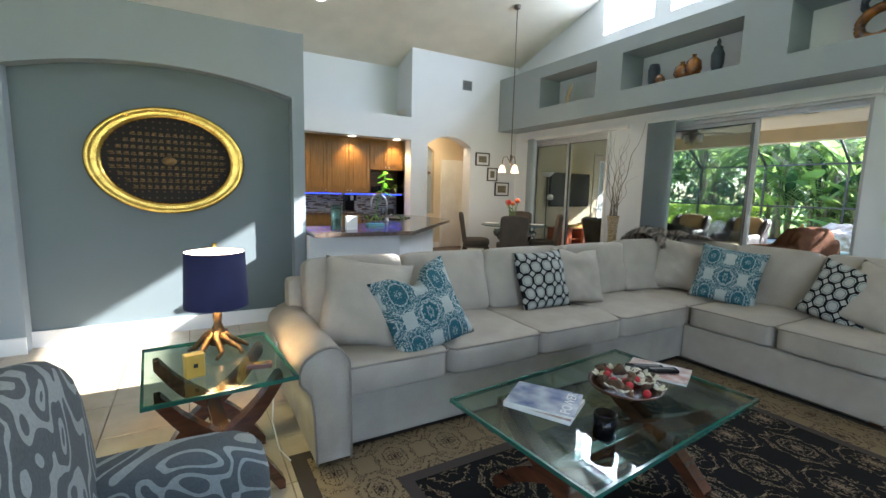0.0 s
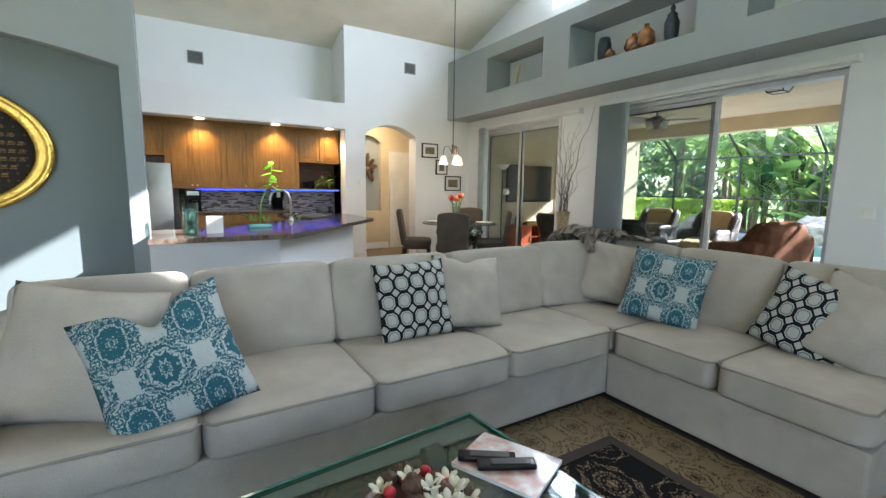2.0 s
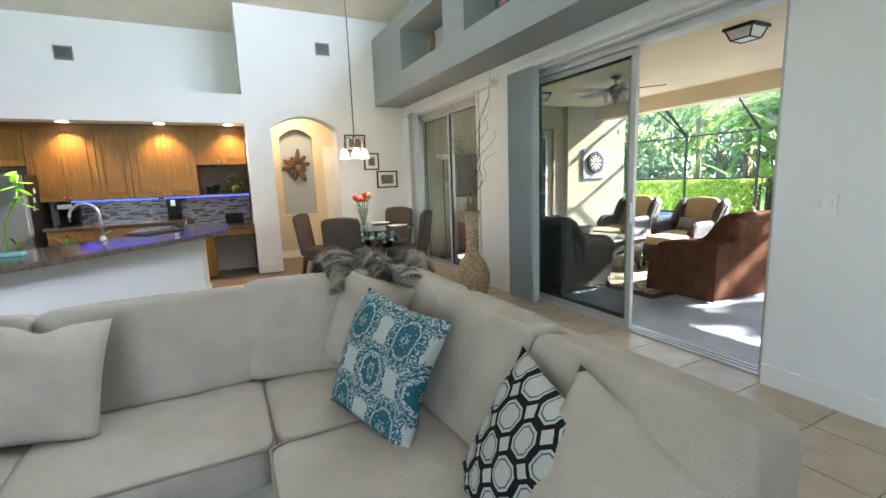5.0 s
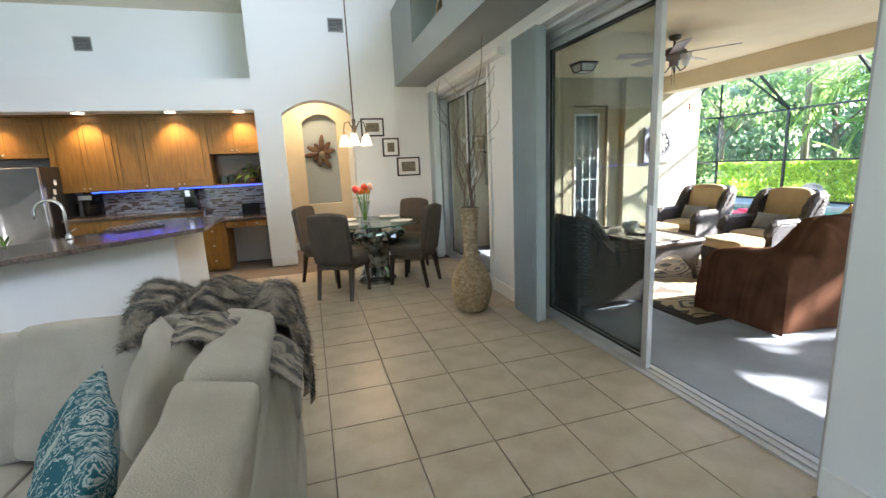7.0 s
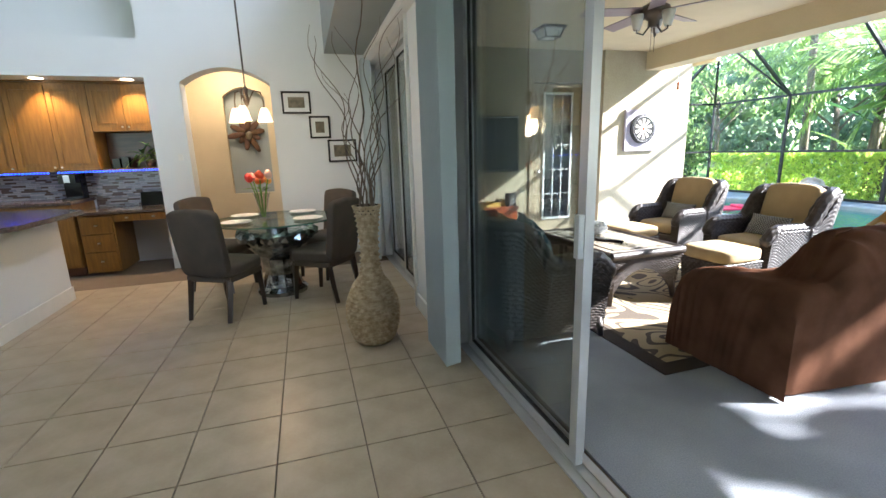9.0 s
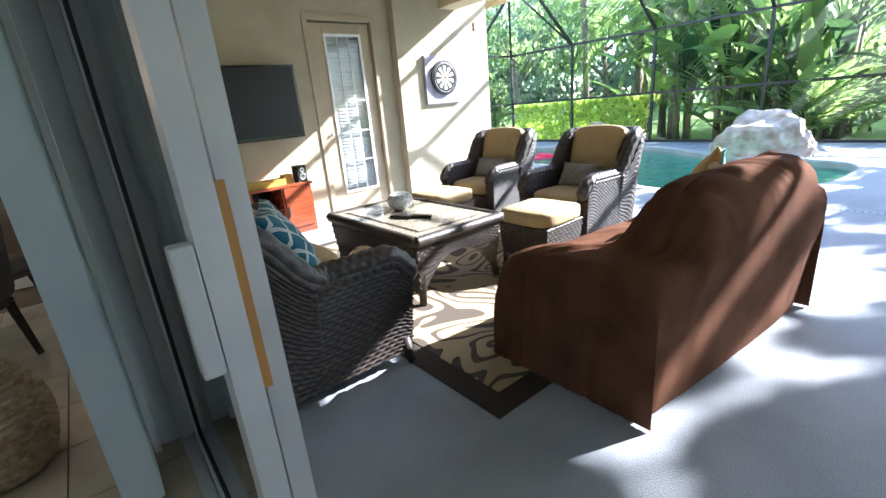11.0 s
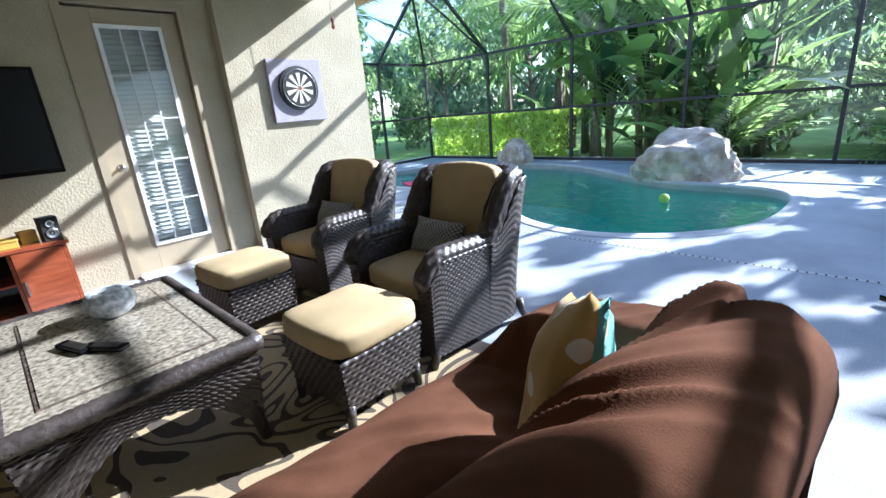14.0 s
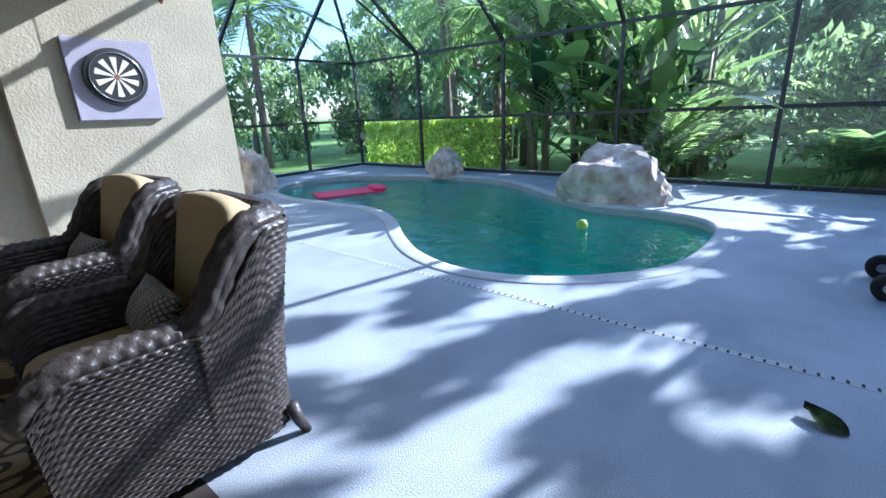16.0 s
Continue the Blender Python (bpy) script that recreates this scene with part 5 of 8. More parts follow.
# table lamp
t = thing("table_lamp", "table lamp with navy drum shade on a branch-like bronze base", "lamp", 0.62, 2.46, 0.546)
rr = random.Random(3)
for k in range(7):
    a = k * 0.9
    part("root", tube(bmesh.new(), [(0, 0, 0.10), (0.05 * math.cos(a), 0.05 * math.sin(a), 0.06 + 0.02 * (k % 2)), (0.10 * math.cos(a + 0.3), 0.10 * math.sin(a + 0.3), 0.025), (0.13 * math.cos(a + 0.1), 0.13 * math.sin(a + 0.1), 0.008)], 0.02, 7, taper=0.008), M["antique"], t, "", True)
part("stem", lathe(bmesh.new(), [(0, 0.02), (0.04, 0.04), (0.03, 0.10), (0.016, 0.14), (0.02, 0.17), (0.014, 0.23), (0.0, 0.23)], segs=16), M["antique"], t, "", True)
part("shade", lathe(bmesh.new(), [(0.135, 0.22), (0.125, 0.47), (0.122, 0.47), (0.132, 0.22)], segs=40), M["navy"], t, "navy blue drum shade", True)
part("shade_lining", lathe(bmesh.new(), [(0.1315, 0.222), (0.1215, 0.468)], segs=40), M["white_paint"], t, "white shade lining", True)
M["bulb"] = glow("lamp_bulb", (1.0, 0.72, 0.34), 6.0)
part("bulb", lathe(bmesh.new(), [(0, 0.24), (0.02, 0.25), (0.03, 0.30), (0.025, 0.34), (0, 0.355)], segs=14), M["bulb"], t, "lit warm bulb", True)
part("finial", lathe(bmesh.new(), [(0, 0.46), (0.012, 0.47), (0.006, 0.49), (0.01, 0.505), (0, 0.51)], segs=12), M["gold"], t, "small brass finial", True)
bulb_light = bpy.data.lights.new("table_lamp_light", "POINT")
bulb_light.energy, bulb_light.color, bulb_light.shadow_soft_size = 6, (1.0, 0.62, 0.28), 0.03
new("table_lamp_light", bulb_light).location = (0.62, 2.46, 0.546 + 0.40)
t = thing("candle_block", "square amber glass candle block with a dark dot", "candle", 0.52, 2.2, 0.546, 15)
part("glass", boxes((-0.035, -0.022, 0, 0.035, 0.022, 0.095), bevel=0.004), M["yellow"], t)
part("medallion", boxes((-0.008, -0.0245, 0.042, 0.008, -0.0222, 0.058)), M["dart_black"], t)
t = thing("picture_block", "dark wooden desk block with a brass plate", "ornament", 0.76, 2.18, 0.546, -10)
part("body", boxes((-0.05, -0.02, 0, 0.05, 0.02, 0.02), bevel=0.003), M["walnut"], t)
part("plate", boxes((-0.02, -0.012, 0.0202, 0.02, 0.012, 0.023)), M["gold"], t)
t = thing("power_cord", "thin white power cord trailing to the floor", "cable")
part("wire", tube(bmesh.new(), [(0.90, 2.62, 0.5), (0.87, 2.55, 0.3), (0.85, 2.5, 0.12), (0.87, 2.42, 0.006), (0.9, 2.3, 0.006)], 0.004, 6), M["white_paint"], t, "", True)

# things on the coffee table
def magazine(x, y, rz, z, material, w=0.21, h=0.275, th=0.012, label="glossy magazine lying on the glass table"):
    t = thing("magazine", label, "magazine", x, y, z, rz, "magazines on the coffee table")
    part("page_block", boxes((-w / 2, -h / 2, 0, w / 2, h / 2, th * 0.85)), M["paper"], t)
    part("cover", boxes((-w / 2 - 0.001, -h / 2 - 0.001, th * 0.85 + 0.0003, w / 2 + 0.001, h / 2 + 0.001, th)), M[material], t)
    return t


magazine(1.77, 1.52, 28, TZ, "cover_mix", th=0.02, label="thick stack-bottom magazine on the glass table")
mg = magazine(1.77, 1.52, 34, TZ + 0.0203, "cover_blue", th=0.012, label="blue magazine with a large white title")
cu = bpy.data.curves.new("title", "FONT")
cu.body, cu.size, cu.align_x, cu.extrude = "POWER", 0.055, "CENTER", 0.0004
ttl = new("title", cu)
ttl.data.materials.append(M["paper"])
ttl.parent = mg
ttl.matrix_local = pose(0, -0.118, 0.0128, 0, 0, 0)
magazine(2.52, 1.52, 25, TZ, "cover_mix", label="colourful magazine under two remotes")
for k, (dx, dy, r) in enumerate(((-0.03, 0.03, 55), (0.0, -0.03, 62))):
    t = thing("remote_control", "black remote control lying on a magazine", "remote", 2.5 + dx, 1.53 + dy, TZ + 0.0125, r, "remotes on the coffee table")
    part("casing", boxes((-0.022, -0.09, 0, 0.022, 0.09, 0.018), bevel=0.006), M["black"], t)
    part("keypad", boxes((-0.014, -0.07, 0.018, 0.014, 0.05, 0.0205)), M["dark_metal"], t)
t = thing("potpourri_bowl", "bowl of dried flowers, cones and red berries", "bowl", 2.17, 1.44, TZ)
part("bowl", lathe(bmesh.new(), [(0, 0), (0.08, 0), (0.15, 0.035), (0.16, 0.05), (0.145, 0.045), (0.07, 0.015), (0, 0.012)], segs=30), M["walnut"], t, "", True)
for k in range(44):
    a, r = rr.uniform(0, 6.28), 0.135 * math.sqrt(rr.random())
    px, py, pz = r * math.cos(a), r * math.sin(a), 0.045 + 0.05 * (1 - r / 0.14) + rr.uniform(0, 0.02)
    bm = bmesh.new()
    kind = k % 5
    if kind == 0:
        bmesh.ops.create_icosphere(bm, subdivisions=2, radius=0.017, matrix=pose(px, py, pz))
        part("berry", bm, M["petal_red"], t, "", True)
    elif kind in (1, 2):
        for q in range(5):
            bmesh.ops.create_icosphere(bm, subdivisions=1, radius=0.02, matrix=pose(px, py, pz, 0, 0, q * 72) @ pose(0.018, 0, 0, 0, -35, 0) @ Matrix.Diagonal((1, 0.6, 0.2, 1)))
        part("dried_flower", bm, M["petal_pale"], t)
    else:
        bmesh.ops.create_icosphere(bm, subdivisions=2, radius=0.024, matrix=pose(px, py, pz, 40 * k, 0, 0) @ Matrix.Diagonal((0.8, 0.8, 1.2, 1)))
        for v in bm.verts:
            v.co += 0.006 * noise.noise_vector(v.co * 90)
        part("cone", bm, M["cone_brown"], t)
t = thing("candle_jar", "dark glass candle jar on the coffee table", "candle", 1.80, 1.24, TZ)
part("jar", lathe(bmesh.new(), [(0, 0), (0.04, 0), (0.042, 0.09), (0.038, 0.09), (0.036, 0.02), (0, 0.02)], segs=24), M["black"], t, "", True)
part("wax", lathe(bmesh.new(), [(0.0358, 0.02), (0.0358, 0.06), (0, 0.058)], segs=20), M["navy"], t)

# damask armchair
t = thing("armchair", "upholstered armchair in grey and white damask", "armchair", 0.52, 1.12, 0, 0)
part("seat", puff(bmesh.new(), 0.50, 0.50, 0.2, (-0.04, 0, 0.36), 8, 0.1), M["chair_damask"], t, "", True)
part("base", boxes((-0.36, -0.36, 0.1, 0.2, 0.36, 0.27), bevel=0.02), M["chair_damask"], t)
part("back", puff(bmesh.new(), 0.17, 0.76, 0.68, (0, 0, 0), 5, 0.1, pose(-0.27, 0.02, 0.60, 0, -5, 0)), M["chair_damask"], t, "", True)
for s in (-1, 1):
    part("arm", puff(bmesh.new(), 0.50, 0.15, 0.40, (-0.08, s * 0.325, 0.46), 5, 0.04), M["chair_damask"], t, "", True)
for sx in (-0.3, 0.15):
    for sy in (-0.3, 0.3):
        part("leg", tube(bmesh.new(), [(sx, sy, 0.12), (sx, sy, 0)], 0.024, 8, taper=0.016), M["walnut"], t, "", True)

# oval gilt picture
t = thing("oval_picture", "oval carved dark panel in a wide gilt frame", "picture", 0.39, 4.745, 1.51)
RX, RZ2 = 0.585, 0.445
bm = bmesh.new()
prof = [(1.0, 0.0), (1.0, -0.03), (0.965, -0.05), (0.93, -0.042), (0.90, -0.03), (0.86, -0.038), (0.82, -0.02), (0.80, -0.012), (0.80, 0.0)]
rings = [[bm.verts.new((RX * math.cos(a * math.pi / 36) * (k if True else 1), y, RZ2 * math.sin(a * math.pi / 36) * k)) for a in range(72)] for k, y in prof]
for A, B2 in zip(rings, rings[1:]):
    for i in range(72):
        bm.faces.new((A[i], A[(i + 1) % 72], B2[(i + 1) % 72], B2[i]))
part("frame", bm, M["gold"], t, "", True)
bm = bmesh.new()
bm.faces.new([bm.verts.new((RX * 0.81 * math.cos(a * math.pi / 36), -0.008, RZ2 * 0.81 * math.sin(a * math.pi / 36))) for a in range(72)])
part("panel", bm, M["art"], t)
for k in range(9):
    z = 0.22 - k * 0.055
    half = 0.37 * math.sqrt(max(0.02, 1 - (z / 0.30) ** 2))
    n = int(half / 0.045)
    for i in range(-n, n + 1):
        if abs(z) < 0.03 and abs(i) < 2:
            continue
        part("carved_bar", boxes((i * 0.05 - 0.019, -0.0135, z - 0.016, i * 0.05 + 0.019, -0.0085, z - 0.009), (i * 0.05 - 0.012, -0.0135, z - 0.004, i * 0.05 + 0.015, -0.0085, z + 0.010)), M["antique"], t)
bm = bmesh.new()
bmesh.ops.create_uvsphere(bm, u_segments=24, v_segments=10, radius=1.0, matrix=pose(0, -0.01, 0) @ Matrix.Diagonal((0.055, 0.008, 0.035, 1)))
part("centre_boss", bm, M["antique"], t, "dark bronze oval centre", True)
# ---- pool, deck and screen cage ----
POOL = [(14.45, 3.75), (13.35, 3.86), (12.65, 4.42), (12.37, 5.1), (12.48, 5.75), (12.85, 6.35), (13.35, 7.0), (13.66, 7.75), (13.62, 8.7), (13.6, 9.7),
        (13.95, 10.6), (14.8, 11.1), (15.75, 10.75), (16.3, 9.6), (16.65, 8.4), (16.45, 7.2), (15.7, 6.1), (15.25, 5.3), (15.2, 4.5), (15.0, 3.95)]


def closed_spline(pts, per=5):
    n, out = len(pts), []
    for k in range(n):
        p0, p1, p2, p3 = pts[k - 1], pts[k], pts[(k + 1) % n], pts[(k + 2) % n]
        for i in range(per):
            s = i / per
            out.append(tuple(0.5 * (2 * b + (c - a) * s + (2 * a - 5 * b + 4 * c - d) * s * s + (3 * b - a - 3 * c + d) * s ** 3) for a, b, c, d in zip(p0, p1, p2, p3)))
    return out


def grown(pts, by):
    n, out = len(pts), []
    for k in range(n):
        a, b = Vector(pts[k - 1]), Vector(pts[(k + 1) % n])
        d = (b - a).normalized()
        out.append((pts[k][0] - d.y * by, pts[k][1] + d.x * by))
    return out


def sheet_with_hole(outer, hole, z):
    bm = bmesh.new()
    edges = []
    for ring in (outer, hole):
        vs = [bm.verts.new((x, y, z)) for x, y in ring]
        edges += [bm.edges.new((vs[i], vs[(i + 1) % len(vs)])) for i in range(len(vs))]
    bmesh.ops.triangle_fill(bm, use_beauty=True, use_dissolve=False, edges=edges)
    return bm


outline = closed_spline(POOL)
turned = 1 if sum(a[0] * b[1] - b[0] * a[1] for a, b in zip(outline, outline[1:] + outline[:1])) < 0 else -1
M["lawn"] = mat("lawn", (0.18, 0.30, 0.05), 0.9, color2=(0.10, 0.19, 0.03), scale=3, detail=8, bump=0.8, bump_scale=60, fine=0.3)
M["coping"] = mat("coping", (0.47, 0.48, 0.48), 0.8, color2=(0.38, 0.39, 0.40), scale=5, bump=0.4, bump_scale=100, fine=0.1)
M["plaster"] = mat("pool_plaster", (0.12, 0.47, 0.40), 0.7, color2=(0.085, 0.38, 0.35), scale=2, fine=0.08)
M["rock"] = mat("rock", (0.60, 0.54, 0.46), 0.9, color2=(0.27, 0.20, 0.14), scale=5, detail=12, bump=1.0, bump_scale=16, fine=0.2)
M["pink"] = mat("pink_foam", (0.75, 0.02, 0.10), 0.5)
M["ball_green"] = mat("ball_green", (0.33, 0.48, 0.06), 0.5)
m, nodes, links, b = M["water"], None, None, None
m.use_nodes = True
nodes, links = m.node_tree.nodes, m.node_tree.links
nodes.remove(nodes["Principled BSDF"])
tr, gl, mix, fr = nodes.new("ShaderNodeBsdfTransparent"), nodes.new("ShaderNodeBsdfGlossy"), nodes.new("ShaderNodeMixShader"), nodes.new("ShaderNodeMath")
tr.inputs["Color"].default_value = (0.74, 0.96, 0.93, 1)
gl.inputs["Roughness"].default_value = 0.02
fr.operation, fr.inputs[1].default_value = "POWER", 3.0
wl, wr = nodes.new("ShaderNodeLayerWeight"), nodes.new("ShaderNodeMapRange")
wl.inputs["Blend"].default_value = 0.5
wr.inputs["To Min"].default_value, wr.inputs["To Max"].default_value = 0.02, 0.75
wt, wn, wb = nodes.new("ShaderNodeTexCoord"), nodes.new("ShaderNodeTexNoise"), nodes.new("ShaderNodeBump")
wn.inputs["Scale"].default_value, wn.inputs["Detail"].default_value, wn.inputs["Distortion"].default_value = 4.0, 3.0, 0.6
wb.inputs["Strength"].default_value, wb.inputs["Distance"].default_value = 0.7, 0.05
links.new(wt.outputs["Object"], wn.inputs["Vector"])
links.new(wn.outputs["Fac"], wb.inputs["Height"])
for n in (gl, wl):
    links.new(wb.outputs["Normal"], n.inputs["Normal"])
links.new(wl.outputs["Facing"], fr.inputs[0])
links.new(fr.outputs["Value"], wr.inputs["Value"])
links.new(wr.outputs["Result"], mix.inputs["Fac"])
links.new(tr.outputs["BSDF"], mix.inputs[1])
links.new(gl.outputs["BSDF"], mix.inputs[2])
links.new(mix.outputs["Shader"], nodes["Material Output"].inputs["Surface"])

hole = grown(outline, 0.14 * turned)
bm = sheet_with_hole([(12.1, -9), (17.9, -9), (17.9, 12.8), (12.0, 12.8), (12.0, 7.95), (12.1, 7.9)], hole, 0.0)
structure("pool_deck", bm, M["deck"], "pale blue-grey textured concrete pool deck", "deck")
bm = bmesh.new()
far = [bm.verts.new((x, y, -0.125)) for x, y in ((-300, -300), (400, -300), (400, 300), (-300, 300))]
near = [bm.verts.new((x, y, -0.125)) for x, y in ((12.15, 3.2), (17.8, 3.2), (17.8, 11.7), (12.15, 11.7))]
for k in range(4):
    bm.faces.new((far[k], far[(k + 1) % 4], near[(k + 1) % 4], near[k]))
structure("ground", bm, M["lawn"], "green lawn around the house", "ground")
# coping: a rounded lip round the pool
bm = bmesh.new()
rings = []
for by, z in ((0.142, -0.02), (0.14, 0.003), (0.11, 0.010), (0.02, 0.012), (-0.02, 0.008), (-0.025, -0.03), (0.0, -0.05), (0.0, -0.14)):
    rings.append([bm.verts.new((x, y, z)) for x, y in grown(outline, by * turned)])
for A, B2 in zip(rings, rings[1:]):
    for i in range(len(A)):
        j = (i + 1) % len(A)
        bm.faces.new((A[i], A[j], B2[j], B2[i]))
structure("pool_coping", bm, M["coping"], "rounded pale concrete coping round the pool", "coping", True)
bm = bmesh.new()
rings = [[bm.verts.new((x, y, z)) for x, y in grown(outline, by * turned)] for by, z in ((0.0, -0.1), (0.0, -0.9), (-0.25, -1.15))]
for A, B2 in zip(rings, rings[1:]):
    for i in range(len(A)):
        j = (i + 1) % len(A)
        bm.faces.new((A[i], A[j], B2[j], B2[i]))
bm.faces.new(rings[-1])
structure("pool_shell", bm, M["plaster"], "blue-green plastered pool basin", "pool")
bm = bmesh.new()
bm.faces.new([bm.verts.new((x, y, -0.10)) for x, y in grown(outline, 0.005 * turned)])
structure("water", bm, M["water"], "clear green-blue pool water with ripples", "water")

# screen cage
def bar(bm, a, b, r=0.03):
    a, b = Vector(a), Vector(b)
    d = b - a
    q = d.to_track_quat("Z", "Y").to_matrix().to_4x4()
    bmesh.ops.create_cube(bm, size=1.0, matrix=Matrix.Translation((a + b) / 2) @ q @ Matrix.Diagonal((2 * r, 2 * r, d.length, 1)))
    return bm


XC, ZE, XR, ZR = 17.35, 2.43, 15.6, 3.75
cage = thing("screen_cage", "dark bronze aluminium pool screen enclosure", "enclosure", kind="structure")
posts = [12.15, 10.06, 7.9, 5.72, 3.58, 1.5, -0.6, -2.7, -4.8, -6.9]
for y in posts:
    part("post", bar(bmesh.new(), (XC, y, 0), (XC, y, ZE), 0.028), M["cage"], cage)
    part("rafter", bar(bmesh.new(), (XC, y, ZE), (XR, min(y, 10.6), ZR), 0.028), M["cage"], cage)
    if y < 11:
        part("roof_beam", bar(bmesh.new(), (XR, y, ZR), (11.4, y, ZR - 0.5), 0.03), M["cage"], cage)
for x in (15.75, 14.0, 12.3):
    part("post", bar(bmesh.new(), (x, 12.15, 0), (x, 12.15, ZE), 0.028), M["cage"], cage)
    part("rafter", bar(bmesh.new(), (x, 12.15, ZE), (min(x, XR), 10.6, ZR - 0.2), 0.028), M["cage"], cage)
for z in (0.03, 1.10, ZE):
    part("rail", bar(bmesh.new(), (XC, -9, z), (XC, 12.15, z), 0.026), M["cage"], cage)
    part("rail", bar(bmesh.new(), (12.05, 12.15, z), (XC, 12.15, z), 0.026), M["cage"], cage)
for y0, y1 in ((12.15, 10.06),):
    part("brace", bar(bmesh.new(), (XC, y1, ZE), (XR, 10.6, ZR), 0.018), M["cage"], cage)
part("purlin", bar(bmesh.new(), (XR, -9, ZR), (XR, 10.6, ZR), 0.03), M["cage"], cage)
part("purlin", bar(bmesh.new(), (13.5, -9, ZR - 0.25), (13.5, 10.6, ZR - 0.25), 0.026), M["cage"], cage)
# screen cloth between the bars: fine grey mesh that catches the sun
M["screen"] = bpy.data.materials.new("screen_cloth")
M["screen"].use_nodes = True
sn, sl = M["screen"].node_tree.nodes, M["screen"].node_tree.links
s_out, s_cloth, s_clear, s_back, s_two, s_mix = sn["Material Output"], sn["Principled BSDF"], sn.new("ShaderNodeBsdfTransparent"), sn.new("ShaderNodeBsdfTranslucent"), sn.new("ShaderNodeMixShader"), sn.new("ShaderNodeMixShader")
s_cloth.inputs["Base Color"].default_value, s_cloth.inputs["Roughness"].default_value = (0.42, 0.45, 0.48, 1), 0.7
s_back.inputs["Color"].default_value = (0.55, 0.58, 0.62, 1)
s_two.inputs["Fac"].default_value, s_mix.inputs["Fac"].default_value = 0.6, 0.035
sl.new(s_cloth.outputs["BSDF"], s_two.inputs[1])
sl.new(s_back.outputs["BSDF"], s_two.inputs[2])
sl.new(s_clear.outputs["BSDF"], s_mix.inputs[1])
sl.new(s_two.outputs["Shader"], s_mix.inputs[2])
sl.new(s_mix.outputs["Shader"], s_out.inputs["Surface"])


def screen_panel(*corners):
    bm = bmesh.new()
    bm.faces.new([bm.verts.new(c) for c in corners])
    part("screen", bm, M["screen"], cage)


for ya, yb in zip(posts, posts[1:]):
    for za, zb in ((0.03, 1.10), (1.10, ZE)):
        screen_panel((XC, ya, za), (XC, yb, za), (XC, yb, zb), (XC, ya, zb))
    yc, yd = min(ya, 10.6), min(yb, 10.6)
    screen_panel((XC, ya, ZE), (XC, yb, ZE), (XR, yd, ZR), (XR, yc, ZR))
    screen_panel((XR, yc, ZR), (XR, yd, ZR), (11.4, yd, ZR - 0.5), (11.4, yc, ZR - 0.5))
for xa, xb in ((12.3, 14.0), (14.0, 15.75), (15.75, XC)):
    for za, zb in ((0.03, 1.10), (1.10, ZE)):
        screen_panel((xa, 12.15, za), (xb, 12.15, za), (xb, 12.15, zb), (xa, 12.15, zb))
    screen_panel((xa, 12.15, ZE), (xb, 12.15, ZE), (min(xb, XR), 10.6, ZR - 0.2), (min(xa, XR), 10.6, ZR - 0.2))
structure("eave", boxes((11.4, 7.83, 2.70, 12.4, 14.0, 2.80), (12.4, 7.75, 2.64, 12.48, 14.0, 2.80)), M["patio_ceiling"], "overhanging roof eave with a gutter", "eave")
structure("roof", boxes((6.9, -6.2, 3.0, 11.4, 14.0, 3.08)), M["cage"], "low roof over the porch", "roof")

# rocks by the water
def boulder(label, x, y, sx, sy, sz, seed, rz=0):
    t = thing("boulder", label, "rock", x, y, -0.03, rz, "boulders round the pool")
    bm = bmesh.new()
    bmesh.ops.create_icosphere(bm, subdivisions=4, radius=1.0)
    for v in bm.verts:
        d = v.co.normalized()
        k = 1 + 0.32 * noise.noise(d * 1.3 + Vector((seed, 0, 0))) + 0.16 * noise.noise(d * 3.1 + Vector((0, seed, 0))) + 0.07 * noise.noise(d * 8 + Vector((0, 0, seed)))
        k = round(k * 9) / 9 * 0.25 + k * 0.75 + 0.05 * noise.noise(d * 15 + Vector((seed, 2, 0)))
        v.co = Vector((d.x * k * sx, d.y * k * sy, max(-0.02, (d.z * k + 0.1) * sz)))
    part("stone", bm, M["rock"], t)
    return t


boulder("large pale limestone boulder beside the pool", 15.80, 5.18, 0.60, 0.72, 0.66, 3.0)
boulder("smaller pale boulder at the pool's far edge", 16.75, 8.95, 0.32, 0.40, 0.46, 5.5)
boulder("pale boulder near the house corner", 13.62, 10.95, 0.42, 0.50, 0.72, 9.1)
t = thing("pool_float", "flat bright pink foam pool float on the water", "float", 14.70, 9.45, -0.095, -24)
bm = boxes((-0.62, -0.30, 0, 0.55, 0.30, 0.03), bevel=0.01)
part("mat", bm, M["pink"], t)
part("headrest", puff(bmesh.new(), 0.24, 0.58, 0.06, (0.50, 0, 0.05), 5, 0.2), M["pink"], t, "", True)
t = thing("ball", "small yellow-green ball floating in the pool", "ball", 14.36, 5.03, -0.05)
bm = bmesh.new()
bmesh.ops.create_uvsphere(bm, u_segments=18, v_segments=12, radius=0.062)
for v in bm.verts:
    v.co *= 1 + 0.01 * math.sin(8 * math.atan2(v.co.y, v.co.x))
part("shell", bm, M["ball_green"], t, "", True)
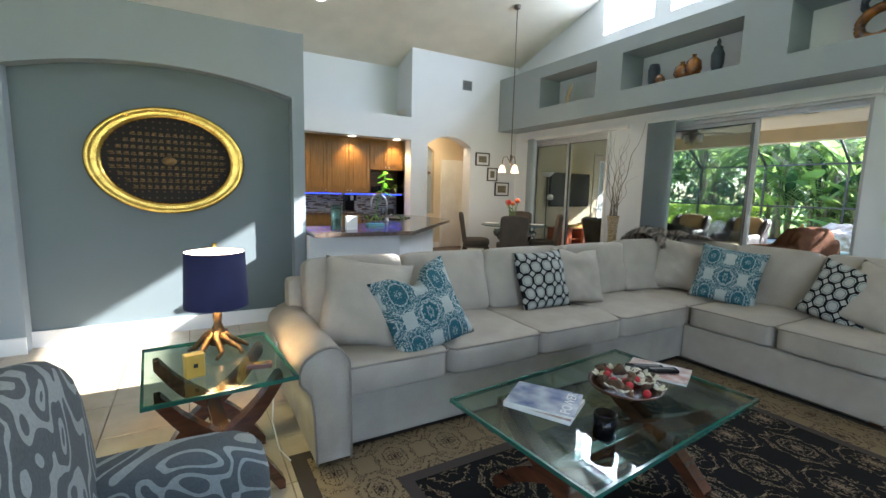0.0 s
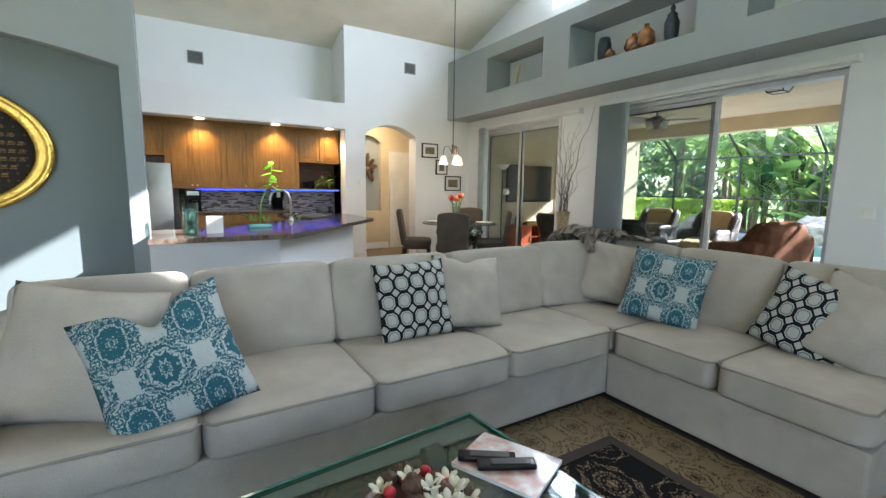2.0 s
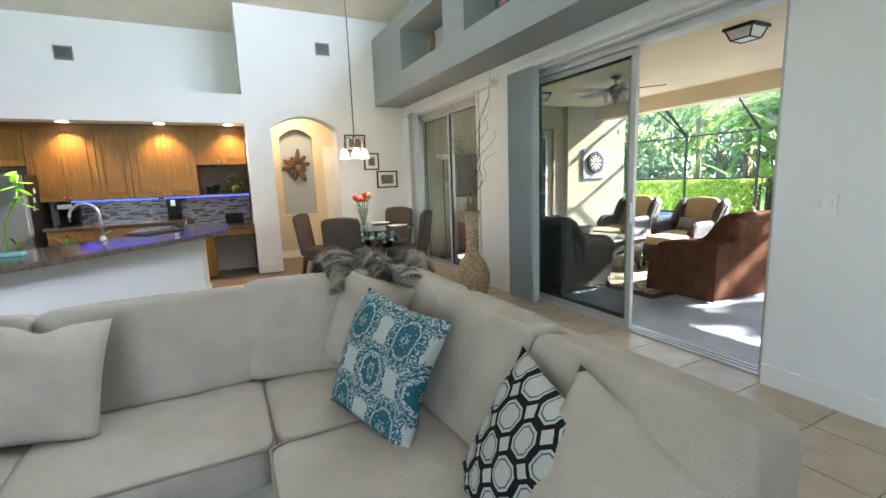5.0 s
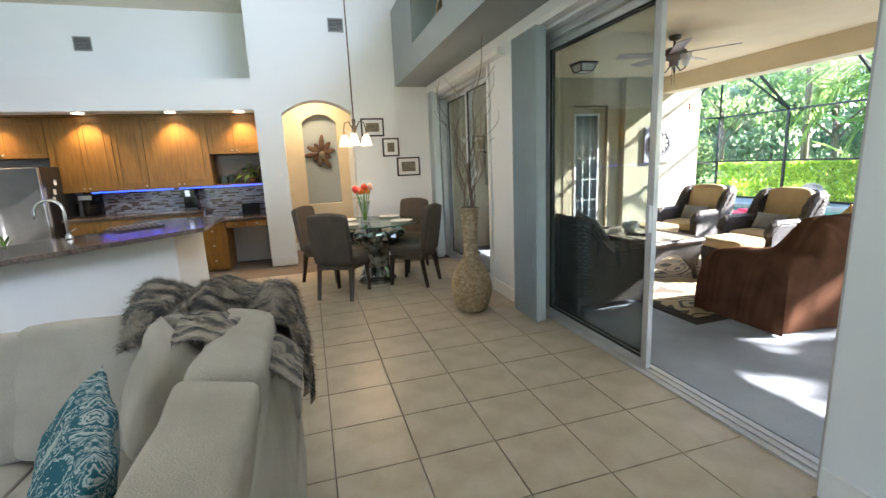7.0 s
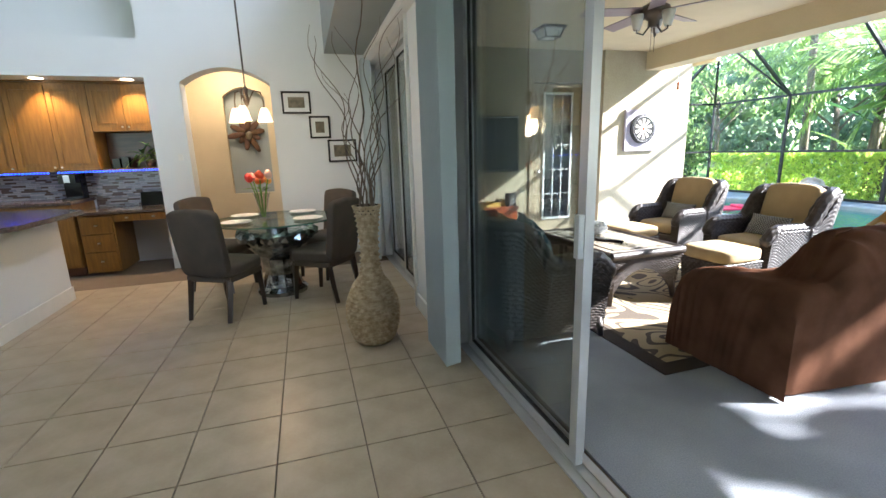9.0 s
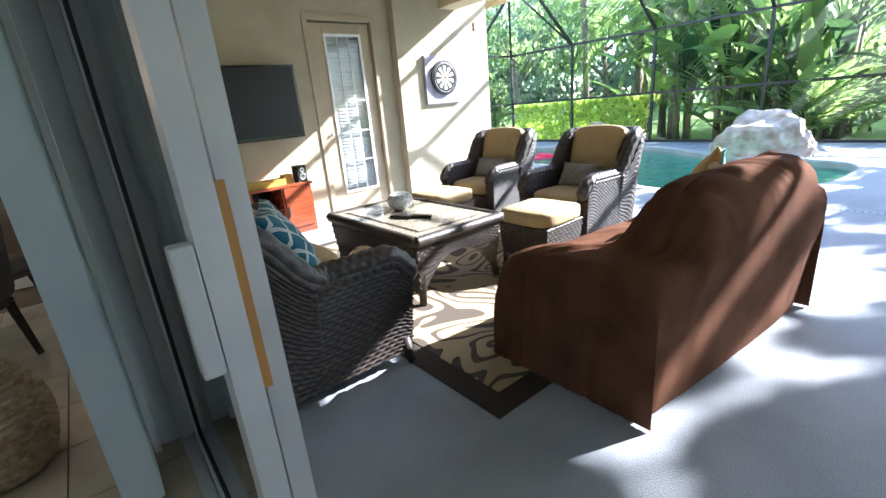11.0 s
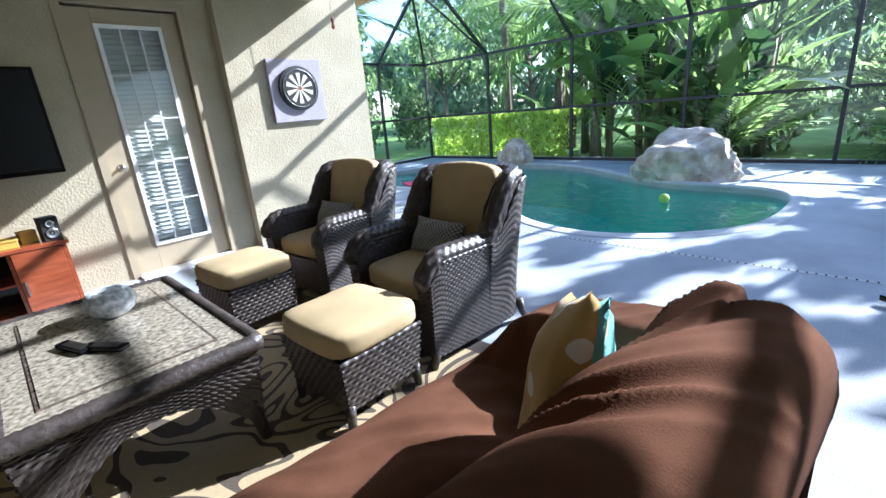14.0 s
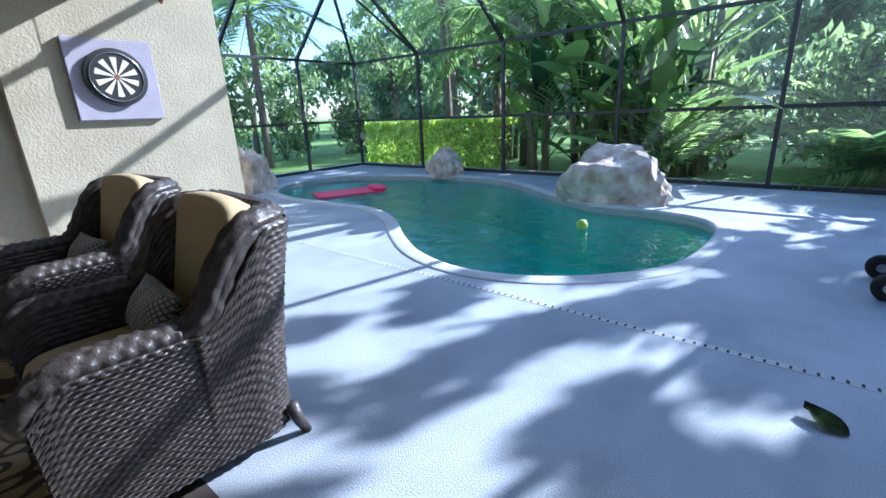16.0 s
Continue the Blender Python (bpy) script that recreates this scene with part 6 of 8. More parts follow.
# drain joint across the deck
t = thing("deck_drain", "narrow slotted drain strip set in the deck", "drain", kind="structure")
part("channel", boxes((12.09, -8.9, 0.0005, 12.14, 7.8, 0.002)), M["coping"], t)
bm = bmesh.new()
for k in range(330):
    y = 7.7 - k * 0.05
    box(bm, 12.1, y - 0.006, 0.002, 12.13, y + 0.006, 0.0028)
tagged(part("slot", bm, M["dart_black"], t), kind="stuff")
t = thing("fallen_leaf", "curled dry green and brown leaf on the deck", "leaf", 11.72, 2.98, 0.002, 60)
bm = bmesh.new()
lf = []
for i in range(9):
    f = i / 8
    w = 0.055 * math.sin(math.pi * f ** 0.8) + 0.002
    lf.append([bm.verts.new((f * 0.16 - 0.08, s * w, 0.006 + 0.03 * abs(s) * f + 0.015 * f * f)) for s in (-1, 0, 1)])
for A, B2 in zip(lf, lf[1:]):
    for i in (0, 1):
        bm.faces.new((A[i], A[i + 1], B2[i + 1], B2[i]))
M["dry_leaf"] = mat("dry_leaf", (0.03, 0.055, 0.012), 0.95, spec=0.1, color2=(0.012, 0.009, 0.005), scale=25)
part("blade", bm, M["dry_leaf"], t, "", True)
t = thing("grill_cart", "black wheeled grill cart on the deck", "grill", 13.52, 2.44, 0, -90)
for sy in (-0.22, 0.22):
    bm = bmesh.new()
    lathe(bm, [(0.03, -0.025), (0.07, -0.025), (0.085, -0.015), (0.085, 0.015), (0.07, 0.025), (0.03, 0.025)], segs=24)
    bm.transform(pose(-0.25, sy, 0.085, 90, 0, 0))
    w = part("wheel", bm, M["dart_black"], t, "", True)
    bm = bmesh.new()
    lathe(bm, [(0, -0.03), (0.03, -0.03), (0.03, 0.03), (0, 0.03)], segs=14)
    bm.transform(pose(-0.25, sy, 0.085, 90, 0, 0))
    part("hub", bm, M["steel"], w)
part("leg", tube(bmesh.new(), [(-0.25, -0.22, 0.09), (-0.12, -0.22, 0.55)], 0.015), M["dart_black"], t)
part("leg", tube(bmesh.new(), [(-0.25, 0.22, 0.09), (-0.12, 0.22, 0.55)], 0.015), M["dart_black"], t)
part("leg", tube(bmesh.new(), [(0.35, -0.22, 0.0), (0.22, -0.22, 0.55)], 0.015), M["dart_black"], t)
part("leg", tube(bmesh.new(), [(0.35, 0.22, 0.0), (0.22, 0.22, 0.55)], 0.015), M["dart_black"], t)
part("firebox", puff(bmesh.new(), 0.7, 0.5, 0.3, (0.28, 0, 0.68), 4, 0.1), M["dart_black"], t, "", True)

# ---- planting ----
def leaf_mat(name, c1, c2, rough=0.4):
    """A leaf that lets some light through."""
    m, nodes, links, b = node_mat(name, rough)
    oi, geo = nodes.new("ShaderNodeObjectInfo"), nodes.new("ShaderNodeNewGeometry")
    add = nodes.new("ShaderNodeMath")
    add.operation = "ADD"
    links.new(oi.outputs["Random"], add.inputs[0])
    links.new(geo.outputs["Random Per Island"], add.inputs[1])
    fra = nodes.new("ShaderNodeMath")
    fra.operation = "FRACT"
    links.new(add.outputs["Value"], fra.inputs[0])
    r = ramp_node(nodes, ((0.0, c2), (1.0, c1)))
    links.new(fra.outputs["Value"], r.inputs["Fac"])
    links.new(r.outputs["Color"], b.inputs["Base Color"])
    tl = nodes.new("ShaderNodeBsdfTranslucent")
    br = nodes.new("ShaderNodeHueSaturation")
    br.inputs["Value"].default_value, br.inputs["Saturation"].default_value = 2.6, 0.88
    links.new(r.outputs["Color"], br.inputs["Color"])
    links.new(br.outputs["Color"], tl.inputs["Color"])
    mix = nodes.new("ShaderNodeMixShader")
    mix.inputs["Fac"].default_value = 0.6
    links.new(b.outputs["BSDF"], mix.inputs[1])
    links.new(tl.outputs["BSDF"], mix.inputs[2])
    links.new(mix.outputs["Shader"], nodes["Material Output"].inputs["Surface"])
    return m


M["banana_leaf"] = leaf_mat("banana_leaf", (0.17, 0.26, 0.05), (0.008, 0.026, 0.008), 0.22)
M["palm_leaf"] = leaf_mat("palm_leaf", (0.20, 0.28, 0.06), (0.045, 0.095, 0.025), 0.35)
M["hedge_leaf"] = leaf_mat("hedge_leaf", (0.42, 0.46, 0.06), (0.15, 0.25, 0.03), 0.5)
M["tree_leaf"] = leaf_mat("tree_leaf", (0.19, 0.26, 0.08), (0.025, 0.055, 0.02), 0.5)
# paler, greyer greens put distance haze into the leaf colour
M["far_haze_leaf"] = leaf_mat("far_haze_leaf", (0.17, 0.24, 0.13), (0.06, 0.10, 0.06), 0.6)
M["bark"] = mat("bark", (0.20, 0.16, 0.12), 0.9, color2=(0.10, 0.08, 0.06), scale=6, stretch=(3, 3, 0.6), bump=0.8, bump_scale=30, fine=0.2)
M["stalk"] = mat("stalk", (0.14, 0.17, 0.05), 0.6, color2=(0.16, 0.12, 0.06), scale=5, stretch=(4, 4, 0.5), fine=0.15)
rnd = random.Random(7)


def blade_mesh(name, length, width, droop, seed):
    """A broad paddle leaf on its stem, folded along the midrib and torn at the edge."""
    bm = bmesh.new()
    rr = random.Random(seed)
    stem = length * 0.45
    tube(bm, [(0, 0, 0), (stem * 0.5, 0, stem * 0.02), (stem, 0, 0)], 0.022, 5, taper=0.012)
    n = 12
    rows = []
    for i in range(n + 1):
        f = i / n
        w = width * (math.sin(math.pi * min(1, f * 0.92 + 0.08)) ** 0.55) * (1 if 0 < i < n else 0.05)
        x = stem + length * f
        z = -droop * length * f * f
        cut = 1 - (0.35 * rr.random() if rr.random() < 0.3 else 0)
        rows.append([bm.verts.new((x, -w * cut, z + 0.22 * w)), bm.verts.new((x, 0, z)), bm.verts.new((x, w * cut, z + 0.22 * w))])
    for A, B2 in zip(rows, rows[1:]):
        for i in (0, 1):
            bm.faces.new((A[i], A[i + 1], B2[i + 1], B2[i]))
    me = bpy.data.meshes.new(name)
    bm.to_mesh(me)
    bm.free()
    me.shade_smooth()
    me.materials.append(M["banana_leaf"])
    return me


blades = [blade_mesh("leaf", 1.0 + 0.3 * (i % 3), 0.11 + 0.03 * (i % 4), 0.10 + 0.2 * (i % 3), i) for i in range(6)]


def banana(x, y, h, leaves, label="tall banana plant with broad torn leaves"):
    t = thing("banana_plant", label, "plant", x, y, -0.12, rnd.uniform(0, 360), "banana plants behind the cage")
    for k in range(3):
        a = k * 2.1
        hh = h * (0.5 + 0.18 * k)
        part("stalk", tube(bmesh.new(), [(0.15 * math.cos(a), 0.15 * math.sin(a), 0), (0.2 * math.cos(a), 0.2 * math.sin(a), hh * 0.6), (0.32 * math.cos(a), 0.32 * math.sin(a), hh)], 0.09, 7, taper=0.05), M["stalk"], t, "", True)
    for k in range(leaves):
        a = k * 137.5 + rnd.uniform(-20, 20)
        z = h * (0.05 + 0.85 * (k + 0.5) / leaves) * rnd.uniform(0.85, 1.1)
        o = new("leaf", blades[rnd.randrange(6)])
        o.parent = t
        up = rnd.uniform(25, 86)
        s = rnd.uniform(0.75, 1.15)
        o.matrix_local = pose(0.12 * math.cos(radians(a)), 0.12 * math.sin(radians(a)), z, 0, 0, a) @ pose(0, 0, 0, rnd.uniform(-30, 30), -up, 0) @ Matrix.Scale(s, 4)
    return t


def frond_mesh(name, length, leaflets, drop, width=0.30, seed=0):
    rr = random.Random(seed)
    bm = bmesh.new()
    pts = [Vector((length * f, 0, 0.25 * length * f - drop * length * f * f)) for f in [i / 10 for i in range(11)]]
    tube(bm, pts, 0.018, 5, taper=0.005)
    for k in range(leaflets):
        f = 0.12 + 0.86 * k / leaflets
        i = min(int(f * 10), 9)
        p = pts[i].lerp(pts[i + 1], f * 10 - i)
        ln = width * length * (0.5 + math.sin(math.pi * f)) * 0.62
        for s in (-1, 1):
            tip = p + Vector((ln * 0.55, s * ln * 0.85, -ln * rr.uniform(0.15, 0.55)))
            mid = p.lerp(tip, 0.5) + Vector((0, 0, 0.03))
            side = Vector((0.022, -s * 0.012, 0.0))
            a, b2, c = bm.verts.new(p), bm.verts.new(mid + side), bm.verts.new(mid - side)
            d = bm.verts.new(tip)
            bm.faces.new((a, b2, d, c))
    me = bpy.data.meshes.new(name)
    bm.to_mesh(me)
    bm.free()
    me.materials.append(M["palm_leaf"])
    return me


fronds = [frond_mesh("frond", 1.9 + 0.3 * i, 34, 0.55 + 0.18 * i, seed=i) for i in range(3)]
short_fronds = [frond_mesh("frond", 1.3 + 0.2 * i, 28, 0.5 + 0.15 * i, 0.34, seed=9 + i) for i in range(3)]


def palm(x, y, h, n=18, label="feathery palm with a slim grey trunk", low=False):
    t = thing("palm_tree", label, "palm", x, y, -0.12, rnd.uniform(0, 360), "palms round the pool")
    if not low:
        lean = rnd.uniform(-0.25, 0.25)
        part("trunk", tube(bmesh.new(), [(lean * (i / 8) ** 2, 0, h * i / 8) for i in range(9)], 0.12, 9, taper=0.08), M["bark"], t, "", True)
        top = (lean, 0, h)
    else:
        top = (0, 0, 0.15)
    for k in range(n):
        o = new("frond", (short_fronds if low else fronds)[rnd.randrange(3)])
        o.parent = t
        o.matrix_local = pose(*top, 0, 0, k * 137.5) @ pose(0, 0, 0, rnd.uniform(-25, 25), -rnd.uniform(-25, 65) if not low else -rnd.uniform(15, 75), 0)
    return t


def leaf_cloud(bm, centre, radius, count, size, rr, flat=1.0):
    for _ in range(count):
        d = Vector((rr.gauss(0, 1), rr.gauss(0, 1), rr.gauss(0, 1)))
        d.normalize()
        p = Vector(centre) + Vector((d.x * radius[0], d.y * radius[1], d.z * radius[2])) * rr.uniform(0.55, 1.0)
        q = Euler((rr.uniform(0, 6.3), rr.uniform(0, 6.3), rr.uniform(0, 6.3))).to_matrix()
        s = size * rr.uniform(0.6, 1.3)
        vs = [bm.verts.new(p + q @ Vector(c)) for c in ((-s, 0, 0), (0, -s * 0.45, s * 0.1), (s, 0, 0), (0, s * 0.45, s * 0.1))]
        bm.faces.new(vs)


def tree(x, y, h, spread, seed, label="broad green tree beyond the cage, some set only for shade", leafmat="tree_leaf", size=0.13, count=260, clumps=16, loose=(0.22, 0.40)):
    rr = random.Random(seed)
    t = thing("tree", label, "tree", x, y, -0.12, 0, "trees behind the pool")
    bm = bmesh.new()
    tube(bm, [(0, 0, 0), (0.1, 0.05, h * 0.3), (-0.05, 0.1, h * 0.6)], 0.16, 8, taper=0.09)
    limbs = []
    for k in range(7):
        a = k * 2.4
        z0 = h * (0.3 + 0.05 * k)
        e = Vector((spread * 0.6 * math.cos(a), spread * 0.6 * math.sin(a), h * (0.55 + 0.05 * k)))
        tube(bm, [(0, 0.05, z0), e * 0.5 + Vector((0, 0, z0 * 0.55)), e], 0.06, 6, taper=0.02)
        limbs.append(e)
    part("trunk", bm, M["bark"], t, "", True)
    bm = bmesh.new()
    for k in range(clumps):
        e = limbs[k % 7] + Vector((rr.uniform(-1, 1), rr.uniform(-1, 1), rr.uniform(-0.6, 1.0))) * spread * (0.38 if clumps < 20 else 0.55)
        r = spread * rr.uniform(*loose)
        leaf_cloud(bm, e, (r, r, r * 0.75), count, size, rr)
    part("crown", bm, M[leafmat], t)
    return t


def hedge(x0, x1, y0, y1, h, count, seed):
    rr = random.Random(seed)
    t = thing("hedge", "clipped yellow-green hedge behind the screen", "hedge", 0, 0, -0.12, kind="stuff")
    bm = bmesh.new()
    for _ in range(count):
        p = Vector((rr.uniform(x0, x1), rr.uniform(y0, y1), rr.uniform(0.05, h) ** 1.0))
        if rr.random() < 0.35:
            p.z = h + 0.05 * noise.noise(p * 2) + rr.uniform(-0.08, 0.05)
        else:
            p.x = x0 + 0.06 * rr.random() if rr.random() < 0.7 else p.x
        q = Euler((rr.uniform(0, 6.3), rr.uniform(0, 6.3), rr.uniform(0, 6.3))).to_matrix()
        s = 0.055 * rr.uniform(0.6, 1.3)
        bm.faces.new([bm.verts.new(p + q @ Vector(c)) for c in ((-s, 0, 0), (0, -s * 0.5, 0.01), (s, 0, 0), (0, s * 0.5, 0.01))])
    part("foliage", bm, M["hedge_leaf"], t)
    bm = bmesh.new()
    for k in range(int((y1 - y0) / 0.35)):
        tube(bm, [((x0 + x1) / 2, y0 + k * 0.35, 0), ((x0 + x1) / 2 + 0.1, y0 + k * 0.35 + 0.1, h * 0.9)], 0.015, 5)
    part("stem", bm, M["bark"], t)


hedge(18.0, 18.8, 8.4, 12.7, 1.12, 9000, 3)
for x, y, h, n in ((18.4, 7.6, 2.6, 20), (19.2, 6.4, 3.6, 24), (18.3, 5.6, 2.4, 22), (19.2, 4.9, 3.6, 24), (20.2, 7.2, 4.2, 24),
                   (20.4, 5.6, 4.2, 24), (19.6, 8.6, 3.6, 20), (20.8, 9.8, 4.0, 20), (19.0, 6.0, 1.6, 16), (18.4, 6.7, 2.0, 20), (18.5, 5.2, 1.5, 18)):
    banana(x, y, h, n)
# the palms at negative y are unseen, added to shade the pool deck
for x, y, h in ((19.3, 9.3, 3.6), (20.2, 11.5, 4.6), (18.9, 8.1, 3.2), (22.5, 13.0, 5.0), (16.6, 15.4, 4.0), (22.5, 6.4, 4.4),
                (18.8, -1.6, 3.2), (18.7, -3.0, 3.0), (19.8, -2.2, 3.4), (19.9, -0.6, 3.2), (18.7, -4.6, 3.2), (20.0, -5.4, 3.4), (19.4, -1.0, 2.4)):
    palm(x, y, h, 22)
for x, y in ((18.7, 2.5), (18.4, 1.7), (18.9, 0.8), (18.3, -0.2), (18.8, -1.4), (19.4, 2.3), (18.2, 5.2), (19.8, 1.4)):
    palm(x, y, 0, 20, "low bushy palm with arching fronds", True)


def shrub(x, y, r, h, seed, leafmat="tree_leaf", size=0.10, count=900):
    rr = random.Random(seed)
    t = thing("shrub", "dense dark green shrub under the trees", "shrub", x, y, -0.12, 0, "shrubs behind the cage")
    bm = bmesh.new()
    for k in range(6):
        a = k * 1.05
        tube(bm, [(0, 0, 0), (r * 0.4 * math.cos(a), r * 0.4 * math.sin(a), h * 0.5), (r * 0.7 * math.cos(a), r * 0.7 * math.sin(a), h * 0.8)], 0.03, 5, taper=0.01)
    part("stem", bm, M["bark"], t)
    bm = bmesh.new()
    for k in range(7):
        c = (rr.uniform(-0.5, 0.5) * r, rr.uniform(-0.5, 0.5) * r, h * rr.uniform(0.25, 0.8))
        leaf_cloud(bm, c, (r * 0.6, r * 0.6, h * 0.35), count // 7, size, rr)
    part("foliage", bm, M[leafmat], t)


for k in range(0, 6, 2):
    shrub(21.0 + 0.9 * math.sin(k * 2.1), 2.6 + k * 1.15, 1.3, 2.4 + 0.6 * math.sin(k * 1.7), 100 + k, "tree_leaf", 0.12, 1500)
for k in range(0, 8, 2):
    shrub(13.0 + k * 1.3, 16.6 + 0.5 * math.sin(k * 2.0), 1.3, 2.6, 130 + k, "tree_leaf", 0.12, 1300)
# trees with y below 2 stand out of view, added to dapple deck and patio
for k, (x, y, h, s) in enumerate(((25.5, 14, 5.4, 2.8), (27, 20.5, 6, 3.0), (19, 20.5, 5.6, 2.6), (28, 8, 5.4, 2.8), (20.0, -3.9, 9.2, 2.2), (21.5, -7.6, 10, 2.8), (20.0, -2.3, 5.9, 1.5), (20.3, -0.8, 6.0, 1.5), (20.2, -1.7, 6.2, 1.5), (20.2, -2.6, 8.2, 1.25), (20.6, -3.4, 8.6, 1.4), (20.0, 0.4, 6.2, 1.4), (19.6, -3.0, 9.4, 1.55), (20.4, -5.0, 6.0, 2.0))):
    if y > 2:
        tree(x, y, h, s, 20 + k, size=0.16, count=130)
    else:
        tree(x, y, h, s, 20 + k, count=44 if h < 7 else 100, clumps=60, loose=(0.08, 0.17))
# far trees and shrubs get their haze from the leaf colour alone
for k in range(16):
    tree(42 + 7 * math.sin(k * 1.9), -30 + k * 4.6, 8.0 + 1.6 * math.sin(k * 2.3), 5.2, 60 + k, "distant tree across the lawn, haze put into its leaf colour", "far_haze_leaf", 0.34, 210)
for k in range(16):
    shrub(38 + 2 * math.sin(k * 1.3), -26 + k * 4.0, 3.0, 3.2, 160 + k, "far_haze_leaf", 0.3, 700)
# ---- sliding doors ----
def frame_bars(y0, y1, z0, z1, x, w=0.05, d=0.035):
    return boxes((x - d / 2, y0, z0, x + d / 2, y0 + w, z1), (x - d / 2, y1 - w, z0, x + d / 2, y1, z1), (x - d / 2, y0 + w, z0, x + d / 2, y1 - w, z0 + w), (x - d / 2, y0 + w, z1 - w, x + d / 2, y1 - w, z1))


def slider(name, y0, y1, top, panels, label):
    d = tagged(part(name, boxes((6.85, y0, 0, 6.99, y0 + 0.04, top), (6.85, y1 - 0.04, 0, 6.99, y1, top), (6.85, y0 + 0.04, top - 0.05, 6.99, y1 - 0.04, top), (6.85, y0 + 0.04, 0, 6.99, y1 - 0.04, 0.012)), M["metal_frame"]), label, "sliding door", "", "structure")
    part("track_groove", boxes((6.89, y0 + 0.04, 0.0125, 6.90, y1 - 0.04, 0.02), (6.94, y0 + 0.04, 0.0125, 6.95, y1 - 0.04, 0.02)), M["steel"], d)
    for a, b2, x in panels:
        p = part("panel_frame", frame_bars(a, b2, 0.022, top - 0.052, x), M["metal_frame"], d)
        g = part("pane", boxes((x - 0.003, a + 0.05, 0.072, x + 0.003, b2 - 0.05, top - 0.102)), M["glass"], p, "tinted clear glass")
        g.visible_shadow = False
        part("gasket", frame_bars(a + 0.046, b2 - 0.046, 0.068, top - 0.098, x, 0.012, 0.02), M["dart_black"], p)
    return d


M["handle_wood"] = mat("handle_wood", (0.45, 0.22, 0.05), 0.4)
s2 = slider("door_2", 2.16, 4.66, 2.395, ((3.27, 4.56, 6.915), (3.33, 4.60, 6.965)), "white-framed sliding glass door, half open")
part("door_handle", boxes((6.93, 3.32, 0.86, 6.955, 3.35, 1.16), (6.90, 3.30, 0.90, 6.935, 3.32, 0.92)), M["handle_wood"], s2, "tan wooden pull handle")
part("latch", boxes((6.87, 3.272, 0.93, 6.897, 3.30, 1.10), bevel=0.004), M["metal_frame"], s2, "white door latch")
s1 = slider("door_3", 5.50, 7.60, 2.395, ((5.54, 6.60, 6.915), (6.55, 7.56, 6.965)), "white-framed sliding glass door, closed")
structure("door_trim", boxes((6.755, 4.62, 0, 6.779, 4.66, 2.44), (6.755, 5.50, 0, 6.779, 5.54, 2.44), (6.755, 7.56, 0, 6.779, 7.62, 2.44)), M["white_trim"], "narrow white door trim", "trim")
# valances and stacked vertical blinds
M["vane"] = mat("blind_vane", (0.50, 0.55, 0.58), 0.6, scale=2, fine=0.02)
for y0, y1, z0 in ((2.08, 4.76, 2.42), (5.1, 7.75, 2.40)):
    t = thing("blind_valance", "slim white headrail for vertical blinds", "headrail", 6.74, 0, z0)
    part("rail", boxes((-0.05, y0, 0, 0.038, y1, 0.05), bevel=0.004), M["white_trim"], t)
    part("end_bracket", boxes((-0.055, y0 - 0.012, -0.01, 0.038, y0 - 0.001, 0.06)), M["white_trim"], t)
for y0, n, lab in ((4.30, 17, "stack of pale grey-blue vertical blind vanes"), (7.3, 8, "stack of grey vertical blind vanes by the far door")):
    t = thing("vertical_blind", lab, "blind", 6.70, y0, 0.0)
    for k in range(n):
        bm = boxes((-0.055, -0.0012, 0.03, 0.055, 0.0012, 2.42))
        bm.transform(pose(0, k * 0.026, 0, 0, 0, 14))
        part("vane", bm, M["vane"], t)

# ---- dining corner ----
M["branch"] = mat("branch", (0.17, 0.13, 0.10), 0.8, color2=(0.09, 0.07, 0.05), scale=20)
M["rope_vase"] = mat("seagrass", (0.58, 0.47, 0.31), 0.85, color2=(0.34, 0.24, 0.13), scale=30, bump=0.5, bump_scale=80, fine=0.2)
t = thing("floor_vase", "tall bottle-shaped woven seagrass floor vase", "vase", 6.30, 4.93, 0)
prof = [[0.10, 0.0], [0.15, 0.05], [0.186, 0.18], [0.182, 0.30], [0.135, 0.42], [0.083, 0.50], [0.065, 0.62], [0.07, 0.80], [0.085, 0.95], [0.095, 1.0]]


def vase_skin(u, v):
    r, z = spline(prof, v)
    a = -2 * math.pi * u
    return (r * math.cos(a), r * math.sin(a), z)


part("woven_body", weave(bmesh.new(), vase_skin, 28, 38, 0.015), M["rope_vase"], t, "", True)
part("inside", lathe(bmesh.new(), [(0.085, 1.0), (0.06, 0.9), (0, 0.88)], segs=24), M["dart_black"], t)
rr = random.Random(12)
t = thing("branches", "bare curly willow branches in the floor vase", "branch", 6.30, 4.93, 0)
for k in range(13):
    a = rr.uniform(0, 6.28)
    h = rr.uniform(0.7, 1.45)
    pts = []
    for i in range(24):
        f = i / 23
        sp = 0.05 + 0.26 * f * f
        pts.append((sp * math.cos(a) + 0.05 * math.sin(14 * f + k) * (0.2 + f), sp * math.sin(a) * 0.8 + 0.05 * math.cos(12 * f + 2 * k) * (0.2 + f), 0.90 + h * f))
    part("twig", tube(bmesh.new(), pts, 0.006, 5, taper=0.0015), M["branch"], t, "", True)
pts = [(-0.02 + 0.02 * math.sin(i), -0.05 - 0.42 * (i / 16) ** 1.6, 0.9 + 1.45 * (i / 16) + 0.03 * math.sin(i * 1.3)) for i in range(17)]
part("twig", tube(bmesh.new(), pts, 0.009, 6, taper=0.002), M["branch"], t, "", True)

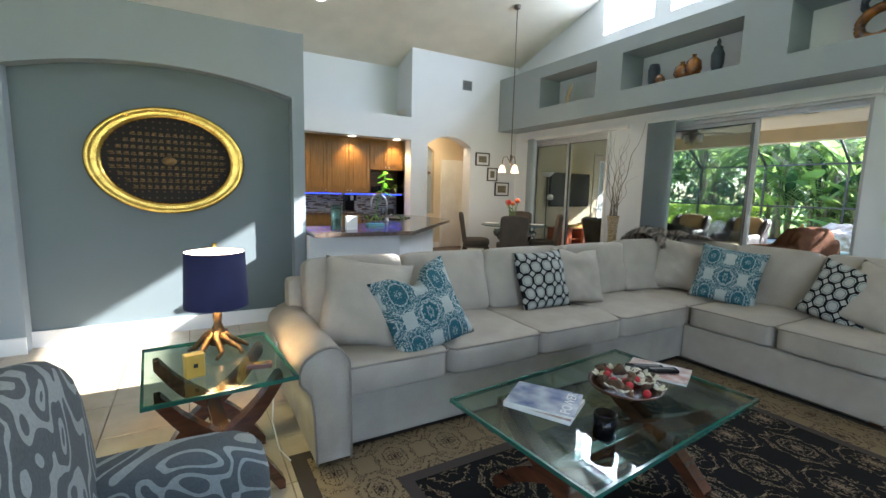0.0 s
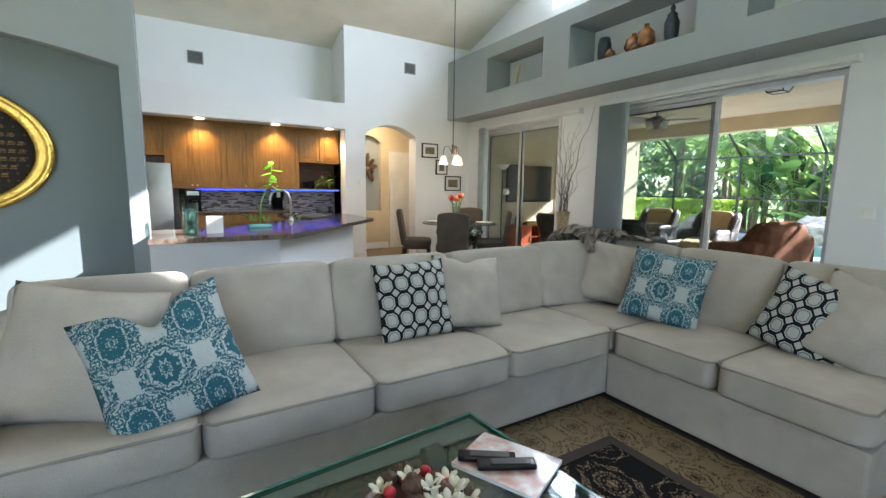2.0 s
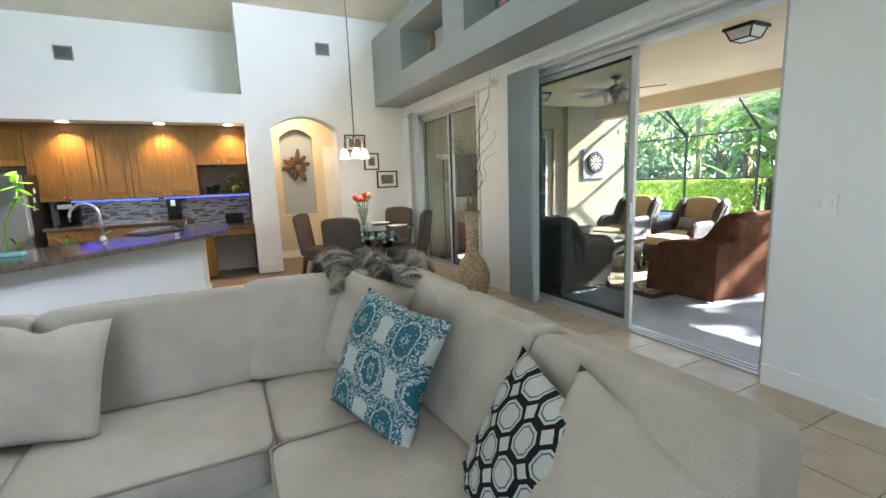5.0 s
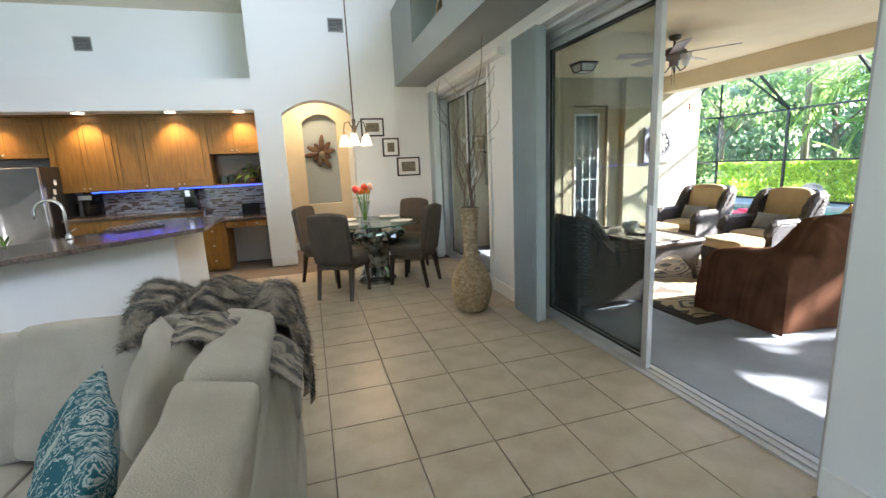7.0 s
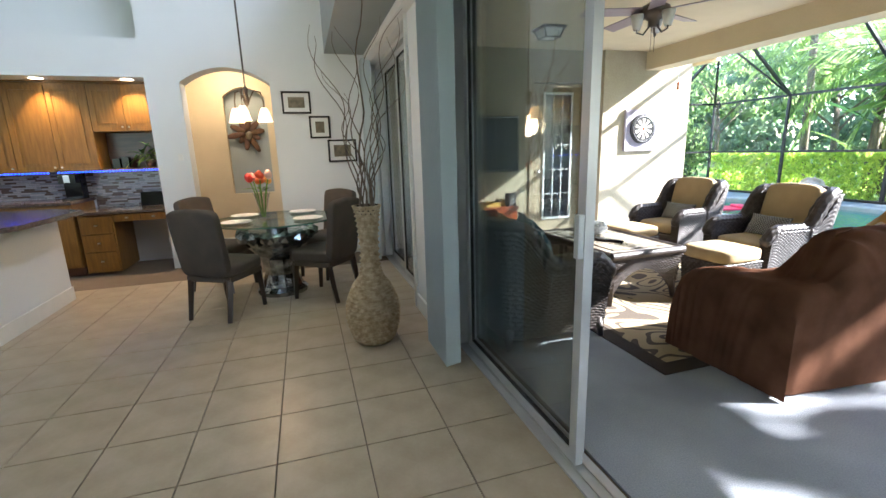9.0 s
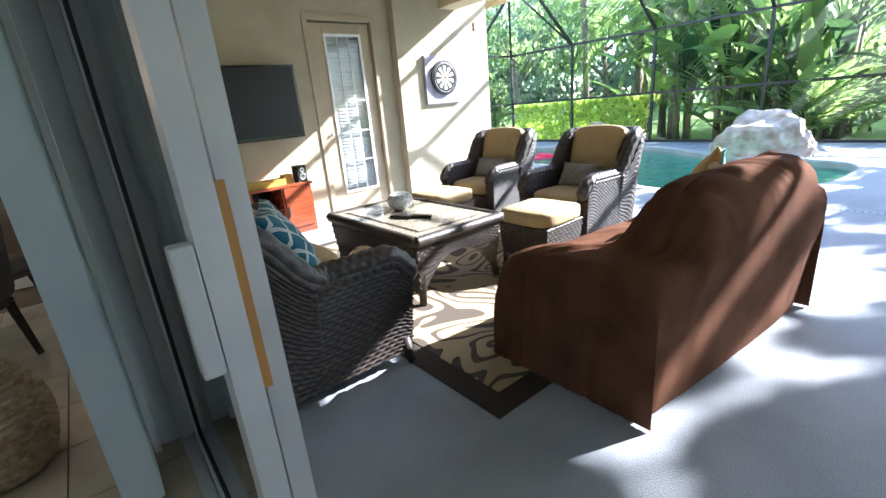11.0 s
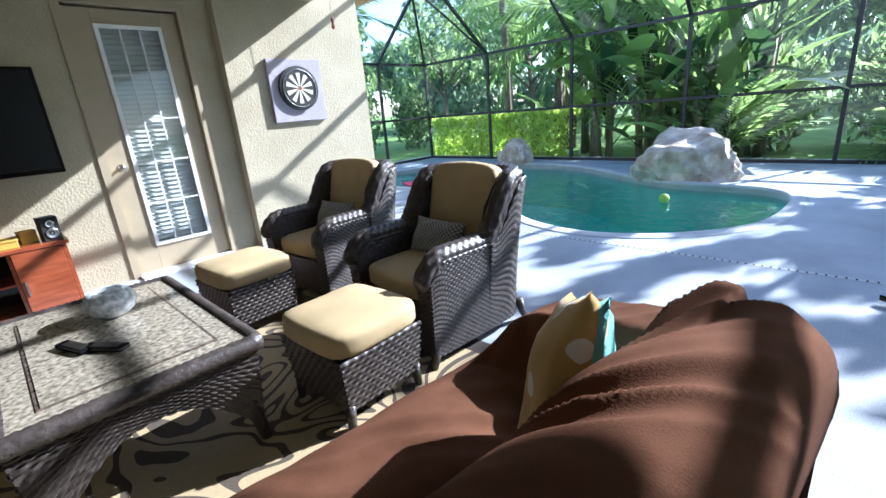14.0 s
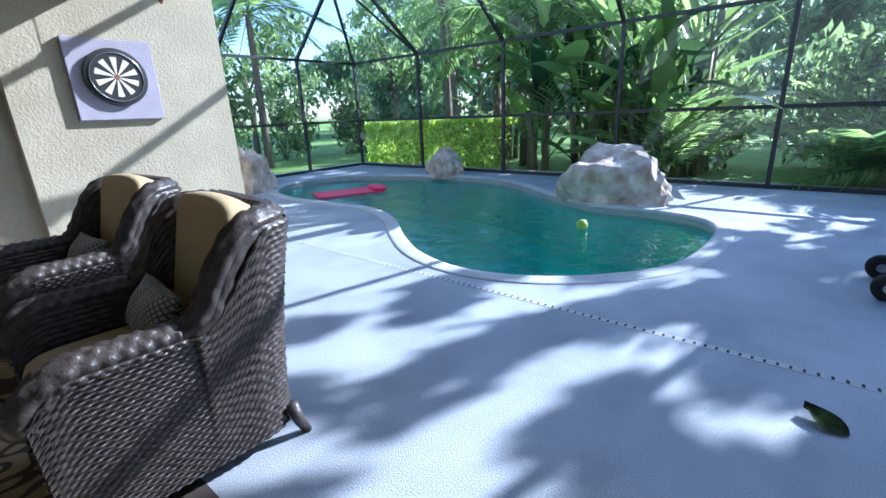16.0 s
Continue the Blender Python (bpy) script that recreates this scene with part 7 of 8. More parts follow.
TCX, TCY = 5.60, 6.50
M["crystal"] = mat("mirror_glass", (0.55, 0.57, 0.58), 0.08, metal=0.9, color2=(0.10, 0.10, 0.10), scale=14, bump=0.5, bump_scale=16)
t = thing("dining_table", "round glass dining table on a carved mirrored pedestal", "table", TCX, TCY, 0)
part("tabletop", lathe(bmesh.new(), [(0, 0.735), (0.585, 0.735), (0.585, 0.75), (0, 0.75)], segs=64), M["green_glass"], t, "clear round glass top")
part("glass_rim", lathe(bmesh.new(), [(0.585, 0.735), (0.598, 0.737), (0.598, 0.748), (0.585, 0.75)], segs=64), M["glass_edge"], t)
part("pedestal", lathe(bmesh.new(), [(0, 0), (0.24, 0), (0.25, 0.04), (0.2, 0.08), (0.16, 0.2), (0.18, 0.36), (0.30, 0.5), (0.36, 0.62), (0.34, 0.64), (0, 0.64)], segs=18), M["crystal"], t)
for k in range(14):
    a = k * 2 * math.pi / 14
    bm = bmesh.new()
    bmesh.ops.create_icosphere(bm, subdivisions=1, radius=0.075, matrix=pose(0.33 * math.cos(a), 0.33 * math.sin(a), 0.60, 20 * k, 13 * k, 0) @ Matrix.Diagonal((1, 0.7, 1, 1)))
    part("crystal", bm, M["crystal"], t)
part("support", lathe(bmesh.new(), [(0.10, 0.64), (0.10, 0.735), (0, 0.735)], segs=20), M["crystal"], t)


M["leg_wood"] = mat("espresso_wood", (0.028, 0.014, 0.009), 0.35, color2=(0.014, 0.008, 0.005), scale=6, stretch=(6, 6, 1), fine=0.15)


def dining_chair():
    t = thing("dining_chair", "taupe upholstered dining chair with dark wooden legs", "chair", group="chairs round the dining table")
    part("seat", puff(bmesh.new(), 0.46, 0.48, 0.12, (0, 0, 0.43), 6, 0.12), M["taupe"], t, "", True)
    bm = bmesh.new()
    puff(bm, 0.075, 0.45, 0.54, (0, 0, 0), 14, 0.06, pose(-0.245, 0, 0.665, 0, -9, 0), cuts=11)
    for v in bm.verts:
        if v.co.z > 0.87:
            v.co.z += 0.012 * math.cos(v.co.y * 6.5)
        v.co.y *= 1.0 - 0.08 * max(0, 0.7 - v.co.z)
    part("backrest", bm, M["taupe"], t, "", True)
    part("apron", boxes((-0.21, -0.215, 0.33, 0.21, 0.215, 0.38), bevel=0.006), M["taupe"], t)
    for sx, lean in ((-1, -0.06), (1, 0.02)):
        for sy in (-1, 1):
            part("leg", tube(bmesh.new(), [(sx * 0.19, sy * 0.19, 0.35), (sx * 0.195 + lean * 0.4, sy * 0.195, 0.18), (sx * 0.195 + lean, sy * 0.195, 0)], 0.034, 4, taper=0.024), M["leg_wood"], t)
    return t


first = dining_chair()
spots = [(5.17, 6.02, 59), (6.02, 6.19, 142), (5.02, 6.86, -30), (6.08, 6.98, 222)]
first.matrix_world = pose(spots[0][0], spots[0][1], 0, 0, 0, spots[0][2])
for x, y, r in spots[1:]:
    copy_thing(first, pose(x, y, 0, 0, 0, r))
for k, a in enumerate((215, 320, 140, 50)):
    x, y = TCX + 0.40 * math.cos(radians(a)), TCY + 0.40 * math.sin(radians(a))
    t = thing("plate", "white dinner plate on the glass table", "plate", x, y, 0.7503, 0, "plates on the dining table")
    part("dish", lathe(bmesh.new(), [(0, 0), (0.08, 0), (0.135, 0.016), (0.14, 0.018), (0.135, 0.021), (0.08, 0.006), (0, 0.006)], segs=30), M["white_paint"], t, "", True)
t = thing("flower_vase", "clear glass vase of orange and pink roses", "vase", 5.50, 6.44, 0.7503)
t.scale = (1.3, 1.3, 1.3)
part("glass", lathe(bmesh.new(), [(0, 0), (0.04, 0), (0.045, 0.02), (0.035, 0.1), (0.06, 0.2), (0.057, 0.2), (0.032, 0.1), (0, 0.01)], segs=24), M["door_glass"], t, "", True)
for k, col in enumerate(((0.75, 0.16, 0.03), (0.75, 0.30, 0.25), (0.70, 0.08, 0.02), (0.80, 0.35, 0.08), (0.72, 0.05, 0.04), (0.80, 0.5, 0.4), (0.75, 0.2, 0.04))):
    a = k * 2.4
    r = 0.075 if k else 0
    px, py, pz = r * math.cos(a), r * math.sin(a), 0.29 + 0.02 * (k % 3)
    st = part("stem", tube(bmesh.new(), [(px * 0.15, py * 0.15, 0.02), (px * 0.5, py * 0.5, 0.18), (px, py, pz)], 0.004, 5), M["plant"], t)
    bm = bmesh.new()
    for q in range(3):
        bmesh.ops.create_icosphere(bm, subdivisions=2, radius=0.036 - 0.007 * q, matrix=pose(px, py, pz + 0.008 * q, 30 * q, 17 * k, 50 * q) @ Matrix.Diagonal((1, 0.92, 0.75, 1)))
    part("rose", bm, mat("rose_petal", col, 0.6, scale=30), st, "", True)
for k in range(6):
    o = new("leaf", blades[k % 6])
    o.parent = t
    o.matrix_local = pose(0, 0, 0.20, 0, 0, k * 109) @ pose(0, 0, 0, 0, -30, 0) @ Matrix.Scale(0.06, 4)
# pendant
t = thing("pendant_lamp", "three-light pendant with glowing frosted shades on a long rod", "pendant", 5.46, 6.5, 0)
part("rod", tube(bmesh.new(), [(0, 0, 1.95), (0, 0, 4.4)], 0.008, 8), M["fan_bronze"], t)
part("canopy", lathe(bmesh.new(), [(0, 4.46), (0.06, 4.45), (0.05, 4.40), (0, 4.38)], segs=20), M["fan_bronze"], t, "", True)
part("hub", lathe(bmesh.new(), [(0, 1.80), (0.015, 1.82), (0.03, 1.86), (0.018, 1.92), (0.025, 1.96), (0, 2.0)], segs=16), M["fan_bronze"], t, "", True)
M["shade_glow"] = glow("lit_shade", (1.0, 0.66, 0.30), 0.45)
for k in range(3):
    a = radians(k * 120 + 20)
    c, s = math.cos(a), math.sin(a)
    arm = part("arm", tube(bmesh.new(), [(0.02 * c, 0.02 * s, 1.86), (0.07 * c, 0.07 * s, 1.95), (0.13 * c, 0.13 * s, 1.94), (0.15 * c, 0.15 * s, 1.86), (0.15 * c, 0.15 * s, 1.80)], 0.007, 7), M["fan_bronze"], t, "", True)
    part("shade", lathe(bmesh.new(), [(0.025, 1.80), (0.045, 1.76), (0.065, 1.68), (0.07, 1.67), (0.062, 1.68), (0.04, 1.76), (0.0, 1.79)], (0.15 * c, 0.15 * s, 0), 20), M["shade_glow"], arm, "glowing frosted glass shade", True)
pl = bpy.data.lights.new("pendant_light", "POINT")
pl.energy, pl.color, pl.shadow_soft_size = 2.6, (1.0, 0.68, 0.36), 0.12
new("pendant_light", pl).location = (5.46, 6.5, 1.60)
# framed pictures
M["sepia"] = mat("sepia_print", (0.22, 0.19, 0.13), 0.5, color2=(0.09, 0.075, 0.05), scale=14, detail=5)
for x0, z0, x1, z1 in ((5.72, 1.87, 6.07, 2.14), (6.03, 1.56, 6.29, 1.84), (6.24, 1.25, 6.61, 1.54)):
    t = thing("framed_picture", "small black-framed sepia picture with a white mat", "picture", 0, 0, 0, 0, "pictures beside the arch")
    part("frame", boxes((x0, 7.995, z0, x0 + 0.022, 8.018, z1), (x1 - 0.022, 7.995, z0, x1, 8.018, z1), (x0 + 0.022, 7.995, z0, x1 - 0.022, 8.018, z0 + 0.022), (x0 + 0.022, 7.995, z1 - 0.022, x1 - 0.022, 8.018, z1)), M["dart_black"], t)
    part("mat_board", boxes((x0 + 0.022, 8.004, z0 + 0.022, x1 - 0.022, 8.016, z1 - 0.022)), M["white_paint"], t, "white mat board")
    part("print", boxes((x0 + 0.075, 8.0, z0 + 0.07, x1 - 0.075, 8.0035, z1 - 0.07)), M["sepia"], t, "faded sepia print")
# feathered wall ornament in the hall niche
t = thing("wall_ornament", "brown feathered wall ornament in the niche", "ornament", 5.14, 9.38, 1.70)
for k in range(11):
    a = radians(k * 36 + 10)
    ln = 0.15 + 0.05 * (k % 3)
    bm = bmesh.new()
    bmesh.ops.create_icosphere(bm, subdivisions=2, radius=1, matrix=pose(0.7 * ln * math.cos(a), -0.01 * (k % 3), 0.7 * ln * math.sin(a), 0, -math.degrees(a), 0) @ Matrix.Diagonal((ln * 0.6, 0.012, 0.045, 1)))
    part("feather", bm, M["wood"] if k % 2 else M["cone_brown"], t, "", True)
bm = bmesh.new()
bmesh.ops.create_uvsphere(bm, u_segments=16, v_segments=10, radius=1, matrix=pose(0.02, -0.03, -0.04) @ Matrix.Diagonal((0.05, 0.03, 0.07, 1)))
part("centre", bm, M["sepia"], t, "dull tan oval centre", True)
t = thing("wall_switch", "small white wall control plate", "switch", 4.50, 8.016, 1.37)
part("plate", boxes((-0.025, -0.012, -0.04, 0.025, 0.003, 0.04), bevel=0.003), M["white_trim"], t)
t = thing("light_switch", "white rocker light switch on the wall", "switch", 6.777, 1.90, 1.14)
part("plate", boxes((-0.01, -0.06, -0.06, 0.002, 0.06, 0.06), bevel=0.003), M["white_trim"], t)
for dy in (-0.025, 0.025):
    part("rocker", boxes((-0.016, dy - 0.014, -0.03, -0.0102, dy + 0.014, 0.03)), M["white_paint"], t)
# door in the hall
d4 = tagged(part("door_4", boxes((5.62, 9.255, 0.01, 6.28, 9.298, 2.05), bevel=0.004), M["white_trim"]), "cream six-panel hallway door", "door", "", "structure")
for i in range(2):
    for z0, z1 in ((0.15, 0.75), (0.85, 1.5), (1.6, 1.92)):
        part("door_panel", boxes((5.69 + i * 0.29, 9.248, z0, 5.93 + i * 0.29, 9.2545, z1), bevel=0.003), M["white_trim"], d4)
# unseen lamp and glowing disc, added to brighten the hall behind the arch
hl = bpy.data.lights.new("hall_fill_light", "AREA")
hl.size, hl.energy, hl.color = 0.25, 3.2, (1.0, 0.72, 0.40)
new("hall_fill_light", hl).matrix_world = look((5.0, 8.75, 2.78), (5.0, 8.75, 0))
t = thing("hall_ceiling_light", "round lit ceiling light added in the hallway, out of view", "ceiling light", 5.0, 8.75, 2.79)
M["warm_glow"] = glow("warm_lamp", (1.0, 0.80, 0.50), 1.2)
part("diffuser", lathe(bmesh.new(), [(0, 0), (0.1, 0), (0.1, 0.008), (0, 0.008)], segs=24), M["warm_glow"], t)

# vents
M["vent"] = mat("vent_grey", (0.30, 0.31, 0.31), 0.6)
for x, y, z in ((2.08, 8.70, 3.26), (5.47, 8.02, 3.44)):
    t = thing("wall_vent", "square grey louvred wall vent", "vent", x, y, z)
    part("frame", boxes((-0.11, -0.012, -0.095, 0.11, 0.003, -0.08), (-0.11, -0.012, 0.08, 0.11, 0.003, 0.095), (-0.11, -0.012, -0.08, -0.095, 0.003, 0.08), (0.095, -0.012, -0.08, 0.11, 0.003, 0.08)), M["vent"], t)
    part("backing", boxes((-0.095, -0.002, -0.08, 0.095, 0.003, 0.08)), M["dark_metal"], t)
    for k in range(9):
        bm = boxes((-0.095, -0.007, -0.0015, 0.095, 0.007, 0.0015))
        bm.transform(pose(0, -0.007, -0.07 + k * 0.0175, 40, 0, 0))
        part("slat", bm, M["vent"], t)
# ornaments on the ledge
M["vase_blue"] = mat("slate_glaze", (0.035, 0.05, 0.065), 0.3, color2=(0.02, 0.03, 0.04), scale=20)
M["amber"] = mat("amber_glaze", (0.40, 0.15, 0.02), 0.15, color2=(0.06, 0.02, 0.008), scale=9, coat=0.6)


def ledge_vase(label, y, profile, material, x=6.50):
    t = thing("vase", label, "vase", x, y, 2.90, 0, "ornaments in the ledge niches")
    part("body", lathe(bmesh.new(), profile, segs=28), M[material], t, "", True)
    return t


ledge_vase("tall slate blue ceramic vase", 4.56, [(0, 0), (0.06, 0), (0.08, 0.1), (0.085, 0.24), (0.065, 0.32), (0.06, 0.32), (0.0, 0.28)], "vase_blue")
ledge_vase("small round amber glazed vase", 4.42, [(0, 0), (0.04, 0), (0.075, 0.06), (0.06, 0.11), (0.02, 0.14), (0.025, 0.15), (0, 0.15)], "amber", 6.44)
ledge_vase("round amber and black glazed bottle", 4.13, [(0, 0), (0.05, 0), (0.11, 0.1), (0.09, 0.19), (0.025, 0.23), (0.03, 0.26), (0, 0.26)], "amber")
ledge_vase("taller amber and black glazed bottle", 3.97, [(0, 0), (0.05, 0), (0.105, 0.12), (0.09, 0.23), (0.025, 0.29), (0.03, 0.32), (0, 0.32)], "amber")
ledge_vase("dark blue lidded ceramic jar", 3.66, [(0, 0), (0.05, 0), (0.075, 0.12), (0.08, 0.24), (0.05, 0.31), (0.055, 0.33), (0.02, 0.36), (0.028, 0.40), (0.008, 0.44), (0, 0.45)], "vase_blue")
t = thing("display_plate", "round tan woven plate standing in a niche", "plate", 6.55, 6.28, 2.90, -35)
bm = bmesh.new()
lathe(bm, [(0, 0.02), (0.12, 0.02), (0.19, 0.0), (0.2, 0.005), (0.19, 0.02), (0.12, 0.035), (0, 0.035)], segs=36)
bm.transform(pose(0, 0, 0.20, 0, -80, 0))
part("disc", bm, M["rope_vase"], t, "", True)
part("stand", tube(bmesh.new(), [(0.06, -0.06, 0.0), (-0.05, -0.06, 0.02), (-0.05, 0.06, 0.02), (0.06, 0.06, 0.0)], 0.006, 6), M["dark_metal"], t)
t = thing("ring_sculpture", "dark brown glazed ring-shaped sculpture", "sculpture", 6.50, 2.10, 2.90, 70)
part("ring", tube(bmesh.new(), [(0.20 * math.cos(a * math.pi / 16), 0, 0.17 + 0.14 * math.sin(a * math.pi / 16)) for a in range(32)], 0.05, 12, True), M["amber"], t, "", True)
part("upper_ring", tube(bmesh.new(), [(0.07 + 0.11 * math.cos(a * math.pi / 12), 0, 0.39 + 0.09 * math.sin(a * math.pi / 12)) for a in range(24)], 0.035, 12, True), M["vase_blue"], t, "", True)
# recessed ceiling lights
M["can_glow"] = glow("can_lamp", (1.0, 0.90, 0.72), 1.6)
for x, y in ((2.35, 7.3), (0.9, 7.4), (3.6, 5.4), (0.6, 3.5)):
    zc = 3.70 + (8.85 - y) * (1.7 / 5.35) if y > 3.5 else 5.35
    t = thing("recessed_light", "round lit recessed ceiling light", "ceiling light", x, y, zc - 0.016, 0, "recessed lights in the vault")
    bm = lathe(bmesh.new(), [(0, 0), (0.07, 0), (0.095, -0.004), (0.10, 0.004), (0.07, 0.008), (0, 0.006)], segs=24)
    bm.transform(pose(0, 0, 0, -17.6, 0, 0))
    part("lens", bm, M["can_glow"], t)

# ---- kitchen ----
def cabinet_unit(x0, x1, z0, z1, doors, y=8.37, depth=0.325):
    t = thing("wall_cabinet", "honey oak wall cabinet with panelled doors", "cabinet", 0, 0, 0, 0, "kitchen wall cabinets")
    part("body", boxes((x0 + 0.001, y, z0, x1 - 0.001, y + depth, z1)), M["oak"], t)
    w = (x1 - x0) / doors
    for k in range(doors):
        a, b2 = x0 + k * w + 0.004, x0 + (k + 1) * w - 0.004
        d = part("door", boxes((a, y - 0.02, z0 + 0.006, a + 0.055, y - 0.001, z1 - 0.03), (b2 - 0.055, y - 0.02, z0 + 0.006, b2, y - 0.001, z1 - 0.03), (a + 0.055, y - 0.02, z0 + 0.006, b2 - 0.055, y - 0.001, z0 + 0.061), (a + 0.055, y - 0.02, z1 - 0.085, b2 - 0.055, y - 0.001, z1 - 0.03)), M["oak"], t)
        part("door_panel", boxes((a + 0.055, y - 0.010, z0 + 0.061, b2 - 0.055, y - 0.001, z1 - 0.085)), M["oak"], d)
        part("raised_field", boxes((a + 0.085, y - 0.017, z0 + 0.091, b2 - 0.085, y - 0.0102, z1 - 0.115), bevel=0.004), M["oak"], d)
        kx = b2 - 0.03 if k % 2 == 0 else a + 0.03
        bm = lathe(bmesh.new(), [(0, 0), (0.006, 0), (0.006, 0.014), (0.013, 0.02), (0.011, 0.027), (0, 0.029)], segs=12)
        bm.transform(pose(kx, y - 0.02, z0 + 0.05, 90, 0, 0))
        part("knob", bm, M["steel"], d, "small brushed knob", True)
    return t


cabinet_unit(0.55, 1.58, 1.72, 2.26, 2)
cabinet_unit(1.58, 2.33, 1.24, 2.26, 2)
cabinet_unit(2.33, 2.71, 1.24, 2.26, 1)
cabinet_unit(2.71, 3.53, 1.24, 2.26, 2)
cabinet_unit(3.53, 4.235, 1.70, 2.26, 2)
t = thing("cabinet_crown", "honey oak crown strip above the cabinets", "moulding", kind="structure")
part("strip", boxes((0.55, 8.33, 2.262, 4.235, 8.69, 2.279)), M["oak"], t)
# open shelf nook
t = thing("open_shelf", "dark open shelf nook under the short cabinet", "shelf")
part("back_panel", boxes((3.54, 8.66, 1.25, 4.23, 8.695, 1.695)), M["wood"], t)
part("bottom_board", boxes((3.54, 8.38, 1.235, 4.23, 8.66, 1.255)), M["oak"], t)
# blue light strip under the cabinets
M["led"] = glow("blue_led", (0.03, 0.06, 1.0), 1.6)
t = thing("led_strip", "glowing blue LED strip under the cabinets", "light strip")
for k in range(64):
    x = 1.98 + k * 0.0354
    if 2.98 < x < 3.06:
        continue
    part("diode", boxes((x - 0.007, 8.39, 1.222, x + 0.009, 8.402, 1.234)), M["led"], t)
part("tape", boxes((1.96, 8.404, 1.222, 4.22, 8.41, 1.2335)), M["dart_black"], t)
led = bpy.data.lights.new("led_light", "AREA")
led.shape, led.size, led.size_y, led.energy, led.color = "RECTANGLE", 2.2, 0.03, 0.04, (0.15, 0.2, 1.0)
new("led_light", led).matrix_world = look((3.1, 8.45, 1.215), (3.1, 8.5, 0))
# lamps in the soffit
for x in (1.0, 2.06, 3.14, 4.02):
    t = thing("soffit_light", "round warm recessed light over the cabinets", "ceiling light", x, 8.20, 2.272, 0, "soffit lights")
    part("lens", lathe(bmesh.new(), [(0, 0), (0.05, 0), (0.065, 0.002), (0.065, 0.008), (0, 0.008)], segs=24), M["warm_glow"], t)
    sp = bpy.data.lights.new("soffit_lamp", "SPOT")
    sp.energy, sp.color, sp.spot_size, sp.spot_blend, sp.shadow_soft_size = 9, (1.0, 0.66, 0.30), radians(110), 0.6, 0.04
    new("soffit_lamp", sp).matrix_world = look((x, 8.20, 2.262), (x, 8.24, 0))
# base run and worktop
def base_unit(x0, x1, drawers=False):
    t = thing("base_cabinet", "honey oak base cabinet", "cabinet", 0, 0, 0, 0, "kitchen base cabinets")
    part("body", boxes((x0 + 0.001, 8.08, 0.1, x1 - 0.001, 8.69, 0.86)), M["oak"], t)
    part("toe_kick", boxes((x0 + 0.001, 8.12, 0, x1 - 0.001, 8.69, 0.1)), M["wood"], t)
    part("drawer_front", boxes((x0 + 0.006, 8.062, 0.70, x1 - 0.006, 8.079, 0.85), bevel=0.003), M["oak"], t)
    part("door", boxes((x0 + 0.006, 8.062, 0.12, x1 - 0.006, 8.079, 0.69), bevel=0.003), M["oak"], t)


for a, b2 in ((1.74, 2.25), (2.25, 2.76), (2.76, 3.27)):
    base_unit(a, b2)
structure("worktop", boxes((1.72, 8.03, 0.862, 3.29, 8.695, 0.90), bevel=0.006), M["granite"], "polished brown granite worktop", "worktop")
t = thing("desk", "built-in oak desk with a granite top", "desk")
part("top", boxes((3.295, 8.03, 0.73, 4.235, 8.695, 0.765), bevel=0.006), M["granite"], t, "brown granite desk top")
part("pedestal", boxes((3.30, 8.08, 0.02, 3.66, 8.68, 0.728)), M["oak"], t)
for z0, z1 in ((0.05, 0.27), (0.28, 0.49), (0.50, 0.70)):
    d = part("drawer", boxes((3.315, 8.06, z0, 3.645, 8.079, z1), bevel=0.004), M["oak"], t)
    part("knob", boxes((3.465, 8.038, (z0 + z1) / 2 - 0.008, 3.495, 8.059, (z0 + z1) / 2 + 0.008), bevel=0.003), M["steel"], d, "small metal knob")
for x0, x1 in ((3.67, 3.95), (3.955, 4.23)):
    d = part("drawer", boxes((x0, 8.06, 0.63, x1, 8.2, 0.72), bevel=0.004), M["oak"], t)
    part("knob", boxes(((x0 + x1) / 2 - 0.015, 8.038, 0.667, (x0 + x1) / 2 + 0.015, 8.059, 0.683), bevel=0.003), M["steel"], d)
# mosaic splashback
M["tile_a"] = mat("mosaic_pale", (0.42, 0.40, 0.36), 0.2, scale=20)
M["tile_b"] = mat("mosaic_brown", (0.12, 0.085, 0.06), 0.2, scale=20)
M["tile_c"] = mat("mosaic_grey", (0.27, 0.27, 0.26), 0.15, scale=20)
t = structure("splashback", boxes((1.74, 8.688, 0.902, 3.295, 8.699, 1.236), (3.295, 8.688, 0.767, 4.235, 8.699, 1.236)), M["grout"], "mosaic strip splashback in browns and greys", "splashback")
rr = random.Random(8)
for key in ("tile_a", "tile_b", "tile_c"):
    bm = bmesh.new()
    rq = random.Random(8)
    for j in range(-6, 15):
        x = 1.745 - rq.uniform(0, 0.06)
        while x < 4.22:
            w = rq.uniform(0.04, 0.12)
            pick = rq.choice(("tile_a", "tile_a", "tile_b", "tile_c"))
            if pick == key and x > (1.745 if j >= 0 else 3.30):
                box(bm, x, 8.682, 0.905 + j * 0.022, min(x + w - 0.003, 4.232), 8.6878, 0.924 + j * 0.022)
            x += w
    tagged(part("mosaic_strip", bm, M[key], t), kind="stuff")
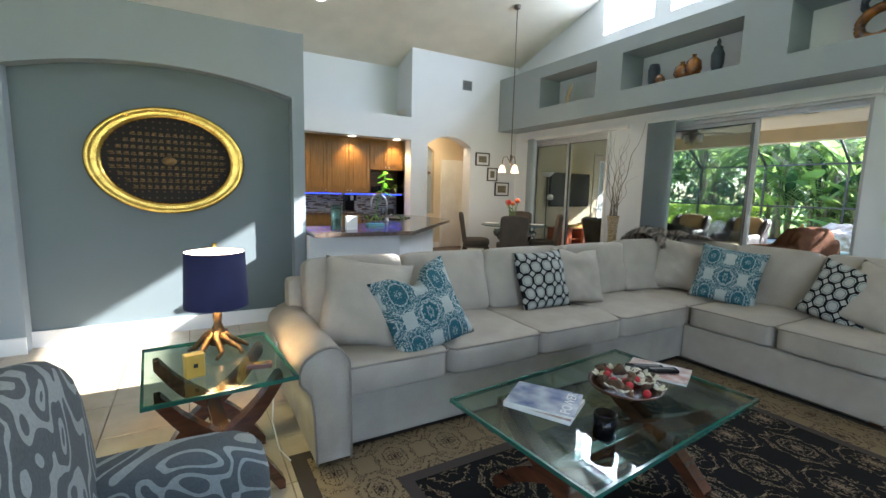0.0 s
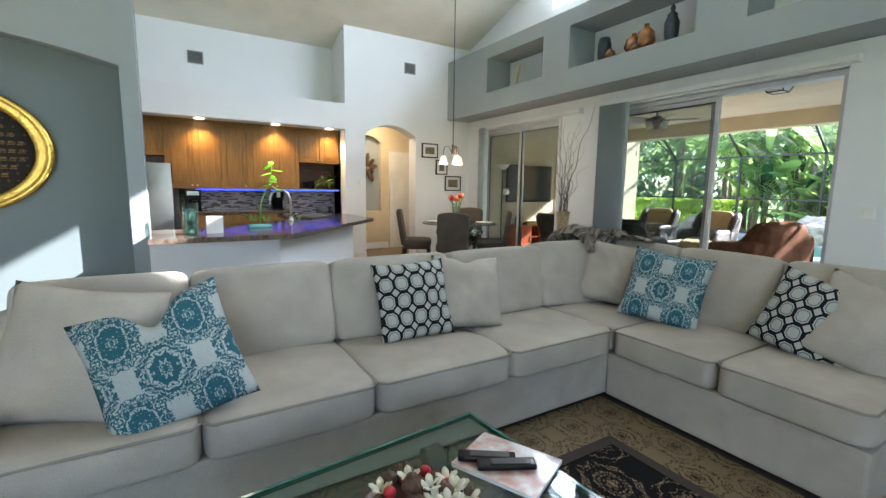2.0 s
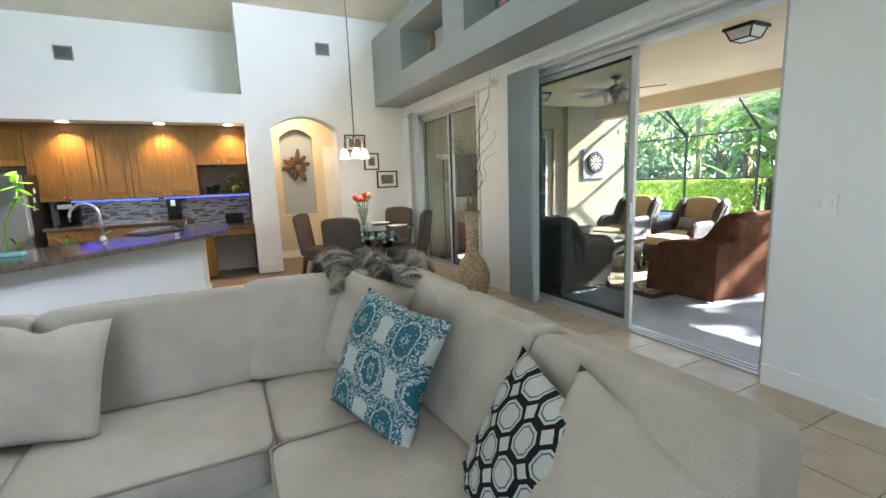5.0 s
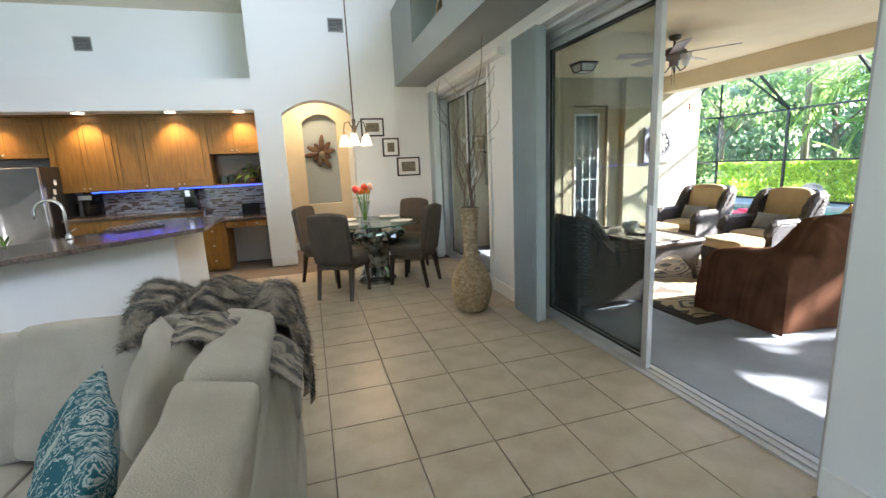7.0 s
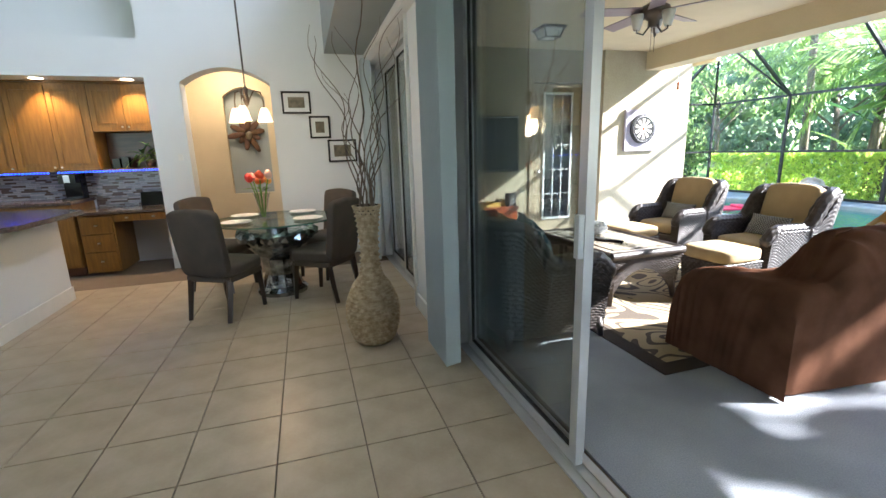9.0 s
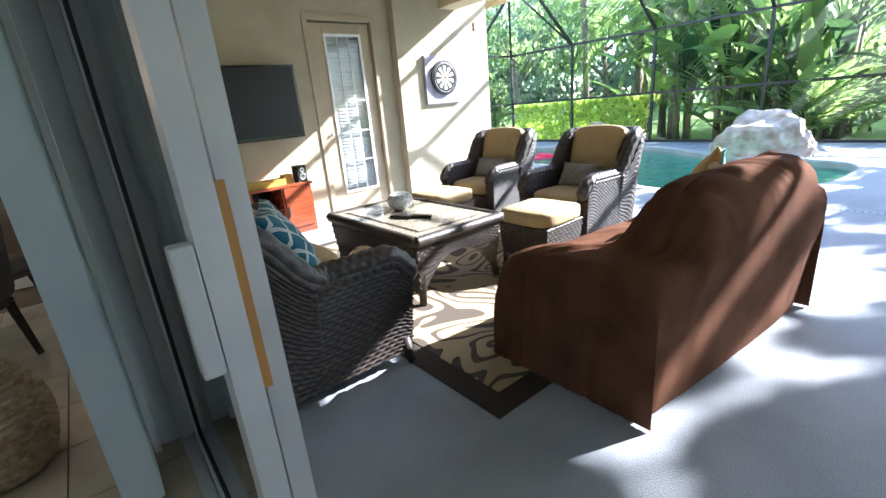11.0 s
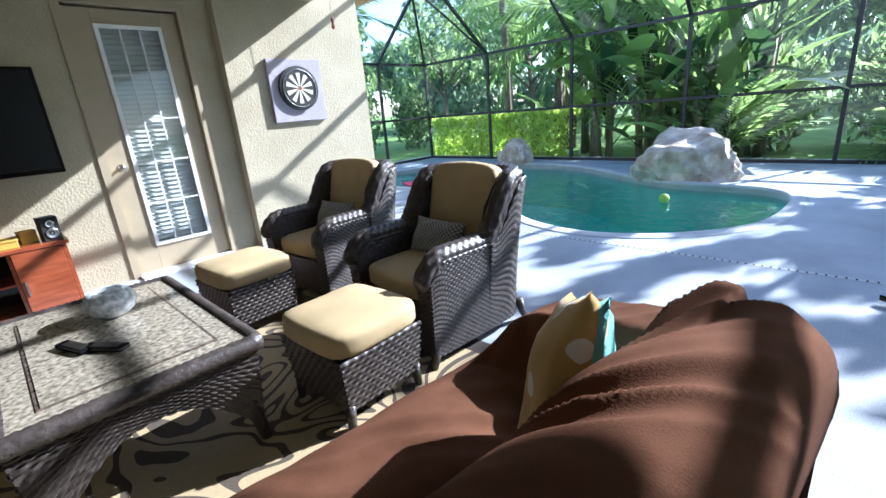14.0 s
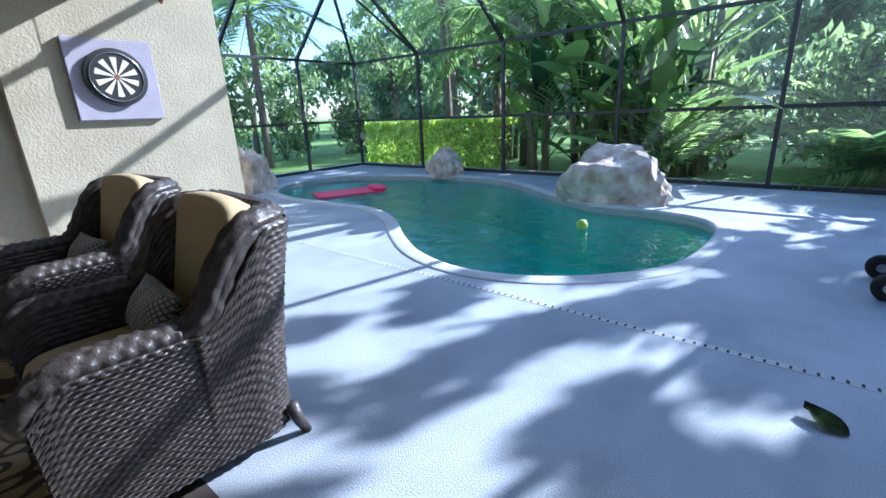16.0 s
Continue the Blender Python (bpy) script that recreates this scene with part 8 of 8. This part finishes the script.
# fridge
t = thing("refrigerator", "stainless steel side-by-side refrigerator", "refrigerator", 0.66, 7.86, 0)
part("body", boxes((0, 0.06, 0.02, 1.0, 0.82, 1.60), bevel=0.006), M["dark_metal"], t)
for a, b2, hx2 in ((0.005, 0.44, 0.40), (0.45, 0.995, 0.49)):
    d = part("door", boxes((a, 0.0, 0.06, b2, 0.058, 1.595), bevel=0.012), M["steel"], t)
    part("handle", tube(bmesh.new(), [(hx2, -0.002, 0.55), (hx2, -0.045, 0.58), (hx2, -0.045, 1.42), (hx2, -0.002, 1.45)], 0.012, 8), M["steel"], d, "long tubular handle", True)
for k, z in enumerate((1.18, 1.28, 1.40)):
    part("note", boxes((1.0005, 0.2 + 0.05 * k, z - 0.04, 1.003, 0.27 + 0.05 * k, z + 0.03)), M["paper"], t, "small white note")
# bar top
GR = ((1.502, 4.28), (2.50, 4.28), (3.86, 5.86), (3.86, 6.9), (3.5, 7.16), (2.92, 7.16), (2.92, 6.1), (2.05, 5.06), (1.502, 5.06))
bm = bmesh.new()
prism(bm, GR, 0.862, 0.902)
structure("bar_top", bm, M["granite"], "polished brown granite breakfast bar top", "worktop")
bm = bmesh.new()
prism(bm, ((1.502, 4.61), (2.36, 4.61), (3.45, 5.91), (3.45, 7.0), (2.95, 7.0), (2.95, 6.12), (2.07, 5.04), (1.502, 5.04)), 0.0, 0.86)
structure("bar_cabinets", bm, M["oak"], "oak cabinets behind the bar", "cabinet")
t = thing("faucet", "tall arched brushed steel kitchen faucet", "faucet", 2.80, 5.72, 0.902)
part("base", lathe(bmesh.new(), [(0, 0), (0.03, 0), (0.03, 0.012), (0.016, 0.05), (0, 0.05)], segs=18), M["steel"], t, "", True)
part("spout", tube(bmesh.new(), [(0, 0, 0.04), (0, 0, 0.24)] + [(-0.11 + 0.11 * math.cos(a), 0.02 * math.sin(a), 0.24 + 0.11 * math.sin(a)) for a in [i * math.pi / 10 for i in range(1, 11)]] + [(-0.222, 0, 0.19)], 0.013, 10), M["steel"], t, "", True)
part("lever", tube(bmesh.new(), [(0.015, 0, 0.06), (0.07, -0.02, 0.09)], 0.007, 8), M["steel"], t, "", True)
t = thing("glass_hurricane", "clear ribbed glass hurricane vase on the bar", "vase", 1.78, 4.55, 0.902)
part("glass", lathe(bmesh.new(), [(0.05, 0), (0.055, 0.0), (0.056, 0.25), (0.05, 0.25), (0.049, 0.01), (0, 0.01)], segs=24), M["green_glass"], t, "", True)
part("filling", lathe(bmesh.new(), [(0.035, 0.012), (0.037, 0.2), (0, 0.21)], segs=10), M["crystal"], t)
t = thing("napkin_stack", "white paper stack on the bar", "paper", 1.95, 4.6, 0.902, 10)
part("sheet_block", boxes((-0.06, -0.02, 0, 0.06, 0.02, 0.14)), M["paper"], t)
t = thing("potted_orchid", "small potted plant with a bright green leafy stem", "plant", 2.36, 5.0, 0.902)
part("tray", boxes((-0.10, -0.05, 0, 0.10, 0.05, 0.03), bevel=0.008), M["aqua_rib"], t, "pale aqua tray")
part("stem", tube(bmesh.new(), [(0, 0, 0.03), (0.02, 0, 0.25), (0.10, 0.02, 0.42), (0.13, 0.02, 0.6)], 0.006, 6), M["plant"], t)
M["lit_leaf"] = leaf_mat("lit_leaf", (0.34, 0.55, 0.06), (0.24, 0.42, 0.04), 0.4)
for k in range(8):
    bm = bmesh.new()
    bmesh.ops.create_icosphere(bm, subdivisions=2, radius=1, matrix=pose(0.12, 0.02, 0.36 + 0.035 * k, 0, 0, 140 * k) @ pose(0.05, 0, 0, 0, 30 - 12 * (k % 3), 0) @ Matrix.Diagonal((0.058, 0.028, 0.003, 1)))
    part("leaf", bm, M["lit_leaf"], t, "", True)
for px in (-0.06, 0.06, 0.35):
    for k in range(7):
        o = new("leaf", blades[k % 6])
        o.parent = t
        o.matrix_local = pose(px, 0.02, 0.03, 0, 0, k * 97) @ pose(0, 0, 0, 0, -55, 0) @ Matrix.Scale(0.07, 4)
t = thing("dish_rack", "flat dish rack and tray beside the sink", "rack", 3.15, 6.2, 0.902, 45)
part("tray", boxes((-0.22, -0.14, 0, 0.22, 0.14, 0.015), bevel=0.004), M["dark_metal"], t)
for k in range(8):
    part("wire", tube(bmesh.new(), [(-0.2 + k * 0.057, -0.12, 0.016), (-0.2 + k * 0.057, 0, 0.05), (-0.2 + k * 0.057, 0.12, 0.016)], 0.003, 5), M["steel"], t)
t = thing("coffee_maker", "black drip coffee maker on the worktop", "coffee maker", 1.92, 8.42, 0.90)
part("body", boxes((-0.11, 0.02, 0, 0.11, 0.14, 0.32), (-0.11, -0.13, 0.22, 0.11, 0.02, 0.32), (-0.11, -0.13, 0, 0.11, 0.02, 0.025), bevel=0.006), M["black"], t)
part("carafe", lathe(bmesh.new(), [(0, 0.027), (0.06, 0.027), (0.075, 0.08), (0.05, 0.15), (0.05, 0.17), (0, 0.17)], (0, -0.055, 0), 20), M["glass"], t, "", True)
part("panel", boxes((-0.08, -0.134, 0.24, 0.08, -0.1305, 0.30)), M["steel"], t, "steel control panel")
t = thing("drink_machine", "tall black countertop drink machine", "appliance", 3.17, 8.45, 0.90)
part("body", boxes((-0.09, 0.0, 0, 0.09, 0.16, 0.31), (-0.09, -0.12, 0.2, 0.09, 0.0, 0.31), (-0.09, -0.12, 0, 0.09, 0.0, 0.02), bevel=0.006), M["black"], t)
part("trim", boxes((-0.03, -0.125, 0.21, 0.03, -0.1205, 0.30)), M["steel"], t, "silver front trim")
t = thing("picture_stand", "small dark tablet frame on the desk", "frame", 3.98, 8.5, 0.765)
bm = boxes((-0.13, -0.008, 0, 0.13, 0.008, 0.18), bevel=0.003)
bm.transform(pose(0, 0, 0.003, -14, 0, 0))
part("frame", bm, M["black"], t)
t = thing("shelf_plant", "trailing green pothos on the open shelf", "plant", 4.05, 8.46, 1.256)
part("pot", lathe(bmesh.new(), [(0, 0), (0.05, 0), (0.065, 0.09), (0.058, 0.09), (0, 0.07)], segs=18), M["wood"], t, "", True)
for k in range(34):
    a = rr.uniform(0, 360)
    o = new("leaf", blades[k % 6])
    o.parent = t
    o.matrix_local = pose(rr.uniform(-0.09, 0.09), rr.uniform(-0.08, 0.04), 0.09 + rr.uniform(0, 0.10), 0, 0, a) @ pose(0, 0, 0, 0, -rr.uniform(-20, 50), 0) @ Matrix.Scale(0.12, 4)
t = thing("small_boxes", "row of tiny black boxes on the shelf", "box", 3.72, 8.5, 1.256)
part("box", boxes((-0.09, -0.04, 0, -0.01, 0.04, 0.12), bevel=0.003), M["black"], t)
part("lid", boxes((0.01, -0.04, 0, 0.09, 0.04, 0.14), bevel=0.003), M["black"], t)

# ---- baseboards ----
base = boxes((4.36, 8.0, 0, 4.60, 8.019, 0.13), (5.60, 8.0, 0, 6.76, 8.019, 0.13), (6.76, 7.62, 0, 6.779, 8.0, 0.13), (6.76, 4.70, 0, 6.779, 5.48, 0.13), (6.76, -3.2, 0, 6.779, 2.14, 0.13),
             (-4.0, 4.60, 0, -0.6, 4.619, 0.13), (1.39, 4.60, 0, 1.5, 4.619, 0.13), (-0.6, 4.742, 0, 1.39, 4.759, 0.13), (4.36, 9.28, 0, 5.6, 9.299, 0.13), (3.581, 5.9, 0, 3.597, 7.02, 0.13))
structure("baseboard", base, M["white_trim"], "white painted baseboard", "baseboard")
bm = bmesh.new()
prism(bm, ((1.5, 4.443), (2.437, 4.443), (3.597, 5.843), (3.597, 5.9), (3.581, 5.9), (3.581, 5.853), (2.43, 4.459), (1.5, 4.459)), 0, 0.13)
structure("baseboard", bm, M["white_trim"], "white painted baseboard along the bar", "baseboard")

# ---- floor tiles ----
P = 0.40
X0, Y0 = 5.675 - 12 * P, 3.34 - 8 * P
tile_meshes = []
for k in range(1):
    bm = boxes((-P / 2 + 0.003, -P / 2 + 0.003, -0.0118, P / 2 - 0.003, P / 2 - 0.003, 0.0), bevel=0.002)
    me = bpy.data.meshes.new("tile")
    bmesh.ops.recalc_face_normals(bm, faces=bm.faces[:])
    bm.to_mesh(me)
    bm.free()
    me.materials.append(M["tile"])
    tile_meshes.append(me)
rest = bmesh.new()
for i in range(-10, 16):
    for j in range(-8, 18):
        x, y = X0 + (i + 0.5) * P, Y0 + (j + 0.5) * P
        if x < -3.8 or x > 6.95 or y < -3.0 or y > 9.3:
            continue
        if x > 3.3 and 0.9 < y < 8.4 and x < 6.78:
            o = new("tile", tile_meshes[0])
            o.parent = floor
            o.location = (x, y, 0)
        else:
            box(rest, x - P / 2 + 0.003, y - P / 2 + 0.003, -0.0118, x + P / 2 - 0.003, y + P / 2 - 0.003, 0.0)
tagged(part("tile_rest", rest, M["tile"], floor), kind="stuff")
